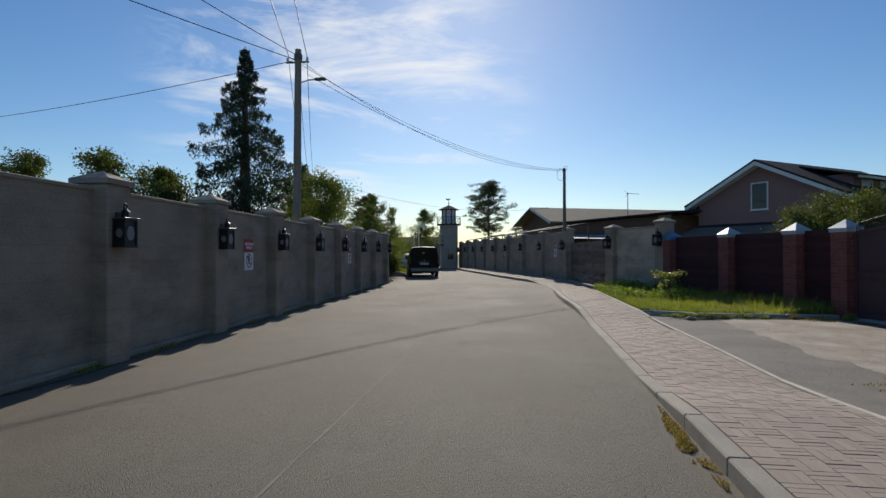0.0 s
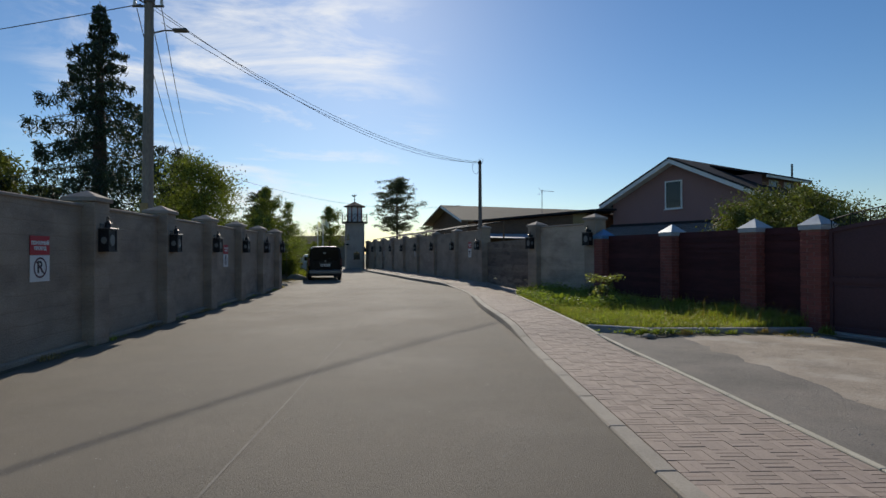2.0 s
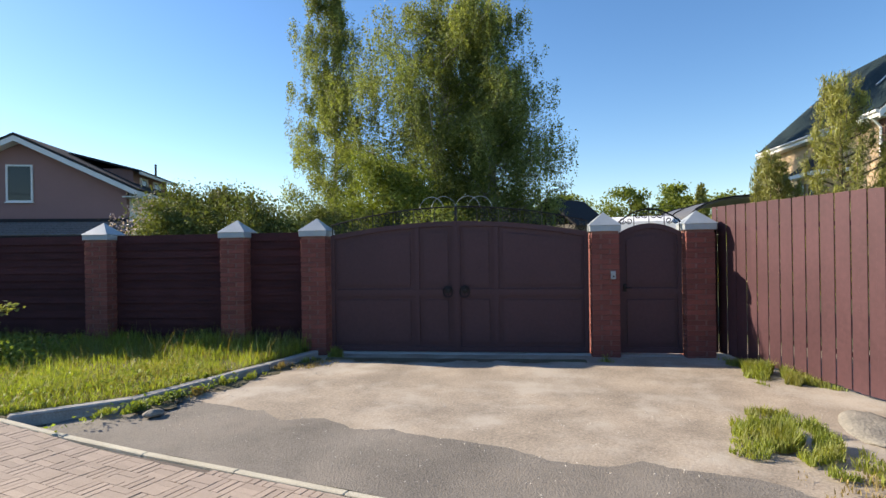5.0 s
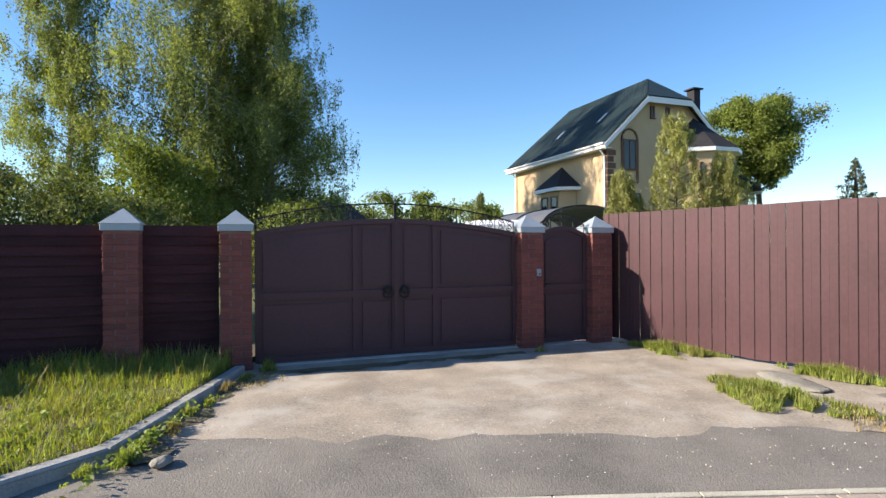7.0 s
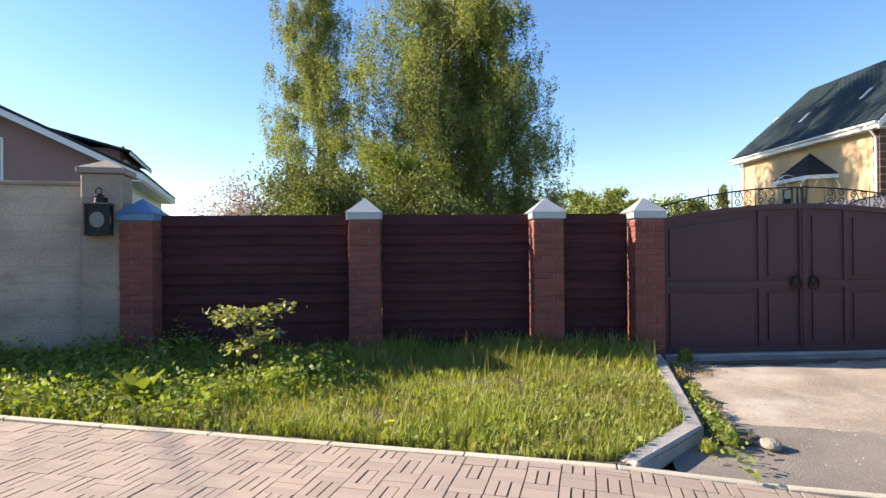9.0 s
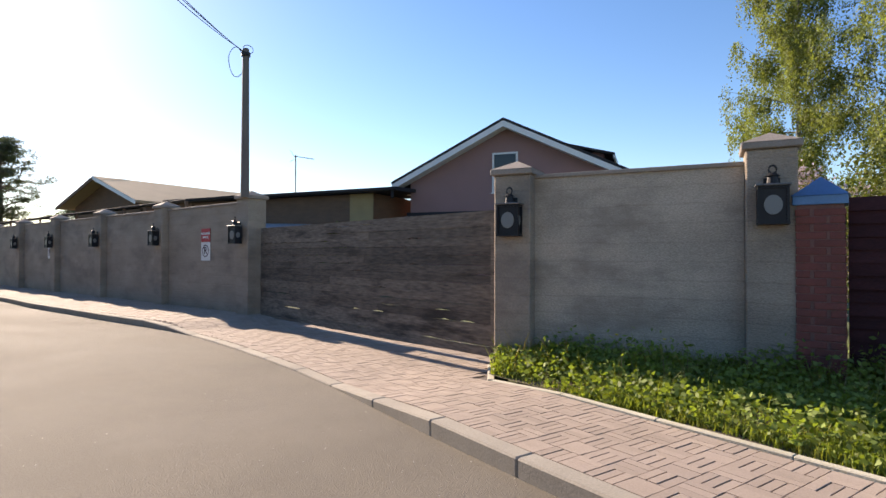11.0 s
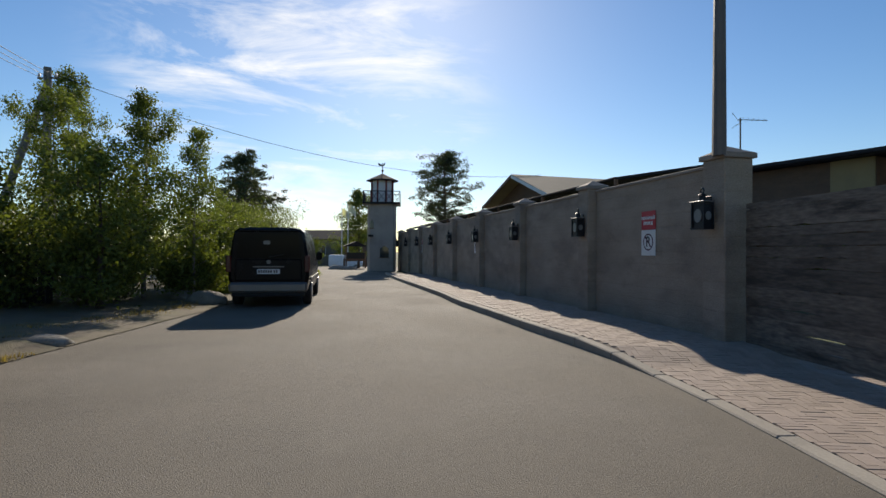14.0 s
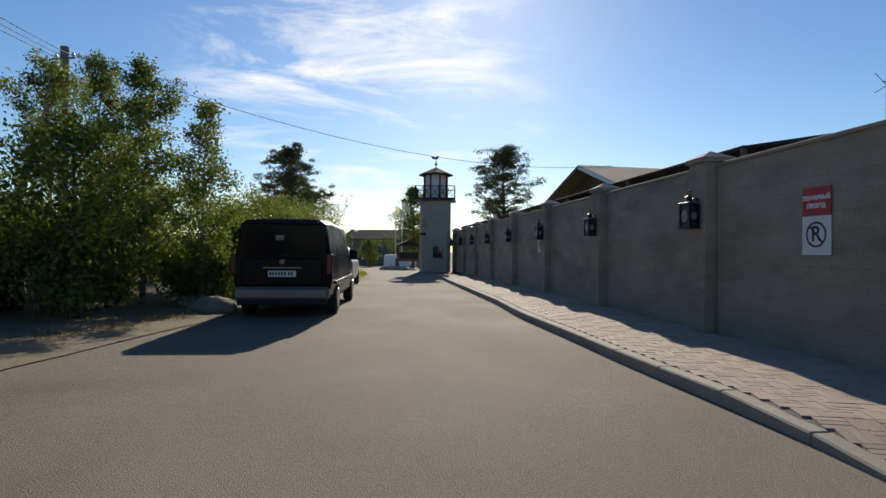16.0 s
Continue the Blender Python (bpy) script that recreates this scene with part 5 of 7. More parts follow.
for a, b in (((0, E0), (2.93, 10.25)), ((2.93, 10.25), (6.07, 10.25)), ((6.07, 10.25), (9, E0))):
    part("bargeboard", extruded(bmesh.new(), [(a[0], a[1] - 0.42), (a[0], a[1] - 0.10), (b[0], b[1] - 0.10), (b[0], b[1] - 0.42)], Matrix.Translation((0, -0.04, 0)), 0.06), WHITE, yel)
for x, y in ((0.44, 0.55), (0.44, 10.9)):
    part("downpipe", tube(bmesh.new(), [(-0.09, y, E0 - 0.15), (x - 0.06, y, E0 - 0.7), (x - 0.06, y, 0.3)], 0.055, 8), WHITE, yel)
for k in range(16):
    w = 0.55 if k % 2 else 0.40
    part("quoin", boxed(0.455, 0.405, 1.4 + k * 0.36, 0.5 + w, 0.46, 1.70 + k * 0.36, None, 0.01), QUOIN, yel)
    part("quoin", boxed(0.455, 0.462, 1.4 + k * 0.36, 0.51, 0.42 + w * 0.7, 1.70 + k * 0.36, None, 0.01), QUOIN, yel)
window_in(yel, I, 1.55, 6.05, 2.45, 7.75, 0.43, BROWN_WOOD, 1)
aw = bmesh.new()
tube(aw, [(2.0 + 0.52 * math.cos(math.pi * k / 12), 0.43, 7.8 + 0.52 * math.sin(math.pi * k / 12)) for k in range(13)], 0.06, 6)
for x in (1.48, 2.52):
    box(aw, x - 0.06, 0.38, 5.3, x + 0.06, 0.45, 7.8)
part("window_surround", aw, QUOIN, yel)
window_in(yel, I, 1.5, 3.1, 2.75, 4.75, 0.43, BROWN_WOOD, 1)
for x in (3.45, 4.55):
    window_in(yel, I, x, 9.05, x + 0.3, 9.75, 0.43, QUOIN)
# corner bay with its own roof
bay = part("bay", slab(bmesh.new(), [(4.7, 0.44), (4.9, -0.9), (5.9, -1.6), (7.4, -1.6), (8.4, -0.9), (8.49, 0.44)], 0.0, 7.2), YELLOW, yel)
br = bmesh.new()
base = [(4.3, 0.43), (4.6, -1.1), (5.8, -1.95), (7.5, -1.95), (8.7, -1.1), (8.9, 0.43)]
vs = [br.verts.new((x, y, 7.2)) for x, y in base] + [br.verts.new((6.6, 0.43, 9.3))]
for k in range(5):
    br.faces.new((vs[k], vs[k + 1], vs[6]))
br.faces.new(vs[:6][::-1])
part("roof", br, ROOF_DARK, bay)
part("fascia", slab(bmesh.new(), base, 6.98, 7.19), WHITE, bay)
for x in (5.3, 6.4, 7.5):
    window_in(yel, I, x, 5.0, x + 0.6, 6.4, -1.62 if 5.9 <= x <= 7.0 else -1.3, BROWN_WOOD)
wing = part("wing", boxed(8.5, 1.0, 0, 11.6, 8.0, 5.4), YELLOW, yel)
roof_plane(wing, [(8.5, 0.4, 7.0), (12.1, 0.4, 5.3), (12.1, 8.6, 5.3), (8.5, 8.6, 7.0)], ROOF_DARK, 0.14)
part("fascia", boxed(12.05, 0.4, 5.0, 12.13, 8.6, 5.18), WHITE, wing)
# small bay on the long side
sb = part("bay", slab(bmesh.new(), [(0.49, 3.4), (-0.4, 3.9), (-0.4, 6.0), (0.49, 6.5)], 0, 5.35), YELLOW, yel)
b2 = bmesh.new()
vs = [b2.verts.new(p) for p in ((0.48, 2.9, 5.35), (-0.75, 3.6, 5.35), (-0.75, 6.3, 5.35), (0.48, 7.0, 5.35), (0.48, 4.95, 6.75))]
for k in range(3):
    b2.faces.new((vs[k], vs[k + 1], vs[4]))
b2.faces.new(vs[:4][::-1])
part("roof", b2, ROOF_DARK, sb)
part("fascia", slab(bmesh.new(), [(0.48, 2.9), (-0.75, 3.6), (-0.75, 6.3), (0.48, 7.0)], 5.14, 5.34), WHITE, sb)
mside = Matrix.Translation((-0.42, 0, 0)) @ Matrix.Rotation(radians(-90), 4, "Z")
for y in (4.05, 5.15):
    window_in(yel, mside, -y - 0.75, 3.4, -y, 4.85, 0.0, BROWN_WOOD)
for y, w in ((2.9, 0.46), (7.0, 0.40)):
    x, zz = 4.5 * w, E0 + (11.8 - E0) * w
    sk = boxed(-0.42, -0.13, 0.06, 0.42, 0.13, 0.10, Matrix.Translation((x, y, zz)) @ Matrix.Rotation(-math.atan2(11.8 - E0, 4.5), 4, "Y"))
    part("skylight", sk, CAP_METAL, yel)
part("chimney", boxed(7.15, 0.9, 8.6, 7.65, 1.5, 11.15, None, 0.02), ROOF_DARK, yel)
part("chimney_cowl", boxed(7.02, 0.8, 11.2, 7.78, 1.6, 11.28), ROOF_DARK, yel)

# arched canopy in the yard behind the wicket
canopy = thing("canopy", 13.0, 6.95, 0, F_TURN, "dark grey arched garden canopy behind the wicket", "canopy")
prof = [(1.2 * math.cos(math.pi * k / 12), 2.2 + 0.5 * math.sin(math.pi * k / 12)) for k in range(13)]
part("roof", extruded(bmesh.new(), prof + [(x * 0.97, z - 0.03) for x, z in reversed(prof)], I, 3.0), CANOPY_GREY, canopy)
for y in (-0.02, 1.5, 3.02):
    part("rib", tube(bmesh.new(), [(x, y, z + 0.012) for x, z in prof], 0.018, 6), IRON, canopy)
for x in (-1.17, 1.17):
    for y in (0.05, 2.95):
        part("post", boxed(x - 0.03, y - 0.03, 0, x + 0.03, y + 0.03, 2.21), IRON, canopy)

# ---- far buildings ----
def far_house(x, y, w, d, h, roof_h, label, wall_m, roof_m, gable=False, turn=0):
    ob = thing("far_house", x, y, far_z(y) - 0.05, turn, label, "house", "far houses")
    part("wall", boxed(-w / 2, -d / 2, 0, w / 2, d / 2, h), wall_m, ob)
    if gable:
        roof_plane(ob, [(-w / 2 - 0.4, -d / 2 - 0.4, h - 0.1), (0, -d / 2 - 0.4, h + roof_h), (0, d / 2 + 0.4, h + roof_h), (-w / 2 - 0.4, d / 2 + 0.4, h - 0.1)], roof_m, 0.15)
        roof_plane(ob, [(w / 2 + 0.4, -d / 2 - 0.4, h - 0.1), (0, -d / 2 - 0.4, h + roof_h), (0, d / 2 + 0.4, h + roof_h), (w / 2 + 0.4, d / 2 + 0.4, h - 0.1)], roof_m, 0.15)
        part("gable", extruded(bmesh.new(), [(-w / 2, h), (w / 2, h), (0, h + roof_h - 0.15)], Matrix.Translation((0, -d / 2, 0)), 0.2), wall_m, ob)
    else:
        roof_plane(ob, [(-w / 2 - 0.5, -d / 2 - 0.5, h), (w / 2 + 0.5, -d / 2 - 0.5, h), (w / 2 + 0.5, 0, h + roof_h), (-w / 2 - 0.5, 0, h + roof_h)], roof_m, 0.15)
        roof_plane(ob, [(-w / 2 - 0.5, d / 2 + 0.5, h), (w / 2 + 0.5, d / 2 + 0.5, h), (w / 2 + 0.5, 0, h + roof_h), (-w / 2 - 0.5, 0, h + roof_h)], roof_m, 0.15)
    n = max(2, int(w / 3))
    for k in range(n):
        a = -w / 2 + (k + 0.5) * w / n
        window_in(ob, Matrix.Translation((0, -d / 2, 0)), a - 0.5, h * 0.35, a + 0.5, h * 0.75, 0.0)
    return ob


far_house(-28.0, 131, 17, 8, 5.0, 1.9, "long low grey house with a dark green roof far off", FACADE_FAR, ROOF_DARK)
far_house(-36.5, 134, 3.4, 5, 3.4, 1.6, "small brown gabled hut far off", FACADE_FAR, ROOF_DARK, True)
far_house(-56, 140, 26, 8, 5.0, 1.0, "long low dark building far off", FACADE_FAR, ROOF_DARK)
far_house(-44.5, 150, 2.6, 2.6, 6.5, 1.2, "slim pale tower house far off", TOWER, ROOF_DARK, True)
far_house(47, 18.6, 5, 5, 3.6, 2.2, "dark brown gabled house behind the birches", FACADE_FAR, ROOF_DARK, True, 70)

# ---- vehicles ----
def wheel(parent, x, y, r=0.33, w=0.22, side=1):
    ty = bmesh.new()
    tube(ty, [(x - w / 2, y, r), (x - w / 2 + 0.03, y, r), (x + w / 2 - 0.03, y, r), (x + w / 2, y, r)], [r - 0.04, r, r, r - 0.04], 24)
    t = part("tyre", ty, RUBBER, parent)
    part("rim", tube(bmesh.new(), [(x + side * (w / 2 - 0.02), y, r), (x + side * (w / 2 + 0.012), y, r)], [r * 0.62, r * 0.58], 16), RIM, t)


def lofted(sections, name, material, parent, label=""):
    """A body from cross sections along y: (y, half width low, half width mid, half width top, z low, z mid, z top)."""
    bm = bmesh.new()
    rings = []
    for y, a, b, c, z0, z1, z2 in sections:
        prof = [(a * 0.92, z0), (a, z0 + 0.10), (b, z0 + (z1 - z0) * 0.55), (b, z1), (b * 0.4 + c * 0.6, z1 + (z2 - z1) * 0.62), (c, z2 - 0.10), (c * 0.86, z2 - 0.025), (c * 0.5, z2)]
        ring = [(x, z) for x, z in prof] + [(-x, z) for x, z in reversed(prof)]
        rings.append([bm.verts.new((x, y, z)) for x, z in ring])
    n = len(rings[0])
    for r0, r1 in zip(rings, rings[1:]):
        for k in range(n):
            bm.faces.new((r0[k], r0[(k + 1) % n], r1[(k + 1) % n], r1[k]))
    bm.faces.new(rings[0][::-1])
    bm.faces.new(rings[-1])
    bmesh.ops.recalc_face_normals(bm, faces=bm.faces[:])
    return part(name, bm, material, parent, label, smooth=False)


van = thing("minivan", -5.90, 34.66, 0, 14.0, "parked black minivan with a pale lower bumper", "minivan")
lofted([(0.02, 0.80, 0.86, 0.76, 0.42, 1.02, 1.86), (0.10, 0.88, 0.93, 0.80, 0.34, 1.02, 1.91), (0.9, 0.92, 0.96, 0.81, 0.30, 1.02, 1.94), (3.3, 0.92, 0.96, 0.80, 0.30, 1.02, 1.92), (3.9, 0.92, 0.95, 0.74, 0.30, 1.02, 1.72), (4.45, 0.9, 0.92, 0.72, 0.30, 0.98, 1.16), (4.95, 0.84, 0.86, 0.70, 0.32, 0.80, 0.98), (5.1, 0.7, 0.7, 0.6, 0.36, 0.62, 0.8)], "body", CAR_BLACK, van)
part("rear_bumper", boxed(-0.90, -0.10, 0.36, 0.90, 0.10, 0.60, None, 0.05), CAR_GREY, van, "pale grey rear bumper strip")
part("bumper_skirt", boxed(-0.84, -0.03, 0.26, 0.84, 0.12, 0.365, None, 0.02), RUBBER, van)
part("rear_window", extruded(bmesh.new(), [(-0.74, 1.18), (0.74, 1.18), (0.68, 1.74), (-0.68, 1.74)], Matrix.Translation((0, 0.0, 0)), 0.03), CAR_GLASS, van)
part("tailgate", boxed(-0.76, -0.012, 0.64, 0.76, 0.03, 1.15, None, 0.02), CAR_BLACK, van)
for s in (-1, 1):
    part("tail_light", boxed(s * 0.90 - 0.075, -0.005, 0.84, s * 0.90 + 0.045, 0.16, 1.24, None, 0.02), TAIL_RED, van)
    sw = bmesh.new()
    for a, b in ((0.35, 1.45), (1.52, 2.55), (2.62, 3.5)):
        box(sw, s * 0.86 - 0.05, a, 1.12, s * 0.86 + 0.062, b, 1.62, Matrix.Translation((s * 0.86, 0, 1.1)) @ Matrix.Rotation(radians(-11 * s), 4, "Y") @ Matrix.Translation((-s * 0.86, 0, -1.1)))
    part("side_window", sw, CAR_GLASS, van)
    mr = boxed(s * 1.0 - 0.09, 3.75, 1.08, s * 1.0 + 0.09, 3.87, 1.32, None, 0.03)
    part("wing_mirror", mr, CAR_BLACK, van)
    part("side_trim", boxed(s * 0.965 - 0.012, 0.5, 0.62, s * 0.965 + 0.012, 4.0, 0.70), CAR_GREY, van)
    for y in (0.92, 4.1):
        wheel(van, s * 0.84, y, 0.34, 0.22, s)
pl = part("number_plate", boxed(-0.26, -0.028, 0.80, 0.26, -0.014, 0.915), SIGN_WHITE, van, "white number plate with worn dark characters")
for k in range(8):
    part("character", boxed(-0.235 + k * 0.055 + (0.02 if k > 5 else 0), -0.031, 0.825, -0.20 + k * 0.055 + (0.02 if k > 5 else 0), -0.0285, 0.892), SIGN_BLACK, pl)
part("plate_strip", boxed(-0.36, -0.03, 0.955, 0.36, -0.012, 0.985), CAR_GREY, van, "dull metal strip over the plate")
part("emblem", tube(bmesh.new(), [(0, -0.03, 1.085), (0, -0.012, 1.085)], 0.05, 12), CAR_GREY, van)
part("rear_spoiler", boxed(-0.68, -0.06, 1.80, 0.68, 0.30, 1.86, None, 0.02), CAR_BLACK, van)
part("wiper", tube(bmesh.new(), [(0.0, -0.02, 1.2), (0.35, -0.02, 1.26)], 0.012, 5), RUBBER, van)
part("roof_aerial", tube(bmesh.new(), [(0, 0.5, 1.93), (0, 0.35, 2.02)], 0.012, 5), RUBBER, van)
part("window_sticker", boxed(-0.12, -0.022, 1.50, 0.03, -0.004, 1.59), CAR_GREY, van)


def small_car(x, y, turn, paint, label, name="car"):
    ob = thing(name, x, y, far_z(y), turn, label, "car")
    lofted([(0.0, 0.70, 0.78, 0.66, 0.42, 0.75, 0.92), (0.12, 0.82, 0.88, 0.70, 0.30, 0.85, 1.05), (0.6, 0.86, 0.90, 0.62, 0.25, 0.92, 1.46), (2.2, 0.86, 0.90, 0.62, 0.25, 0.92, 1.50), (3.0, 0.86, 0.89, 0.66, 0.25, 0.90, 1.05), (4.0, 0.80, 0.84, 0.66, 0.28, 0.70, 0.90), (4.25, 0.66, 0.68, 0.55, 0.34, 0.55, 0.72)], "body", paint, ob)
    for s in (-1, 1):
        part("tail_light", boxed(s * 0.78 - 0.09, -0.02, 0.72, s * 0.78 + 0.06, 0.10, 0.90, None, 0.02), TAIL_RED, ob)
        part("wing_mirror", boxed(s * 0.98 - 0.08, 2.6, 0.92, s * 0.98 + 0.06, 2.7, 1.06, None, 0.02), SIGN_BLACK, ob)
        part("side_window", boxed(s * 0.77 - 0.02, 0.75, 0.98, s * 0.77 + 0.03, 2.5, 1.36), GLASS, ob)
        for yy in (0.75, 3.35):
            wheel(ob, s * 0.79, yy, 0.31, 0.19, s)
    part("rear_window", boxed(-0.58, 0.22, 1.02, 0.58, 0.26, 1.38, Matrix.Translation((0, 0.24, 1.02)) @ Matrix.Rotation(radians(-38), 4, "X") @ Matrix.Translation((0, -0.24, -1.02))), GLASS, ob)
    part("windscreen", boxed(-0.58, 2.62, 1.0, 0.58, 2.66, 1.42, Matrix.Translation((0, 2.64, 1.0)) @ Matrix.Rotation(radians(48), 4, "X") @ Matrix.Translation((0, -2.64, -1.0))), GLASS, ob)
    return ob


small_car(-8.3, 42.7, 14, CAR_WHITE, "white hatchback parked ahead of the black minivan")
small_car(-12.2, 44.5, 10, CAR_WHITE, "white car parked on the verge among bushes")
wv = thing("delivery_van", -23.5, 103.0, far_z(103), -82, "white delivery van parked side-on far off", "van")
lofted([(0.0, 0.9, 0.95, 0.85, 0.35, 1.1, 1.95), (0.2, 0.95, 1.0, 0.9, 0.3, 1.1, 2.05), (3.4, 0.95, 1.0, 0.88, 0.3, 1.1, 2.05), (4.2, 0.95, 0.98, 0.8, 0.3, 1.1, 1.5), (5.0, 0.85, 0.9, 0.7, 0.35, 0.8, 1.0)], "body", CAR_WHITE, wv)
for s in (-1, 1):
    part("side_window", boxed(s * 0.93 - 0.03, 3.3, 1.15, s * 0.93 + 0.05, 4.0, 1.55), GLASS, wv)
    for y in (0.9, 4.0):
        wheel(wv, s * 0.87, y, 0.33, 0.2, s)

yard_van = copy_thing(wv, pose(12.3, 9.1, 0, 0, 0, -92) @ Matrix.Diagonal((0.98, 1.0, 1.14, 1)))
tagged(yard_van, "white van parked in the yard behind the gate", "van")

# ---- flags, fences, stones ----
for k, x in enumerate((-14.6, -15.5)):
    fp = thing("flagpole", x, 78.0 + k, far_z(78), 0, "white flagpole with a limp pale flag", "flagpole", "flagpoles")
    part("pole", tube(bmesh.new(), [(0, 0, 0), (0, 0, 6.6 - 0.3 * k)], [0.06, 0.035], 8), SIGN_WHITE, fp)
    fl = bmesh.new()
    bmesh.ops.create_grid(fl, x_segments=10, y_segments=8, size=0.5)
    for v in fl.verts:
        u, w = v.co.x + 0.5, v.co.y + 0.5
        v.co = Vector((0.05 + u * 0.75, 0.14 * math.sin(u * 7 + k) * u, 6.5 - 0.3 * k - (1 - w) * 0.75 - u * u * 0.6))
    part("cloth", fl, FLAG, fp)

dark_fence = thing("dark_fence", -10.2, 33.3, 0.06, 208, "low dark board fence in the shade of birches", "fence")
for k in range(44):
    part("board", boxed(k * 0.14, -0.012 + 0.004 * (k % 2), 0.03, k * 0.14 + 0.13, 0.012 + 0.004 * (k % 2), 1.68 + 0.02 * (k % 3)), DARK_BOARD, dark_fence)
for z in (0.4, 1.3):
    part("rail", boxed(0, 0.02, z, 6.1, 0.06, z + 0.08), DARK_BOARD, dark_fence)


def boulder(x, y, z, sx, sy, sz, seed, label, name="boulder"):
    bm = bmesh.new()
    bmesh.ops.create_icosphere(bm, subdivisions=3, radius=1.0)
    for v in bm.verts:
        f = 1 + 0.28 * noise.noise(v.co * 1.3 + Vector((seed, 0, 0))) + 0.08 * noise.noise(v.co * 4 + Vector((seed, 5, 0)))
        v.co = Vector((v.co.x * sx * f, v.co.y * sy * f, max(v.co.z, -0.35) * sz * f))
    ob = whole(name, bm, STONE, label, "stone", group="boulders", smooth=True)
    ob.location = (x, y, z)
    return ob


boulder(-7.75, 35.3, 0.10, 0.50, 0.36, 0.27, 2, "pale flat boulder beside the minivan")
boulder(-8.6, 35.9, 0.12, 0.32, 0.3, 0.2, 5, "small grey boulder in the verge grass")
boulder(-6.95, 29.2, 0.04, 0.36, 0.26, 0.11, 9, "low grey boulder at the edge of the verge")
boulder(-11.6, 62.8, 0.0, 0.8, 0.5, 0.3, 12, "grey boulder near the tower")
boulder(-10.6, 62.6, 0.0, 0.5, 0.4, 0.25, 14, "grey boulder near the tower")
boulder(3.95, 12.86, 0.05, 0.11, 0.07, 0.05, 21, "small stone on the driveway")
boulder(6.2, 6.42, 0.04, 0.55, 0.24, 0.05, 25, "pale lump of concrete beside the side fence")
cart = thing("wooden_cart", -11.2, 66.5, 0, 20, "dark brown wooden cart under a canopy by the tower", "cart")
part("bed", boxed(-0.8, -0.6, 0.55, 0.8, 0.6, 0.75), BROWN_WOOD, cart)
for x in (-0.75, 0.75):
    for y in (-0.55, 0.55):
        part("post", boxed(x - 0.04, y - 0.04, 0.0, x + 0.04, y + 0.04, 1.75), BROWN_WOOD, cart)
part("side_panel", boxed(-0.8, -0.58, 0.75, 0.8, -0.54, 1.25), DARK_BOARD, cart)
part("canopy", extruded(bmesh.new(), [(-1.0, 1.75), (1.0, 1.75), (0, 2.15)], Matrix.Translation((0, -0.75, 0)), 1.5), ROOF_DARK, cart)
for s in (-1, 1):
    part("wheel", tube(bmesh.new(), [(s * 0.85, 0, 0.4), (s * 0.91, 0, 0.4)], 0.4, 16), BROWN_WOOD, cart)

# ---- trees ----
def limb(bm, a, b, r0, r1, rng, bend=0.12, sides=6):
    a, b = Vector(a), Vector(b)
    L = (b - a).length
    k1 = a.lerp(b, 0.35) + Vector(rng.normal(size=3)) * L * bend * 0.5
    k2 = a.lerp(b, 0.7) + Vector(rng.normal(size=3)) * L * bend * 0.5
    tube(bm, [a, k1, k2, b], [r0, r0 * 0.65 + r1 * 0.35, r0 * 0.3 + r1 * 0.7, r1], sides, closed=False)
    return [a, k1, k2, b]


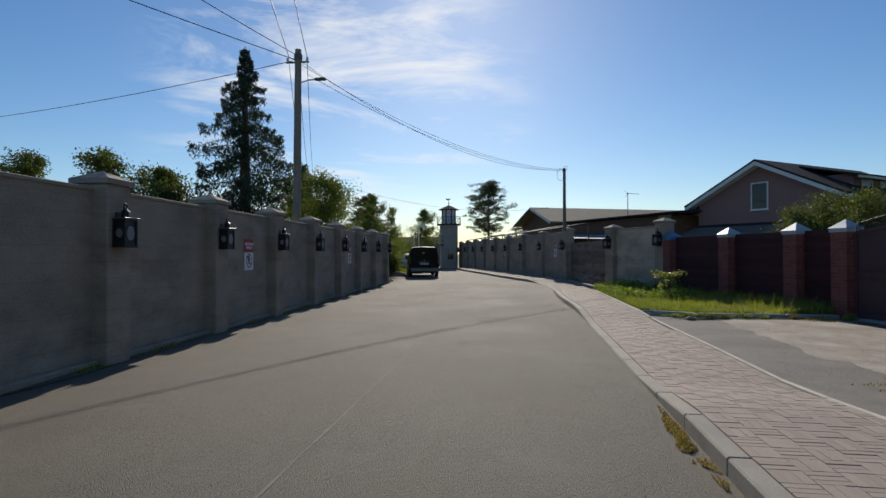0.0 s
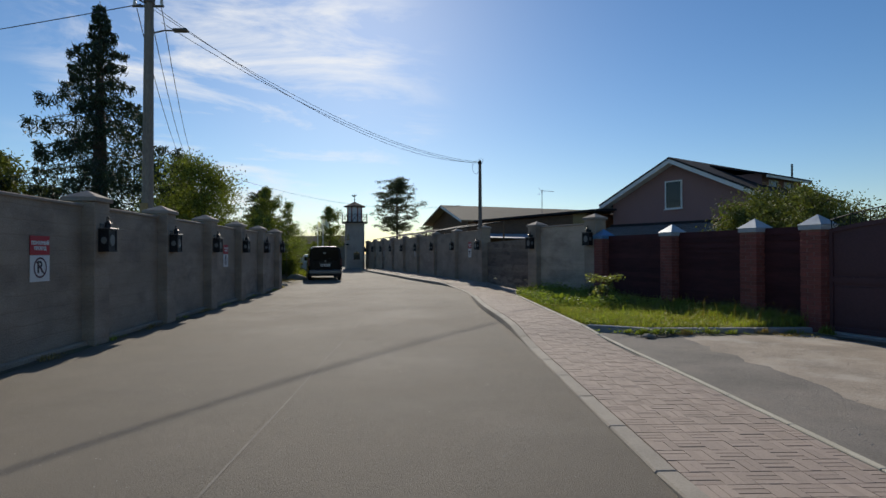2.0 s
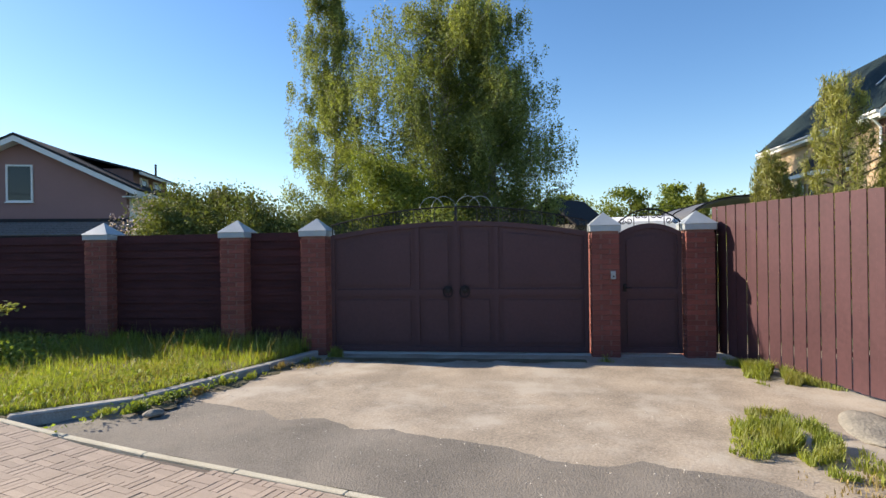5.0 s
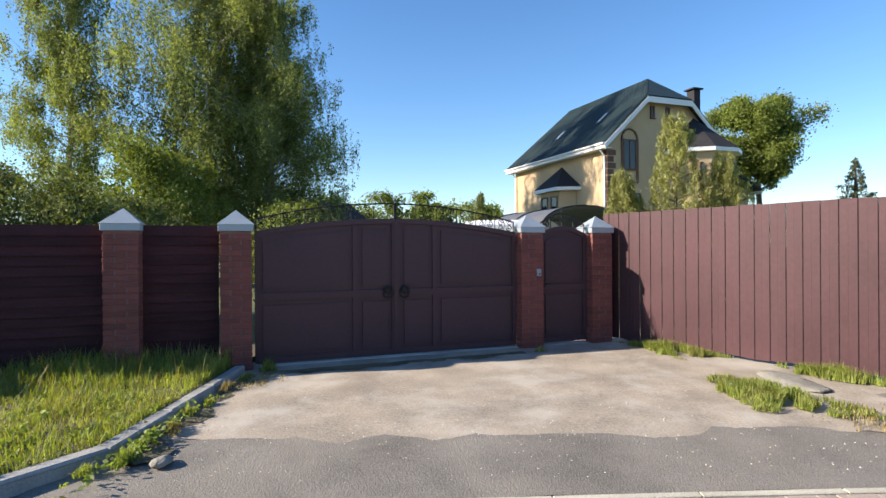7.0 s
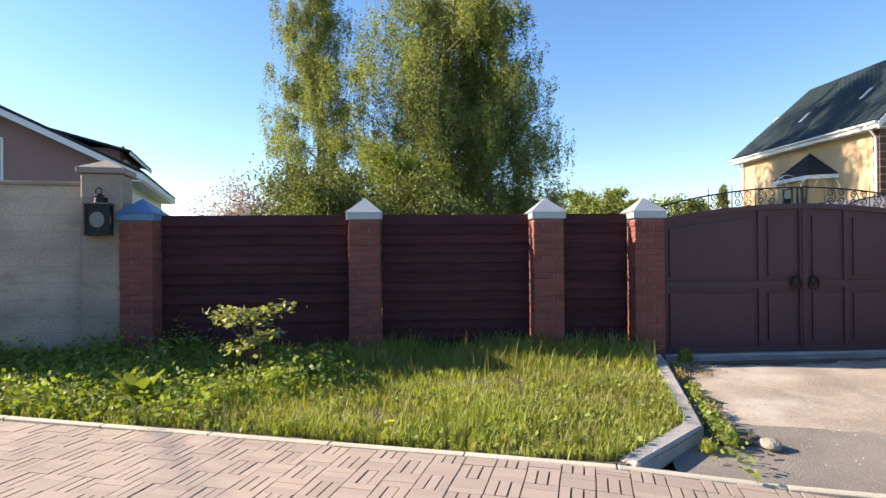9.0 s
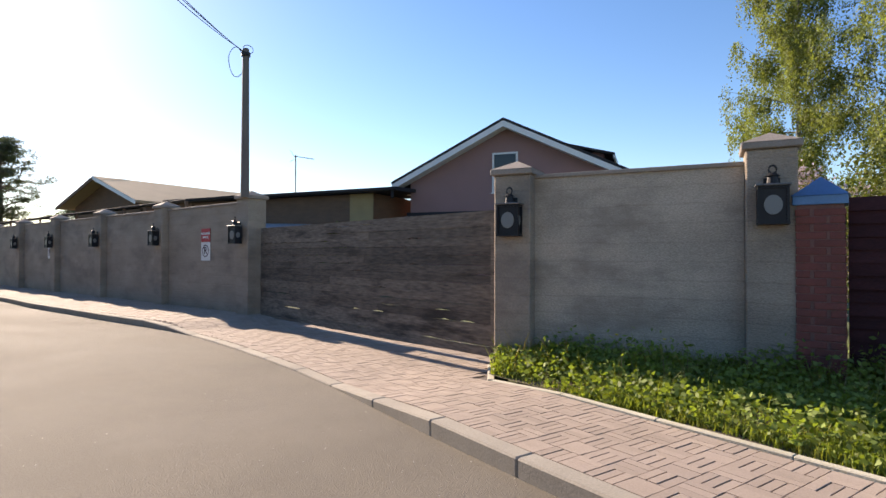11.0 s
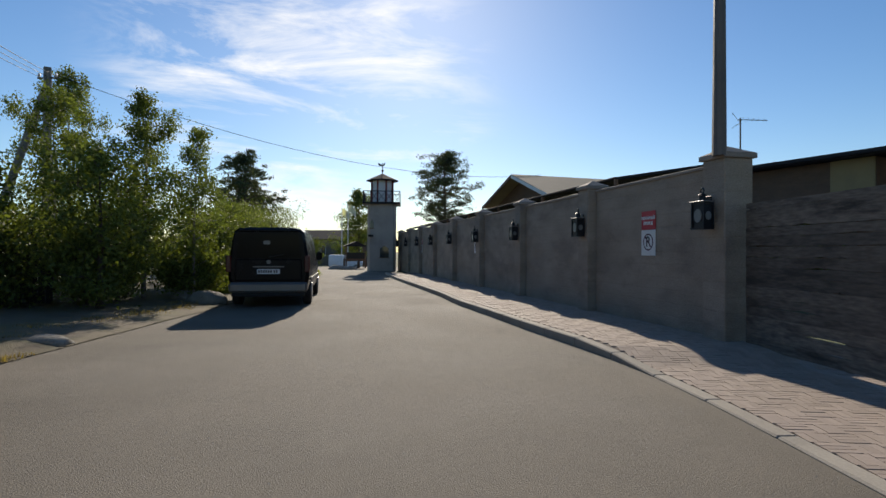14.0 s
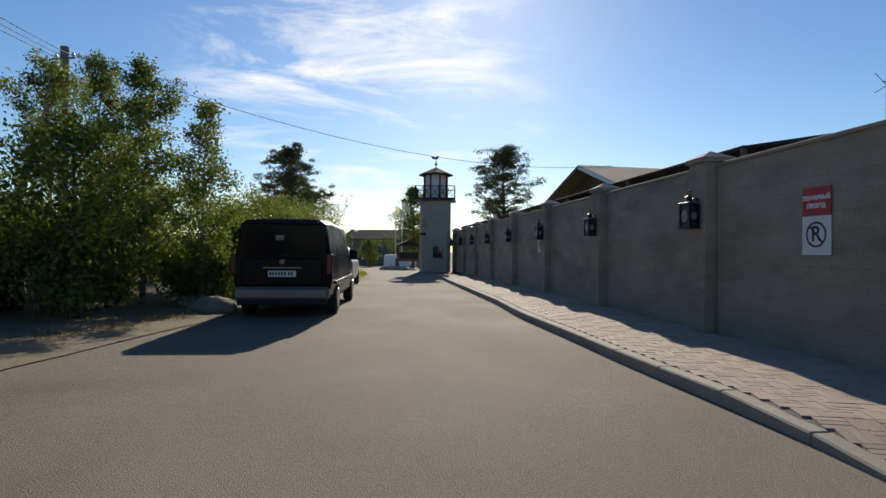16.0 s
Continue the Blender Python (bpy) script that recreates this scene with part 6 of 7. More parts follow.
def tree(name, x, y, z, h, label, seed, leaf, bark, trunk_r, crown, leaves, leaf_size, low=0.25, limbs=26, hang=0.0, spread=0.5, category="tree", stems=1, aspect=0.55, lean=(0, 0), group=""):
    """A broadleaf tree. crown(f) gives the reach of limbs at the fraction f of the height; hang: how far twigs droop, in metres."""
    rng = np.random.default_rng(seed)
    ob = thing(name, x, y, z, 0, label, category, group)
    bm = bmesh.new()
    centres = []
    for st in range(stems):
        off = Vector(rng.normal(size=3)) * (0.5 * spread if stems > 1 else 0)
        lx, ly = lean[0] + (rng.normal() * 0.06 * h if stems > 1 else 0), lean[1] + (rng.normal() * 0.06 * h if stems > 1 else 0)
        hh = h * (1 if st == 0 else rng.uniform(0.75, 0.97))
        pts = [Vector((off.x + lx * f * f + rng.normal() * 0.012 * h * f, off.y + ly * f * f + rng.normal() * 0.012 * h * f, hh * f)) for f in (0, 0.15, 0.3, 0.45, 0.6, 0.75, 0.9, 1.0)]
        tube(bm, pts, [trunk_r * (1.15 if i == 0 else max(1 - f * 0.95, 0.06)) for i, f in enumerate((0, 0.15, 0.3, 0.45, 0.6, 0.75, 0.9, 1.0))], 9)
        for k in range(limbs):
            f = low + (0.97 - low) * ((k + rng.uniform(0, 1)) / limbs)
            i = min(int(f * 7), 6)
            base = pts[i].lerp(pts[i + 1], f * 7 - i) if f < 1 else pts[-1]
            ang = k * 2.4 + rng.normal() * 0.4
            reach = crown(f) * rng.uniform(0.42, 1.2)
            up = reach * rng.uniform(0.25, 0.75)
            tip = base + Vector((math.cos(ang) * reach, math.sin(ang) * reach, up))
            spine = limb(bm, base, tip, trunk_r * 0.32 * (1.05 - f) + 0.008, 0.006, rng)
            n = max(int(leaves / (limbs * stems) * (0.4 + reach / max(crown(0.5), 0.1))), 8)
            m = max(n // (230 if hang else 40), 2)
            tt = rng.uniform(0.25, 1.05, m)
            for t in tt:
                s = min(int(t * 3), 2)
                q = np.array(spine[s].lerp(spine[s + 1], min(t * 3 - s, 1.1)))
                q = q + rng.normal(size=3) * spread * 0.55 * reach * 0.4
                nn = n // m
                c = q + rng.normal(size=(nn, 3)) * spread * (0.30 + 0.16 * reach) * np.array([1, 1, 0.75])
                if hang:
                    ns = max(nn // 26, 1)
                    strand = rng.integers(0, ns, nn)
                    root = q + rng.normal(size=(ns, 3)) * spread * (0.30 + 0.12 * reach)
                    down = rng.uniform(0, 1, nn)
                    c = root[strand] + rng.normal(size=(nn, 3)) * 0.09 * np.array([1, 1, 0.6])
                    c[:, 2] -= down * hang * rng.uniform(0.3, 1.15, ns)[strand]
                centres.append(c)
    part("trunk", bm, bark, ob, smooth=True)
    c = np.concatenate(centres)
    c = c[c[:, 2] > 0.15]
    leaf_mesh("crown", c, leaf_size, rng, material=leaf, parent=ob, droop=1.2 if hang else 0.2, aspect=aspect)
    return ob


def egg(r, low=0.2, wide=0.5):
    """The reach of a crown that is widest at the fraction wide of the height."""
    def f(v):
        if v < wide:
            return r * (0.55 + 0.45 * math.sin(max((v - low) / (wide - low), 0) * math.pi / 2))
        return r * max(math.cos((v - wide) / (1.04 - wide) * math.pi / 2), 0.05) ** 0.8
    return f


def spruce(x, y, h, r, label, seed, needle=None, count=1700):
    rng = np.random.default_rng(seed)
    ob = thing("spruce", x, y, 0, 0, label, "spruce")
    bm = tube(bmesh.new(), [(0, 0, 0), (0, 0, h * 0.5), (0, 0, h)], [r * 0.07, r * 0.045, 0.012], 8)
    cs = []
    n = int(h * 11)
    for k in range(n):
        f = 0.06 + 0.93 * k / n
        ang = k * 2.4 + rng.normal() * 0.3
        reach = r * (1 - f) ** 1.02 * rng.uniform(0.58, 1.25) + 0.05
        a = Vector((0, 0, h * f))
        d = Vector((math.cos(ang), math.sin(ang), 0))
        pts = [a, a + d * reach * 0.5 - Vector((0, 0, 0.10 * reach)), a + d * reach * 0.85 - Vector((0, 0, 0.22 * reach)), a + d * reach + Vector((0, 0, -0.16 * reach))]
        tube(bm, pts, [0.03 * (1.1 - f), 0.02, 0.012, 0.006], 4, closed=False)
        m = int(400 * (0.12 + reach / r) * count / 1700)
        t = rng.uniform(0.08, 1.0, m)
        i = np.minimum((t * 3).astype(int), 2)
        P = np.array([tuple(p) for p in pts])
        q = P[i] + (P[i + 1] - P[i]) * (t * 3 - i)[:, None]
        side = np.array([-d.y, d.x, 0])
        wid = (0.04 + 0.15 * reach * (1 - t * 0.85))[:, None]
        q = q + side * rng.normal(size=(m, 1)) * wid + rng.normal(size=(m, 3)) * 0.04
        q[:, 2] -= np.abs(rng.normal(size=m)) * min(0.05 + 0.09 * reach, 0.30)
        cs.append(q)
    part("trunk", bm, BARK, ob)
    leaf_mesh("crown", np.concatenate(cs), 0.23, rng, material=needle or NEEDLE, parent=ob, squash=(1, 1, 0.7), droop=1.1, aspect=0.22)
    return ob


def pine(x, y, h, r, label, seed, low=0.35, z=0.0, leaves=26000):
    rng = np.random.default_rng(seed)
    ob = thing("pine", x, y, z, 0, label, "pine")
    pts = [Vector((rng.normal() * 0.012 * h * f, rng.normal() * 0.012 * h * f, h * f)) for f in (0, 0.25, 0.5, 0.75, 0.95)]
    bm = tube(bmesh.new(), pts, [0.035 * h * k for k in (0.5, 0.42, 0.3, 0.18, 0.05)], 9)
    cs = []
    n = 46
    for k in range(n):
        f = low + (0.93 - low) * k / n
        i = min(int(f / 0.25), 3)
        a = pts[i].lerp(pts[min(i + 1, 4)], f / 0.25 - i) if i < 4 else pts[-1]
        ang = k * 2.4 + rng.normal() * 0.5
        reach = r * (0.45 + 0.55 * math.sin(min((f - low) / (0.62 - low), 1) * math.pi / 2)) * (1 - max(f - 0.58, 0) / 0.40) * rng.uniform(0.55, 1.12)
        b = a + Vector((math.cos(ang) * reach, math.sin(ang) * reach, reach * rng.uniform(0.10, 0.42)))
        spine = limb(bm, a, b, 0.009 * h * (1.15 - f), 0.02, rng, 0.14)
        for t in np.linspace(0.3, 1.0, 8):
            s = min(int(t * 3), 2)
            q = np.array(spine[s].lerp(spine[s + 1], t * 3 - s)) + rng.normal(size=3) * 0.065 * r
            m = leaves // (n * 8)
            cs.append(q + rng.normal(size=(m, 3)) * np.array([0.052, 0.052, 0.022]) * r)
    part("trunk", bm, BARK, ob, smooth=True)
    leaf_mesh("crown", np.concatenate(cs), 0.036 * r + 0.1, rng, material=NEEDLE_PINE, parent=ob, aspect=0.22)
    return ob


def shrub(name, x, y, z, h, r, label, seed, leaf, leaves, size, category="shrub", group=""):
    return tree(name, x, y, z, h * 0.86, label, seed, leaf, BARK, 0.05, egg(r, 0.02, 0.42), leaves, size, low=0.06, limbs=26, spread=0.42, category=category, stems=3, group=group)


# birches behind the brown fence
tree("birch", 30.9, 30.5, 0, 19.5, "tall slender birch with hanging green foliage", 3, LEAF_BIRCH, BARK_BIRCH, 0.20, egg(3.7, 0.12, 0.36), 85000, 0.125, low=0.16, limbs=40, hang=1.6, spread=0.40)
tree("birch", 32.6, 23.9, 0, 22, "broad old weeping birch with dense hanging foliage", 8, LEAF_BIRCH, BARK_BIRCH, 0.30, egg(5.9, 0.08, 0.42), 190000, 0.13, low=0.10, limbs=52, hang=2.0, spread=0.42, stems=2)
tree("birch", 33.6, 20.3, 0, 16.5, "dense weeping birch with several pale stems", 14, LEAF_BIRCH, BARK_BIRCH, 0.24, egg(4.5, 0.06, 0.32), 135000, 0.13, low=0.08, limbs=44, hang=2.0, spread=0.42, stems=2)
shrub("bush", 26.5, 23.4, 0, 7.2, 2.7, "bright green bushy maple under the birches", 18, LEAF_MAPLE, 26000, 0.16)
shrub("bush", 27.5, 27.5, 0, 4.6, 2.4, "green bush under the birches", 19, LEAF_SHRUB, 12000, 0.17)
# shrubs close behind the fence
for i, (x, y, h, r) in enumerate(((9.3, 18.9, 3.3, 1.0), (10.3, 17.3, 3.3, 1.15), (12.6, 13.9, 3.0, 1.0), (11.2, 20.2, 3.9, 1.4), (13.6, 18.3, 3.3, 1.3))):
    shrub("lilac_bush", x, y, 0, h, r, "dense green garden bush behind the fence", 30 + i, LEAF_SHRUB if i == 2 else LEAF_DARK, 30000, 0.075, group="garden bushes")
shrub("lilac_bush", 11.6, 22.6, 0, 3.6, 1.2, "lilac bush in pale mauve bloom behind the fence", 41, LEAF_LILAC, 11000, 0.075)
shrub("viburnum_bush", 8.6, 38.8, 0, 3.0, 1.0, "white flowering bush by the shed", 42, LEAF_SHRUB, 4000, 0.10)
for i, (x, y, h, r) in enumerate(((58, 21, 6.5, 3.2), (61, 15, 7.5, 3.4), (60, 9, 6.2, 3.0), (64, 26, 6.0, 3.0), (57, 4.5, 5.6, 2.6), (66, 11, 8.0, 3.0), (62, 34, 6.0, 3.4), (60, 42, 6.0, 3.4), (74, -42, 6.5, 3.6), (52, 40, 5.2, 3))):
    tree("roadside_tree", x, y, 0, h, "small leafy tree far beyond the gate", 50 + i, LEAF_MAPLE, BARK, 0.12, egg(r, 0.1, 0.45), 6000, 0.30, low=0.12, limbs=18, spread=0.6, group="far trees")
tree("maple", 45.2, -17.1, 0, 13.4, "round-headed maple beyond the yellow house", 61, LEAF_MAPLE, BARK, 0.36, egg(4.2, 0.35, 0.62), 62000, 0.21, low=0.43, limbs=44, spread=0.38)
spruce(34.2, -16.6, 7.4, 3.6, "small spruce beyond the red fence", 63, NEEDLE_PINE, 900)
spruce(28.0, 8.0, 4.6, 1.3, "young conifer beyond the gate", 64, NEEDLE_YOUNG, 1000)
# young pine close behind the side fence
for i, (x, y, h, r) in enumerate(((10.5, 5.85, 4.15, 1.15), (10.3, 5.0, 3.35, 0.95), (11.0, 6.75, 3.1, 0.95))):
    rng = np.random.default_rng(70 + i)
    ob = thing("young_pine", x, y, 0, 0, "young yellow-green pine with upright shoots behind the red fence", "pine", "young pines")
    bm = tube(bmesh.new(), [(0, 0, 0), (0.03, 0, h * 0.5), (0, 0, h)], [0.06, 0.04, 0.012], 7)
    cs = []
    for k in range(70):
        f = 0.15 + 0.82 * k / 70
        a = Vector((0, 0, h * f))
        ang = k * 2.4 + rng.normal() * 0.4
        reach = r * (1.05 - f) * rng.uniform(0.6, 1.25) + 0.05
        b = a + Vector((math.cos(ang) * reach, math.sin(ang) * reach, reach * 0.45))
        tip = b + Vector((0, 0, rng.uniform(0.15, 0.38)))
        tube(bm, [a, b, tip], [0.015, 0.009, 0.004], 4, closed=False)
        m = 280
        t = rng.uniform(0.3, 2.0, (m, 1))
        A, B, T = (np.array(tuple(p)) for p in (a, b, tip))
        q = np.where(t < 1, A + (B - A) * t, B + (T - B) * (t - 1))
        cs.append(q + rng.normal(size=(m, 3)) * np.where(t < 1, 0.07, 0.034))
    part("trunk", bm, BARK, ob)
    leaf_mesh("crown", np.concatenate(cs), 0.10, rng, material=NEEDLE_YOUNG, parent=ob, squash=(0.7, 0.7, 1.0), droop=-0.8, aspect=0.12)

# left of the road
spruce(-13.7, 26.6, 12.1, 5.7, "tall dark spruce behind the concrete wall", 80, None, 2500)
tree("cherry_tree", -8.9, 25.2, 0, 4.9, "leafy green garden tree behind the wall", 81, LEAF_SHRUB, BARK, 0.12, egg(1.75, 0.1, 0.5), 17000, 0.10, low=0.12, limbs=24, spread=0.55)
tree("cherry_tree", -8.9, 33.0, 0, 3.4, "low green bush past the end of the wall", 82, LEAF_SHRUB, BARK, 0.08, egg(1.2, 0.05, 0.5), 6000, 0.10, low=0.08, limbs=18, spread=0.55)
for i, (x, y, h, r) in enumerate(((-20.5, 25.5, 6.3, 1.7), (-17.8, 26.2, 5.6, 1.6), (-26.5, 27, 6.8, 1.7), (-12.9, 32.5, 4.9, 1.7))):
    tree("garden_tree", x, y, 0, h, "dark leafy tree behind the wall", 84 + i, LEAF_DARK, BARK, 0.12, egg(r, 0.12, 0.55), 12000, 0.15, low=0.15, limbs=24, spread=0.5, group="trees behind the wall")
tree("birch", -9.4, 35.3, 0.1, 5.2, "young birch with bright leaves at the parking verge", 90, LEAF_VERGE, BARK_BIRCH, 0.06, egg(1.05, 0.12, 0.30), 15000, 0.070, low=0.14, limbs=34, spread=0.30, group="young birches")
tree("birch", -8.4, 35.9, 0.1, 4.4, "young birch with bright leaves at the parking verge", 91, LEAF_VERGE, BARK_BIRCH, 0.05, egg(0.85, 0.12, 0.30), 9000, 0.070, low=0.16, limbs=28, spread=0.30, group="young birches")
tree("birch", -12.1, 35.7, 0.1, 5.4, "young birch beside the dark fence", 92, LEAF_VERGE, BARK_BIRCH, 0.07, egg(1.15, 0.12, 0.4), 15000, 0.07, low=0.12, limbs=34, spread=0.32, group="young birches")
tree("birch", -17.8, 43.4, 0.1, 8.7, "birch behind the braced utility pole", 93, LEAF_VERGE, BARK_BIRCH, 0.10, egg(1.6, 0.12, 0.45), 20000, 0.10, low=0.12, limbs=32, hang=0.6, spread=0.42, group="young birches")
for i, (x, y, h, r) in enumerate(((-9.6, 33.9, 1.9, 1.0), (-11.2, 32.4, 2.3, 1.2), (-9.0, 36.3, 1.5, 0.8), (-11.2, 36.4, 2.6, 1.2), (-12.3, 33.8, 2.8, 1.5), (-9.9, 39.0, 2.9, 1.4), (-10.6, 42.2, 3.4, 1.7), (-11.6, 46.0, 3.8, 2.0), (-12.8, 50.5, 3.8, 2.2), (-14.5, 33.0, 2.4, 1.4), (-17.2, 36.6, 4.0, 1.9), (-13.2, 40.5, 4.0, 1.7), (-19.0, 33.5, 4.6, 2.0))):
    shrub("verge_bush", x, y, 0.05, h, r, "dense green bush on the shady verge", 100 + i, LEAF_VERGE, 14000, 0.085, group="verge bushes")
pine(-15.6, 55.5, 8.2, 2.6, "dark pine behind the roadside bushes", 112, 0.3, 0, 17000)
pine(-17.6, 60.0, 7.0, 2.4, "dark pine behind the roadside bushes", 113, 0.3, 0, 15000)
pine(-4.9, 81.7, 13.6, 5.0, "large open-crowned pine beyond the tower", 118, 0.36, far_z(81), 21000)
pine(0.5, 84.0, 7.5, 3.0, "lower pine beyond the tower", 116, 0.3, far_z(84), 9000)
tree("willow", -14.6, 83.0, far_z(83), 8.6, "leafy green tree behind the tower", 117, LEAF_SHRUB, BARK, 0.15, egg(2.4, 0.15, 0.5), 9000, 0.22, low=0.15, limbs=24, spread=0.55)
for i, (x, y, h, r) in enumerate(((-23, 112, 4.6, 2.6), (-30, 116, 4.2, 2.6), (-37, 118, 4.4, 3), (-27, 90, 3.0, 2.2))):
    tree("far_bush", x, y, far_z(y), h, "rounded green bush before the far houses", 120 + i, LEAF_SHRUB, BARK, 0.1, egg(r, 0.05, 0.45), 3000, 0.28, low=0.06, limbs=16, spread=0.6, group="far bushes")

# ---- the shrub and weeds before the fence ----
rng = np.random.default_rng(200)
elder = thing("elder_bush", 4.66, 17.72, 0.12, 0, "small pale-leaved elder sapling in the grass", "shrub")
bm, cs = bmesh.new(), []
for k in range(13):
    a = k * 2.4
    reach = rng.uniform(0.06, 0.38)
    top = rng.uniform(0.36, 0.86)
    tube(bm, [(0, 0, 0), (math.cos(a) * reach * 0.4, math.sin(a) * reach * 0.4, top * 0.6), (math.cos(a) * reach, math.sin(a) * reach, top)], [0.011, 0.008, 0.004], 5, closed=False)
    cs.append(np.array([math.cos(a) * reach, math.sin(a) * reach, top]) + rng.normal(size=(42, 3)) * np.array([0.085, 0.085, 0.035]))
part("stems", bm, BARK, elder)
leaf_mesh("leaves", np.concatenate(cs), 0.085, rng, material=mat("elder_leaf", (0.22, 0.24, 0.10), 0.5, vary=0.2, bump=0, per_piece=0.3, island=True, through_light=0.35), parent=elder, squash=(1, 1, 0.35), aspect=0.5)
for i, (x, y, h, r, n) in enumerate(((4.55, 17.1, 0.30, 0.50, 1500), (5.35, 19.25, 0.38, 0.45, 1500), (4.9, 19.9, 0.36, 0.4, 1300), (4.3, 21.0, 0.34, 0.5, 1500), (3.9, 21.7, 0.32, 0.4, 1300), (4.2, 18.6, 0.28, 0.45, 1200))):
    ob = thing("nettle_clump", x, y, 0.1, 0, "low leafy clump of green weeds by the wall", "weeds", "weed clumps")
    c = rng.normal(size=(n, 3)) * np.array([r * 0.5, r * 0.5, h * 0.35]) + np.array([0, 0, h * 0.45])
    c[:, 2] = np.abs(c[:, 2])
    leaf_mesh("leaves", c, 0.062, rng, material=LEAF_WEED, parent=ob, squash=(1, 1, 0.5))
burdock = thing("burdock", 3.55, 18.15, 0.12, 30, "broad-leaved burdock standing in the grass", "weed")
for k in range(7):
    b = bmesh.new()
    a = k * 0.9
    L = 0.30 + 0.05 * (k % 3)
    rows = []
    for i in range(6):
        f = i / 5
        w = 0.085 * math.sin(math.pi * min(f * 0.92 + 0.06, 1))
        p = Vector((math.cos(a) * L * f * 0.55, math.sin(a) * L * f * 0.55, L * f * (1.15 - 0.35 * f)))
        s = Vector((-math.sin(a), math.cos(a), 0))
        rows.append((b.verts.new(p + s * w + Vector((0, 0, 0.02))), b.verts.new(p), b.verts.new(p - s * w + Vector((0, 0, 0.02)))))
    for r0, r1 in zip(rows, rows[1:]):
        b.faces.new((r0[0], r0[1], r1[1], r1[0]))
        b.faces.new((r0[1], r0[2], r1[2], r1[1]))
    part("leaf", b, LEAF_WEED, burdock, smooth=True)
dand = mat("dandelion_yellow", (0.75, 0.55, 0.02), 0.6, vary=0.1, bump=0)
for i, (x, y, h) in enumerate(((4.35, 21.45, 0.42), (4.2, 21.7, 0.40), (3.25, 15.6, 0.14), (4.6, 21.0, 0.40))):
    fl = thing("dandelion", x, y, 0.1, 0, "yellow dandelion flower on a thin stalk", "flower", "dandelions")
    part("stalk", tube(bmesh.new(), [(0, 0, 0), (0.01, 0, h)], 0.003, 4), GRASS, fl)
    part("bloom", tube(bmesh.new(), [(0.01, 0, h - 0.005), (0.01, 0, h + 0.01)], [0.012, 0.024], 10), dand, fl)


# ---- grass ----
def grass(name, places, heights, material, label, seed, width=0.007):
    """Bent blades of grass at the places, each a strip of two faces."""
    rng = np.random.default_rng(seed)
    n = len(places)
    a = rng.uniform(0, math.tau, n)
    d = np.stack([np.cos(a), np.sin(a), np.zeros(n)], 1)
    s = np.stack([-np.sin(a), np.cos(a), np.zeros(n)], 1) * (width * rng.uniform(0.7, 1.4, n))[:, None]
    h = np.asarray(heights)[:, None]
    bend = rng.uniform(0.05, 0.7, (n, 1)) * h
    up = np.array([0, 0, 1.0])
    p = np.asarray(places)
    v = np.stack([p - s, p + s, p + d * bend * 0.3 + up * h * 0.55 + s * 0.8, p + d * bend * 0.3 + up * h * 0.55 - s * 0.8, p + d * bend + up * h * 0.95], 1).reshape(-1, 3)
    i = np.arange(n) * 5
    f = [(j, j + 1, j + 2, j + 3) for j in i.tolist()] + [(j + 3, j + 2, j + 4) for j in i.tolist()]
    me = bpy.data.meshes.new(name)
    me.from_pydata(v.tolist(), [], f)
    me.materials.append(material)
    ob = new(name, me)
    return tagged(ob, label, "grass", kind="stuff")


rng = np.random.default_rng(300)
N = 190000
gy = rng.uniform(13.42, 22.7, N)
x_lo = np.where(gy < 22.1, np.interp(gy, [p[1] for p in PAVE_EDGE], [p[0] for p in PAVE_EDGE]) + 0.02, 3.0 + (gy - 22.1) * 1.1)
x_hi = np.interp(gy, [13.42, 20.1, 22.8], [7.2, 5.3, 3.95])
gx = x_lo + (x_hi - x_lo) * rng.uniform(0, 1, N)
diag = 13.86 - (gx - 3.12) * 0.60
keep = (gx > 4.05) | (gy > diag + 0.16)
patch = np.array([noise.noise((x * 1.1, y * 1.1, 8)) for x, y in zip(gx, gy)])
keep &= rng.uniform(0, 1, N) < 0.62 + 0.5 * patch
near_fence = np.clip(1 - (x_hi - gx) / 1.5, 0, 1)
gh = (0.03 + 0.11 * rng.uniform(0, 1, N) ** 2.2 + 0.06 * patch + 0.03 * np.array([noise.noise((x * 4, y * 4, 3)) for x, y in zip(gx, gy)]) + 0.26 * near_fence ** 1.4 * rng.uniform(0.3, 1.3, N))
gz = np.array([lawn_z(x, y) for x, y in zip(gx, gy)]) - 0.01
tall = rng.uniform(0, 1, N) < 0.004
gh = np.where(tall, gh + 0.22, gh)
sel = keep & (gh > 0.02)
grass("lawn_grass", np.stack([gx, gy, gz], 1)[sel], gh[sel], GRASS, "rough uncut green grass before the fence", 301, 0.0042)
sel2 = keep & (rng.uniform(0, 1, N) < 0.24) & (patch < 0.25) & (gy < 18.5) & (near_fence < 0.6)
grass("dry_grass", np.stack([gx, gy, gz], 1)[sel2], gh[sel2] * 0.8, DRY, "dry straw-coloured blades in the lawn", 302, 0.005)

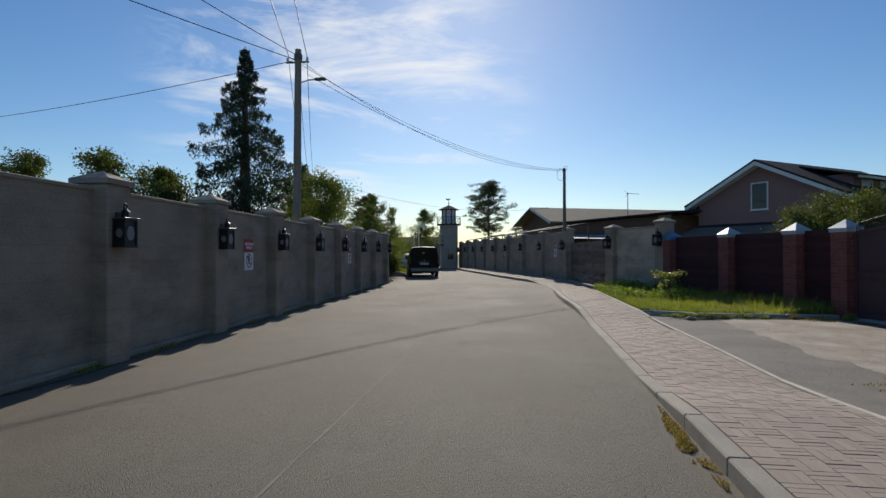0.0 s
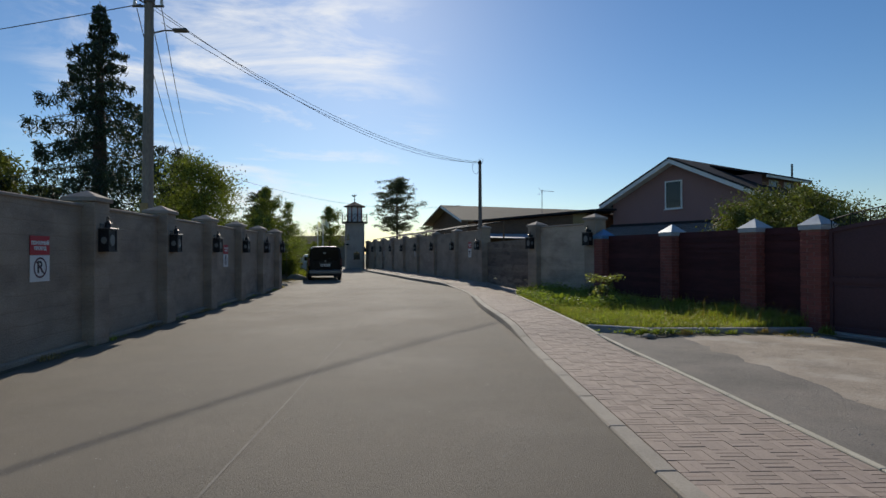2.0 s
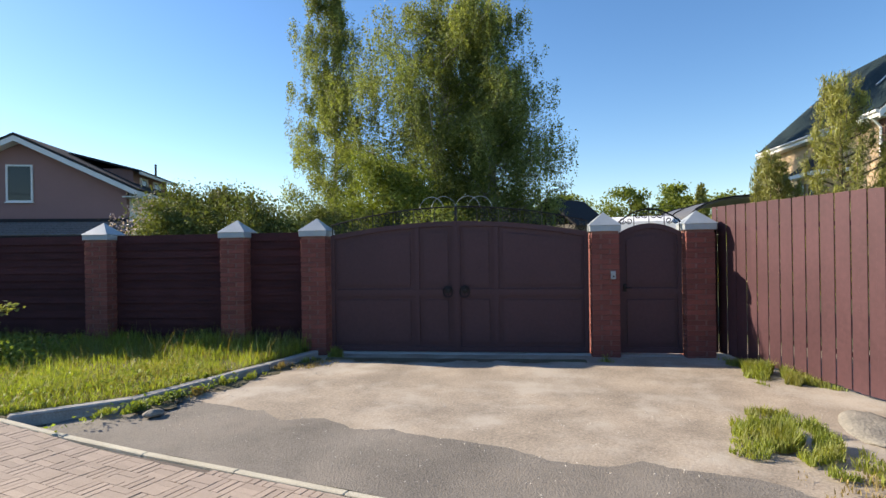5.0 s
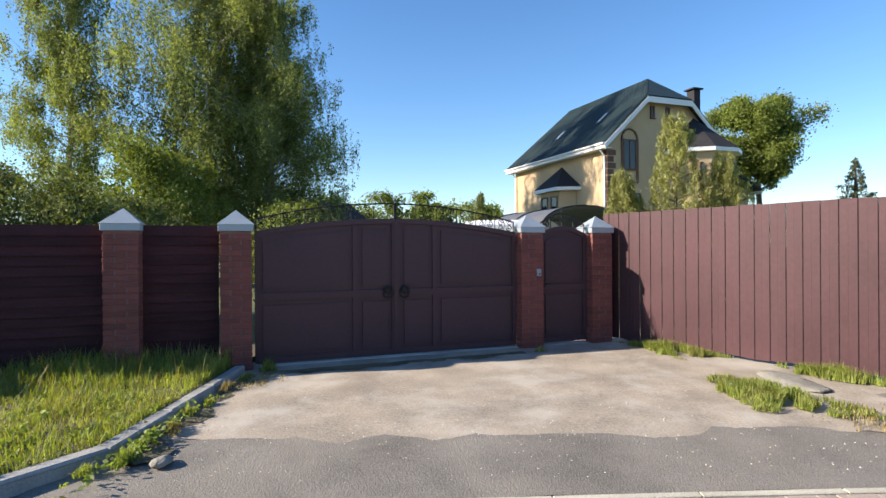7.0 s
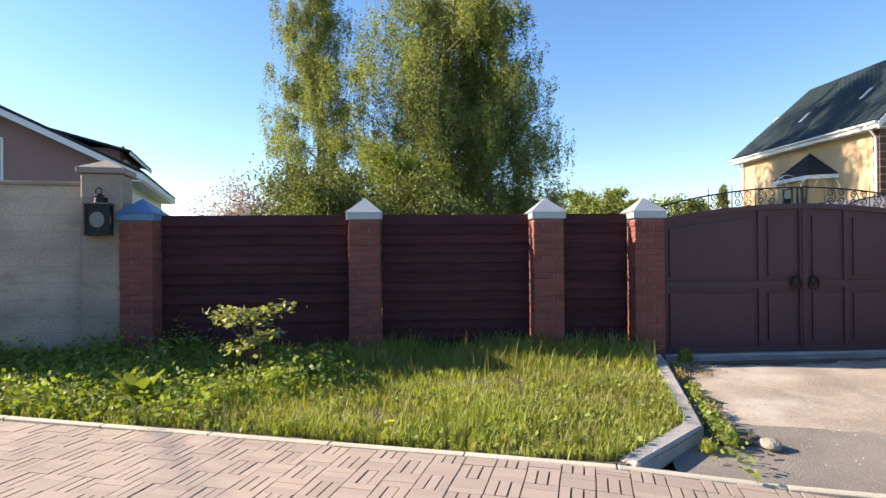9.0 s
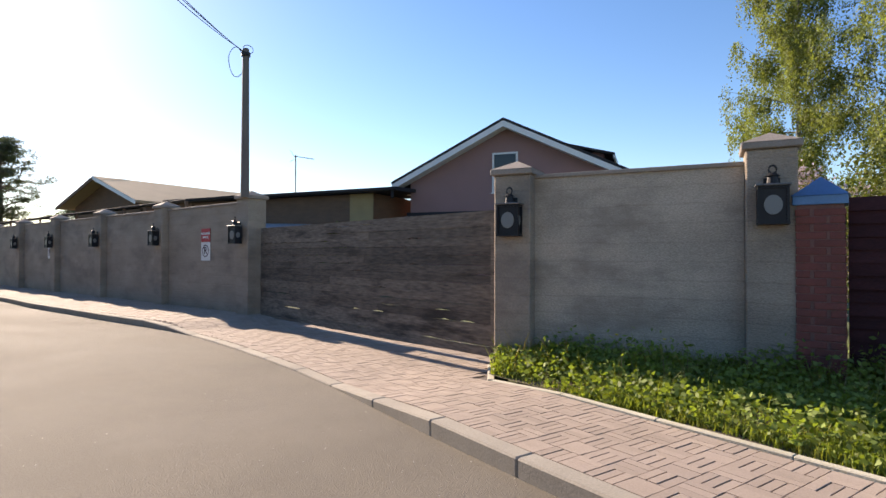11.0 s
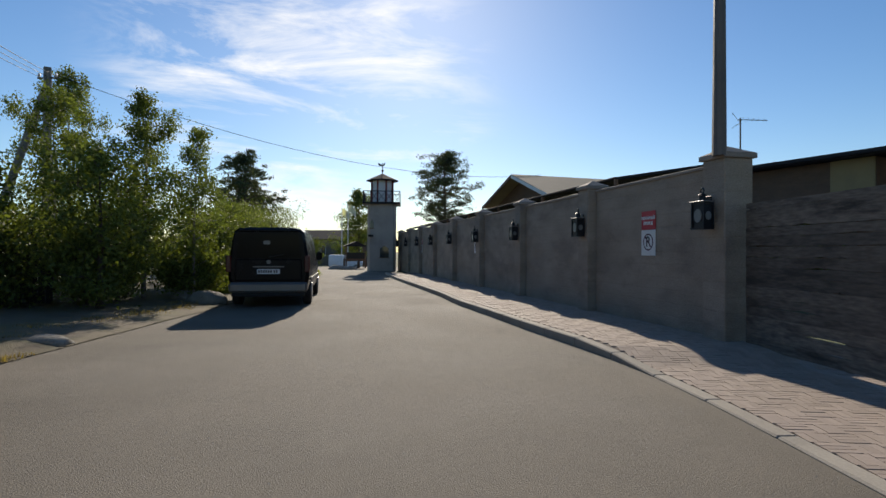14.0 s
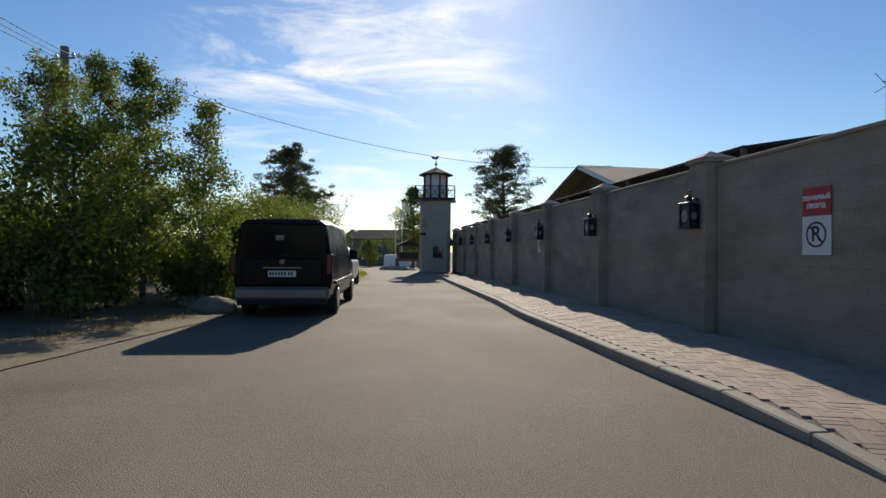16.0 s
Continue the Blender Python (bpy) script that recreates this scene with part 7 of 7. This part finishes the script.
stalk = keep & (rng.uniform(0, 1, N) < 0.006) & (near_fence > 0.15)
grass("grass_stalks", np.stack([gx, gy, gz], 1)[stalk], rng.uniform(0.28, 0.55, int(stalk.sum())), DRY, "tall seeding grass stalks along the fence", 304, 0.0035)
carpet = keep & (rng.uniform(0, 1, N) < 0.22) & (gy + 0.5 * patch > 17.2)
c3 = np.stack([gx, gy, gz + 0.04 + 0.20 * rng.uniform(0, 1, N) ** 1.6], 1)[carpet]
tagged(leaf_mesh("ground_elder", c3, 0.058, np.random.default_rng(305), material=LEAF_WEED, squash=(1, 1, 0.4), aspect=0.65, label="lush broad-leaved weeds below the concrete wall", kind="stuff"), category="weeds")
sel3 = keep & (rng.uniform(0, 1, N) < 0.10) & (patch > -0.1)
low = np.stack([gx, gy, gz + 0.03 + 0.05 * rng.uniform(0, 1, N)], 1)[sel3]
tagged(leaf_mesh("clover", low, 0.05, np.random.default_rng(303), material=LEAF_WEED, squash=(1, 1, 0.3), aspect=0.7, label="low broad-leaved weeds in the lawn", kind="stuff"), category="weeds")


def patch_of_grass(name, cx, cy, rx, ry, n, h, seed, label, z=0.05, material=None, turn=0.0):
    rng = np.random.default_rng(seed)
    r, a = rng.uniform(0, 1, n) ** 0.62, rng.uniform(0, math.tau, n)
    r = r * (0.8 + 0.28 * np.sin(a * 3 + seed) + 0.12 * np.sin(a * 7))
    px, py = rx * r * np.cos(a), ry * r * np.sin(a)
    c, s = math.cos(turn), math.sin(turn)
    p = np.stack([cx + px * c - py * s, cy + px * s + py * c, np.full(n, z)], 1)
    ok = np.array([noise.noise((x * 4.5, y * 4.5, seed)) > -0.28 + 0.35 * q for x, y, q in zip(p[:, 0], p[:, 1], r)])
    hh = h * rng.uniform(0.35, 1.3, n) * (1.2 - 0.75 * r)
    return grass(name, p[ok], hh[ok], material or GRASS, label, seed, 0.0045)


patch_of_grass("grass_tuft", 8.15, 7.05, 0.95, 0.42, 7000, 0.15, 310, "tuft of green grass at the foot of the red fence", turn=0.58)
patch_of_grass("grass_tuft", 5.55, 7.1, 1.05, 0.62, 9000, 0.12, 311, "patch of green grass growing through the driveway", turn=0.3)
patch_of_grass("grass_tuft", 6.3, 5.75, 0.9, 0.22, 3000, 0.15, 312, "line of grass along the red fence", turn=0.58)
for i, (x, n, h) in enumerate(((3.75, 260, 0.07), (4.0, 420, 0.10), (4.3, 500, 0.12), (4.65, 380, 0.09), (5.1, 300, 0.10), (5.6, 220, 0.08), (6.2, 260, 0.10), (6.7, 200, 0.08))):
    patch_of_grass("grass_tuft", x, 13.17 - (0.05 if i % 2 else 0) + max(4.05 - x, 0) * 0.5, 0.26, 0.09, n, h, 400 + i, "weeds growing along the old kerb", 0.05, DRY if i in (3, 6) else None)
c4 = np.random.default_rng(410).normal(size=(420, 3)) * np.array([0.42, 0.05, 0.03]) + np.array([4.35, 13.17, 0.09])
tagged(leaf_mesh("kerb_weed", c4[c4[:, 2] > 0.06], 0.05, np.random.default_rng(411), material=LEAF_WEED, squash=(1, 1, 0.4), aspect=0.6, label="small leafy weeds beside the old kerb", kind="stuff"), category="weeds")
patch_of_grass("grass_tuft", 7.15, 12.95, 0.18, 0.14, 350, 0.16, 315, "weeds at the foot of a pillar")
patch_of_grass("grass_tuft", 8.3, 9.05, 0.16, 0.14, 260, 0.14, 316, "weeds at the foot of a pillar")
patch_of_grass("grass_tuft", 3.75, 4.1, 0.35, 0.7, 2200, 0.12, 317, "grass beside the pavement")
patch_of_grass("dry_grass", 4.6, 6.6, 0.8, 0.6, 900, 0.05, 318, "dry straw scattered on the driveway", material=DRY)
patch_of_grass("dry_grass", 1.61, 4.7, 0.10, 1.0, 2200, 0.028, 319, "dry straw swept against the kerb", z=0.004, material=DRY)
patch_of_grass("dry_grass", 6.6, 12.9, 0.6, 0.3, 500, 0.04, 320, "dry straw by the gate", material=DRY)
for i, s in enumerate(np.linspace(0, 1, 16)):
    yy = 3.0 + s * 25
    xx = at_y(LEFT_FOOT, yy)
    patch_of_grass("verge_grass", xx - 0.02, yy, 0.14, 0.75, 260, 0.07, 330 + i, "thin dry grass at the foot of the wall", 0.015, DRY if i % 2 else GRASS, 0.07)
for i in range(22):
    yy = 28.2 + i * 1.1
    patch_of_grass("verge_grass", at_y(LEFT_FOOT, yy) - 1.2 - 0.4 * math.sin(i), yy, 0.8, 0.8, 1500 if i > 8 else 500, 0.22 if i > 8 else 0.07, 350 + i, "patchy grass on the parking verge", 0.06, None if i > 8 else DRY)
for i in range(8):
    patch_of_grass("verge_grass", -8.6 - 0.25 * i, 38.5 + i * 1.8, 1.2, 1.1, 2600, 0.40, 380 + i, "tall bright grass behind the minivan", 0.10)

# ---- bricks of the pillars, joined course by course ----
def mesh_of(bm, name):
    me = bpy.data.meshes.new(name)
    bm.to_mesh(me)
    bm.free()
    return me


brick_me = [mesh_of(boxed(-0.125, -0.06, -0.0325, 0.125, 0.06, 0.0325, None, 0.004), "brick") for _ in range(2)]
for v in brick_me[1].vertices:
    v.co.x += 0.002
    v.co.y -= 0.002
for me in brick_me:
    me.materials.append(BRICK)
pr = random.Random(11)
for i, ob in enumerate(pillar_things):
    for c in range(25):
        z = 0.045 + c * 0.0755
        flip = c % 2
        for q in range(4):
            ang = q * 90
            off = (-0.076 if flip else 0.076)
            m = Matrix.Rotation(radians(ang), 4, "Z") @ Matrix.Translation((off, -0.141 + pr.uniform(-0.003, 0.003), z)) @ Matrix.Rotation(radians(pr.uniform(-0.5, 0.5)), 4, "Z")
            piece("brick", brick_me[(c + q) % 2], BRICK, ob, m)

# ---- pavers in basket weave: squares of three blocks ----
SQ = 0.21
paver_me = mesh_of(boxed(-SQ / 2 + 0.0004, -SQ / 6 + 0.0036, -0.03, SQ / 2 - 0.0004, SQ / 6 - 0.0036, 0.0, None, 0.002), "paver")
paver_me.materials.append(PAVER)
paver_turned_me = mesh_of(boxed(-SQ / 2 + 0.003, -SQ / 6 + 0.0003, -0.03, SQ / 2 - 0.003, SQ / 6 - 0.0003, 0.0, None, 0.0006), "paver")
paver_turned_me.materials.append(PAVER)
flat_v, flat_f = [], []
near = 0
yy = -7.5
row = 0
while yy < 52:
    x0, x1 = at_y(KERB_LINE, yy) + 0.165, pave_outer(yy) - 0.005
    yaw = math.atan2(at_y(KERB_LINE, yy) - at_y(KERB_LINE, yy + 0.5), 0.5)
    slope = math.atan2(pave_z(yy + 0.24) - pave_z(yy - 0.24), 0.48)
    k = 0
    while x0 + (k + 0.35) * SQ < x1:
        w = min(SQ, x1 - x0 - k * SQ)
        cx = x0 + k * SQ + w / 2
        turned = (row + k) % 2
        for b in range(3):
            o = (b - 1) * SQ / 3
            if turned:
                px, py, rot = cx + o * w / SQ, yy + SQ / 2, 90
                sx, sy = 1.0, w / SQ
            else:
                px, py, rot = cx, yy + SQ / 2 + o, 0
                sx, sy = w / SQ, 1.0
            dz = pr.uniform(-0.0025, 0.0025)
            if 14.9 < yy < 19.2 and near < 330:
                near += 1
                piece("paver", paver_turned_me if turned else paver_me, PAVER, PAVEMENT, Matrix.Translation((px, py, pave_z(py) + dz)) @ Matrix.Rotation(slope, 4, "X") @ Matrix.Rotation(radians(rot) + yaw * 0.0, 4, "Z") @ Matrix.Diagonal((sx, sy, 1, 1)))
            else:
                hx, hy = ((SQ / 6 - 0.0003) * sy, SQ / 2 - 0.003) if turned else ((SQ / 2 - 0.0004) * sx, SQ / 6 - 0.0036)
                i = len(flat_v)
                e = 0.0006 if turned else 0.002
                for qx, qy, h in ((-hx, -hy, -0.02), (hx, -hy, -0.02), (hx, hy, -0.02), (-hx, hy, -0.02), (-hx + e, -hy + e, 0), (hx - e, -hy + e, 0), (hx - e, hy - e, 0), (-hx + e, hy - e, 0)):
                    flat_v.append((px + qx, py + qy, pave_z(py + qy) + h + dz))
                flat_f += [(i + 4, i + 5, i + 6, i + 7)] + [(i + q, i + (q + 1) % 4, i + 4 + (q + 1) % 4, i + 4 + q) for q in range(4)]
        k += 1
    yy += SQ
    row += 1
me = bpy.data.meshes.new("pavers")
me.from_pydata(flat_v, [], flat_f)
me.materials.append(PAVER_I)
ob = new("pavers", me)
ob.parent = PAVEMENT
tagged(ob, kind="stuff")

# ---- loose grit on the road and the driveway ----
gr = np.random.default_rng(400)
gv, gf = [], []
for k in range(3300):
    if k < 2400:
        x, y, z, s = gr.uniform(-3.5, 1.5), gr.uniform(1, 30), 0.0, gr.uniform(0.002, 0.006)
    else:
        x, y, z, s = gr.uniform(3.5, 8.0), gr.uniform(6.5, 13), 0.045, gr.uniform(0.003, 0.009)
    i = len(gv)
    for a, b, c in ((1, 0, 0), (-1, 0, 0), (0, 1, 0), (0, -1, 0), (0, 0, 1), (0, 0, -0.3)):
        q = 1 + gr.normal() * 0.25
        gv.append((x + a * s * q, y + b * s * q, z + c * s * 0.8 * q))
    gf += [(i, i + 2, i + 4), (i + 2, i + 1, i + 4), (i + 1, i + 3, i + 4), (i + 3, i, i + 4)]
me = bpy.data.meshes.new("grit")
me.from_pydata(gv, [], gf)
me.materials.append(GRIT)
tagged(new("grit", me), "scattered grit and pebbles on the ground", "grit", kind="stuff")
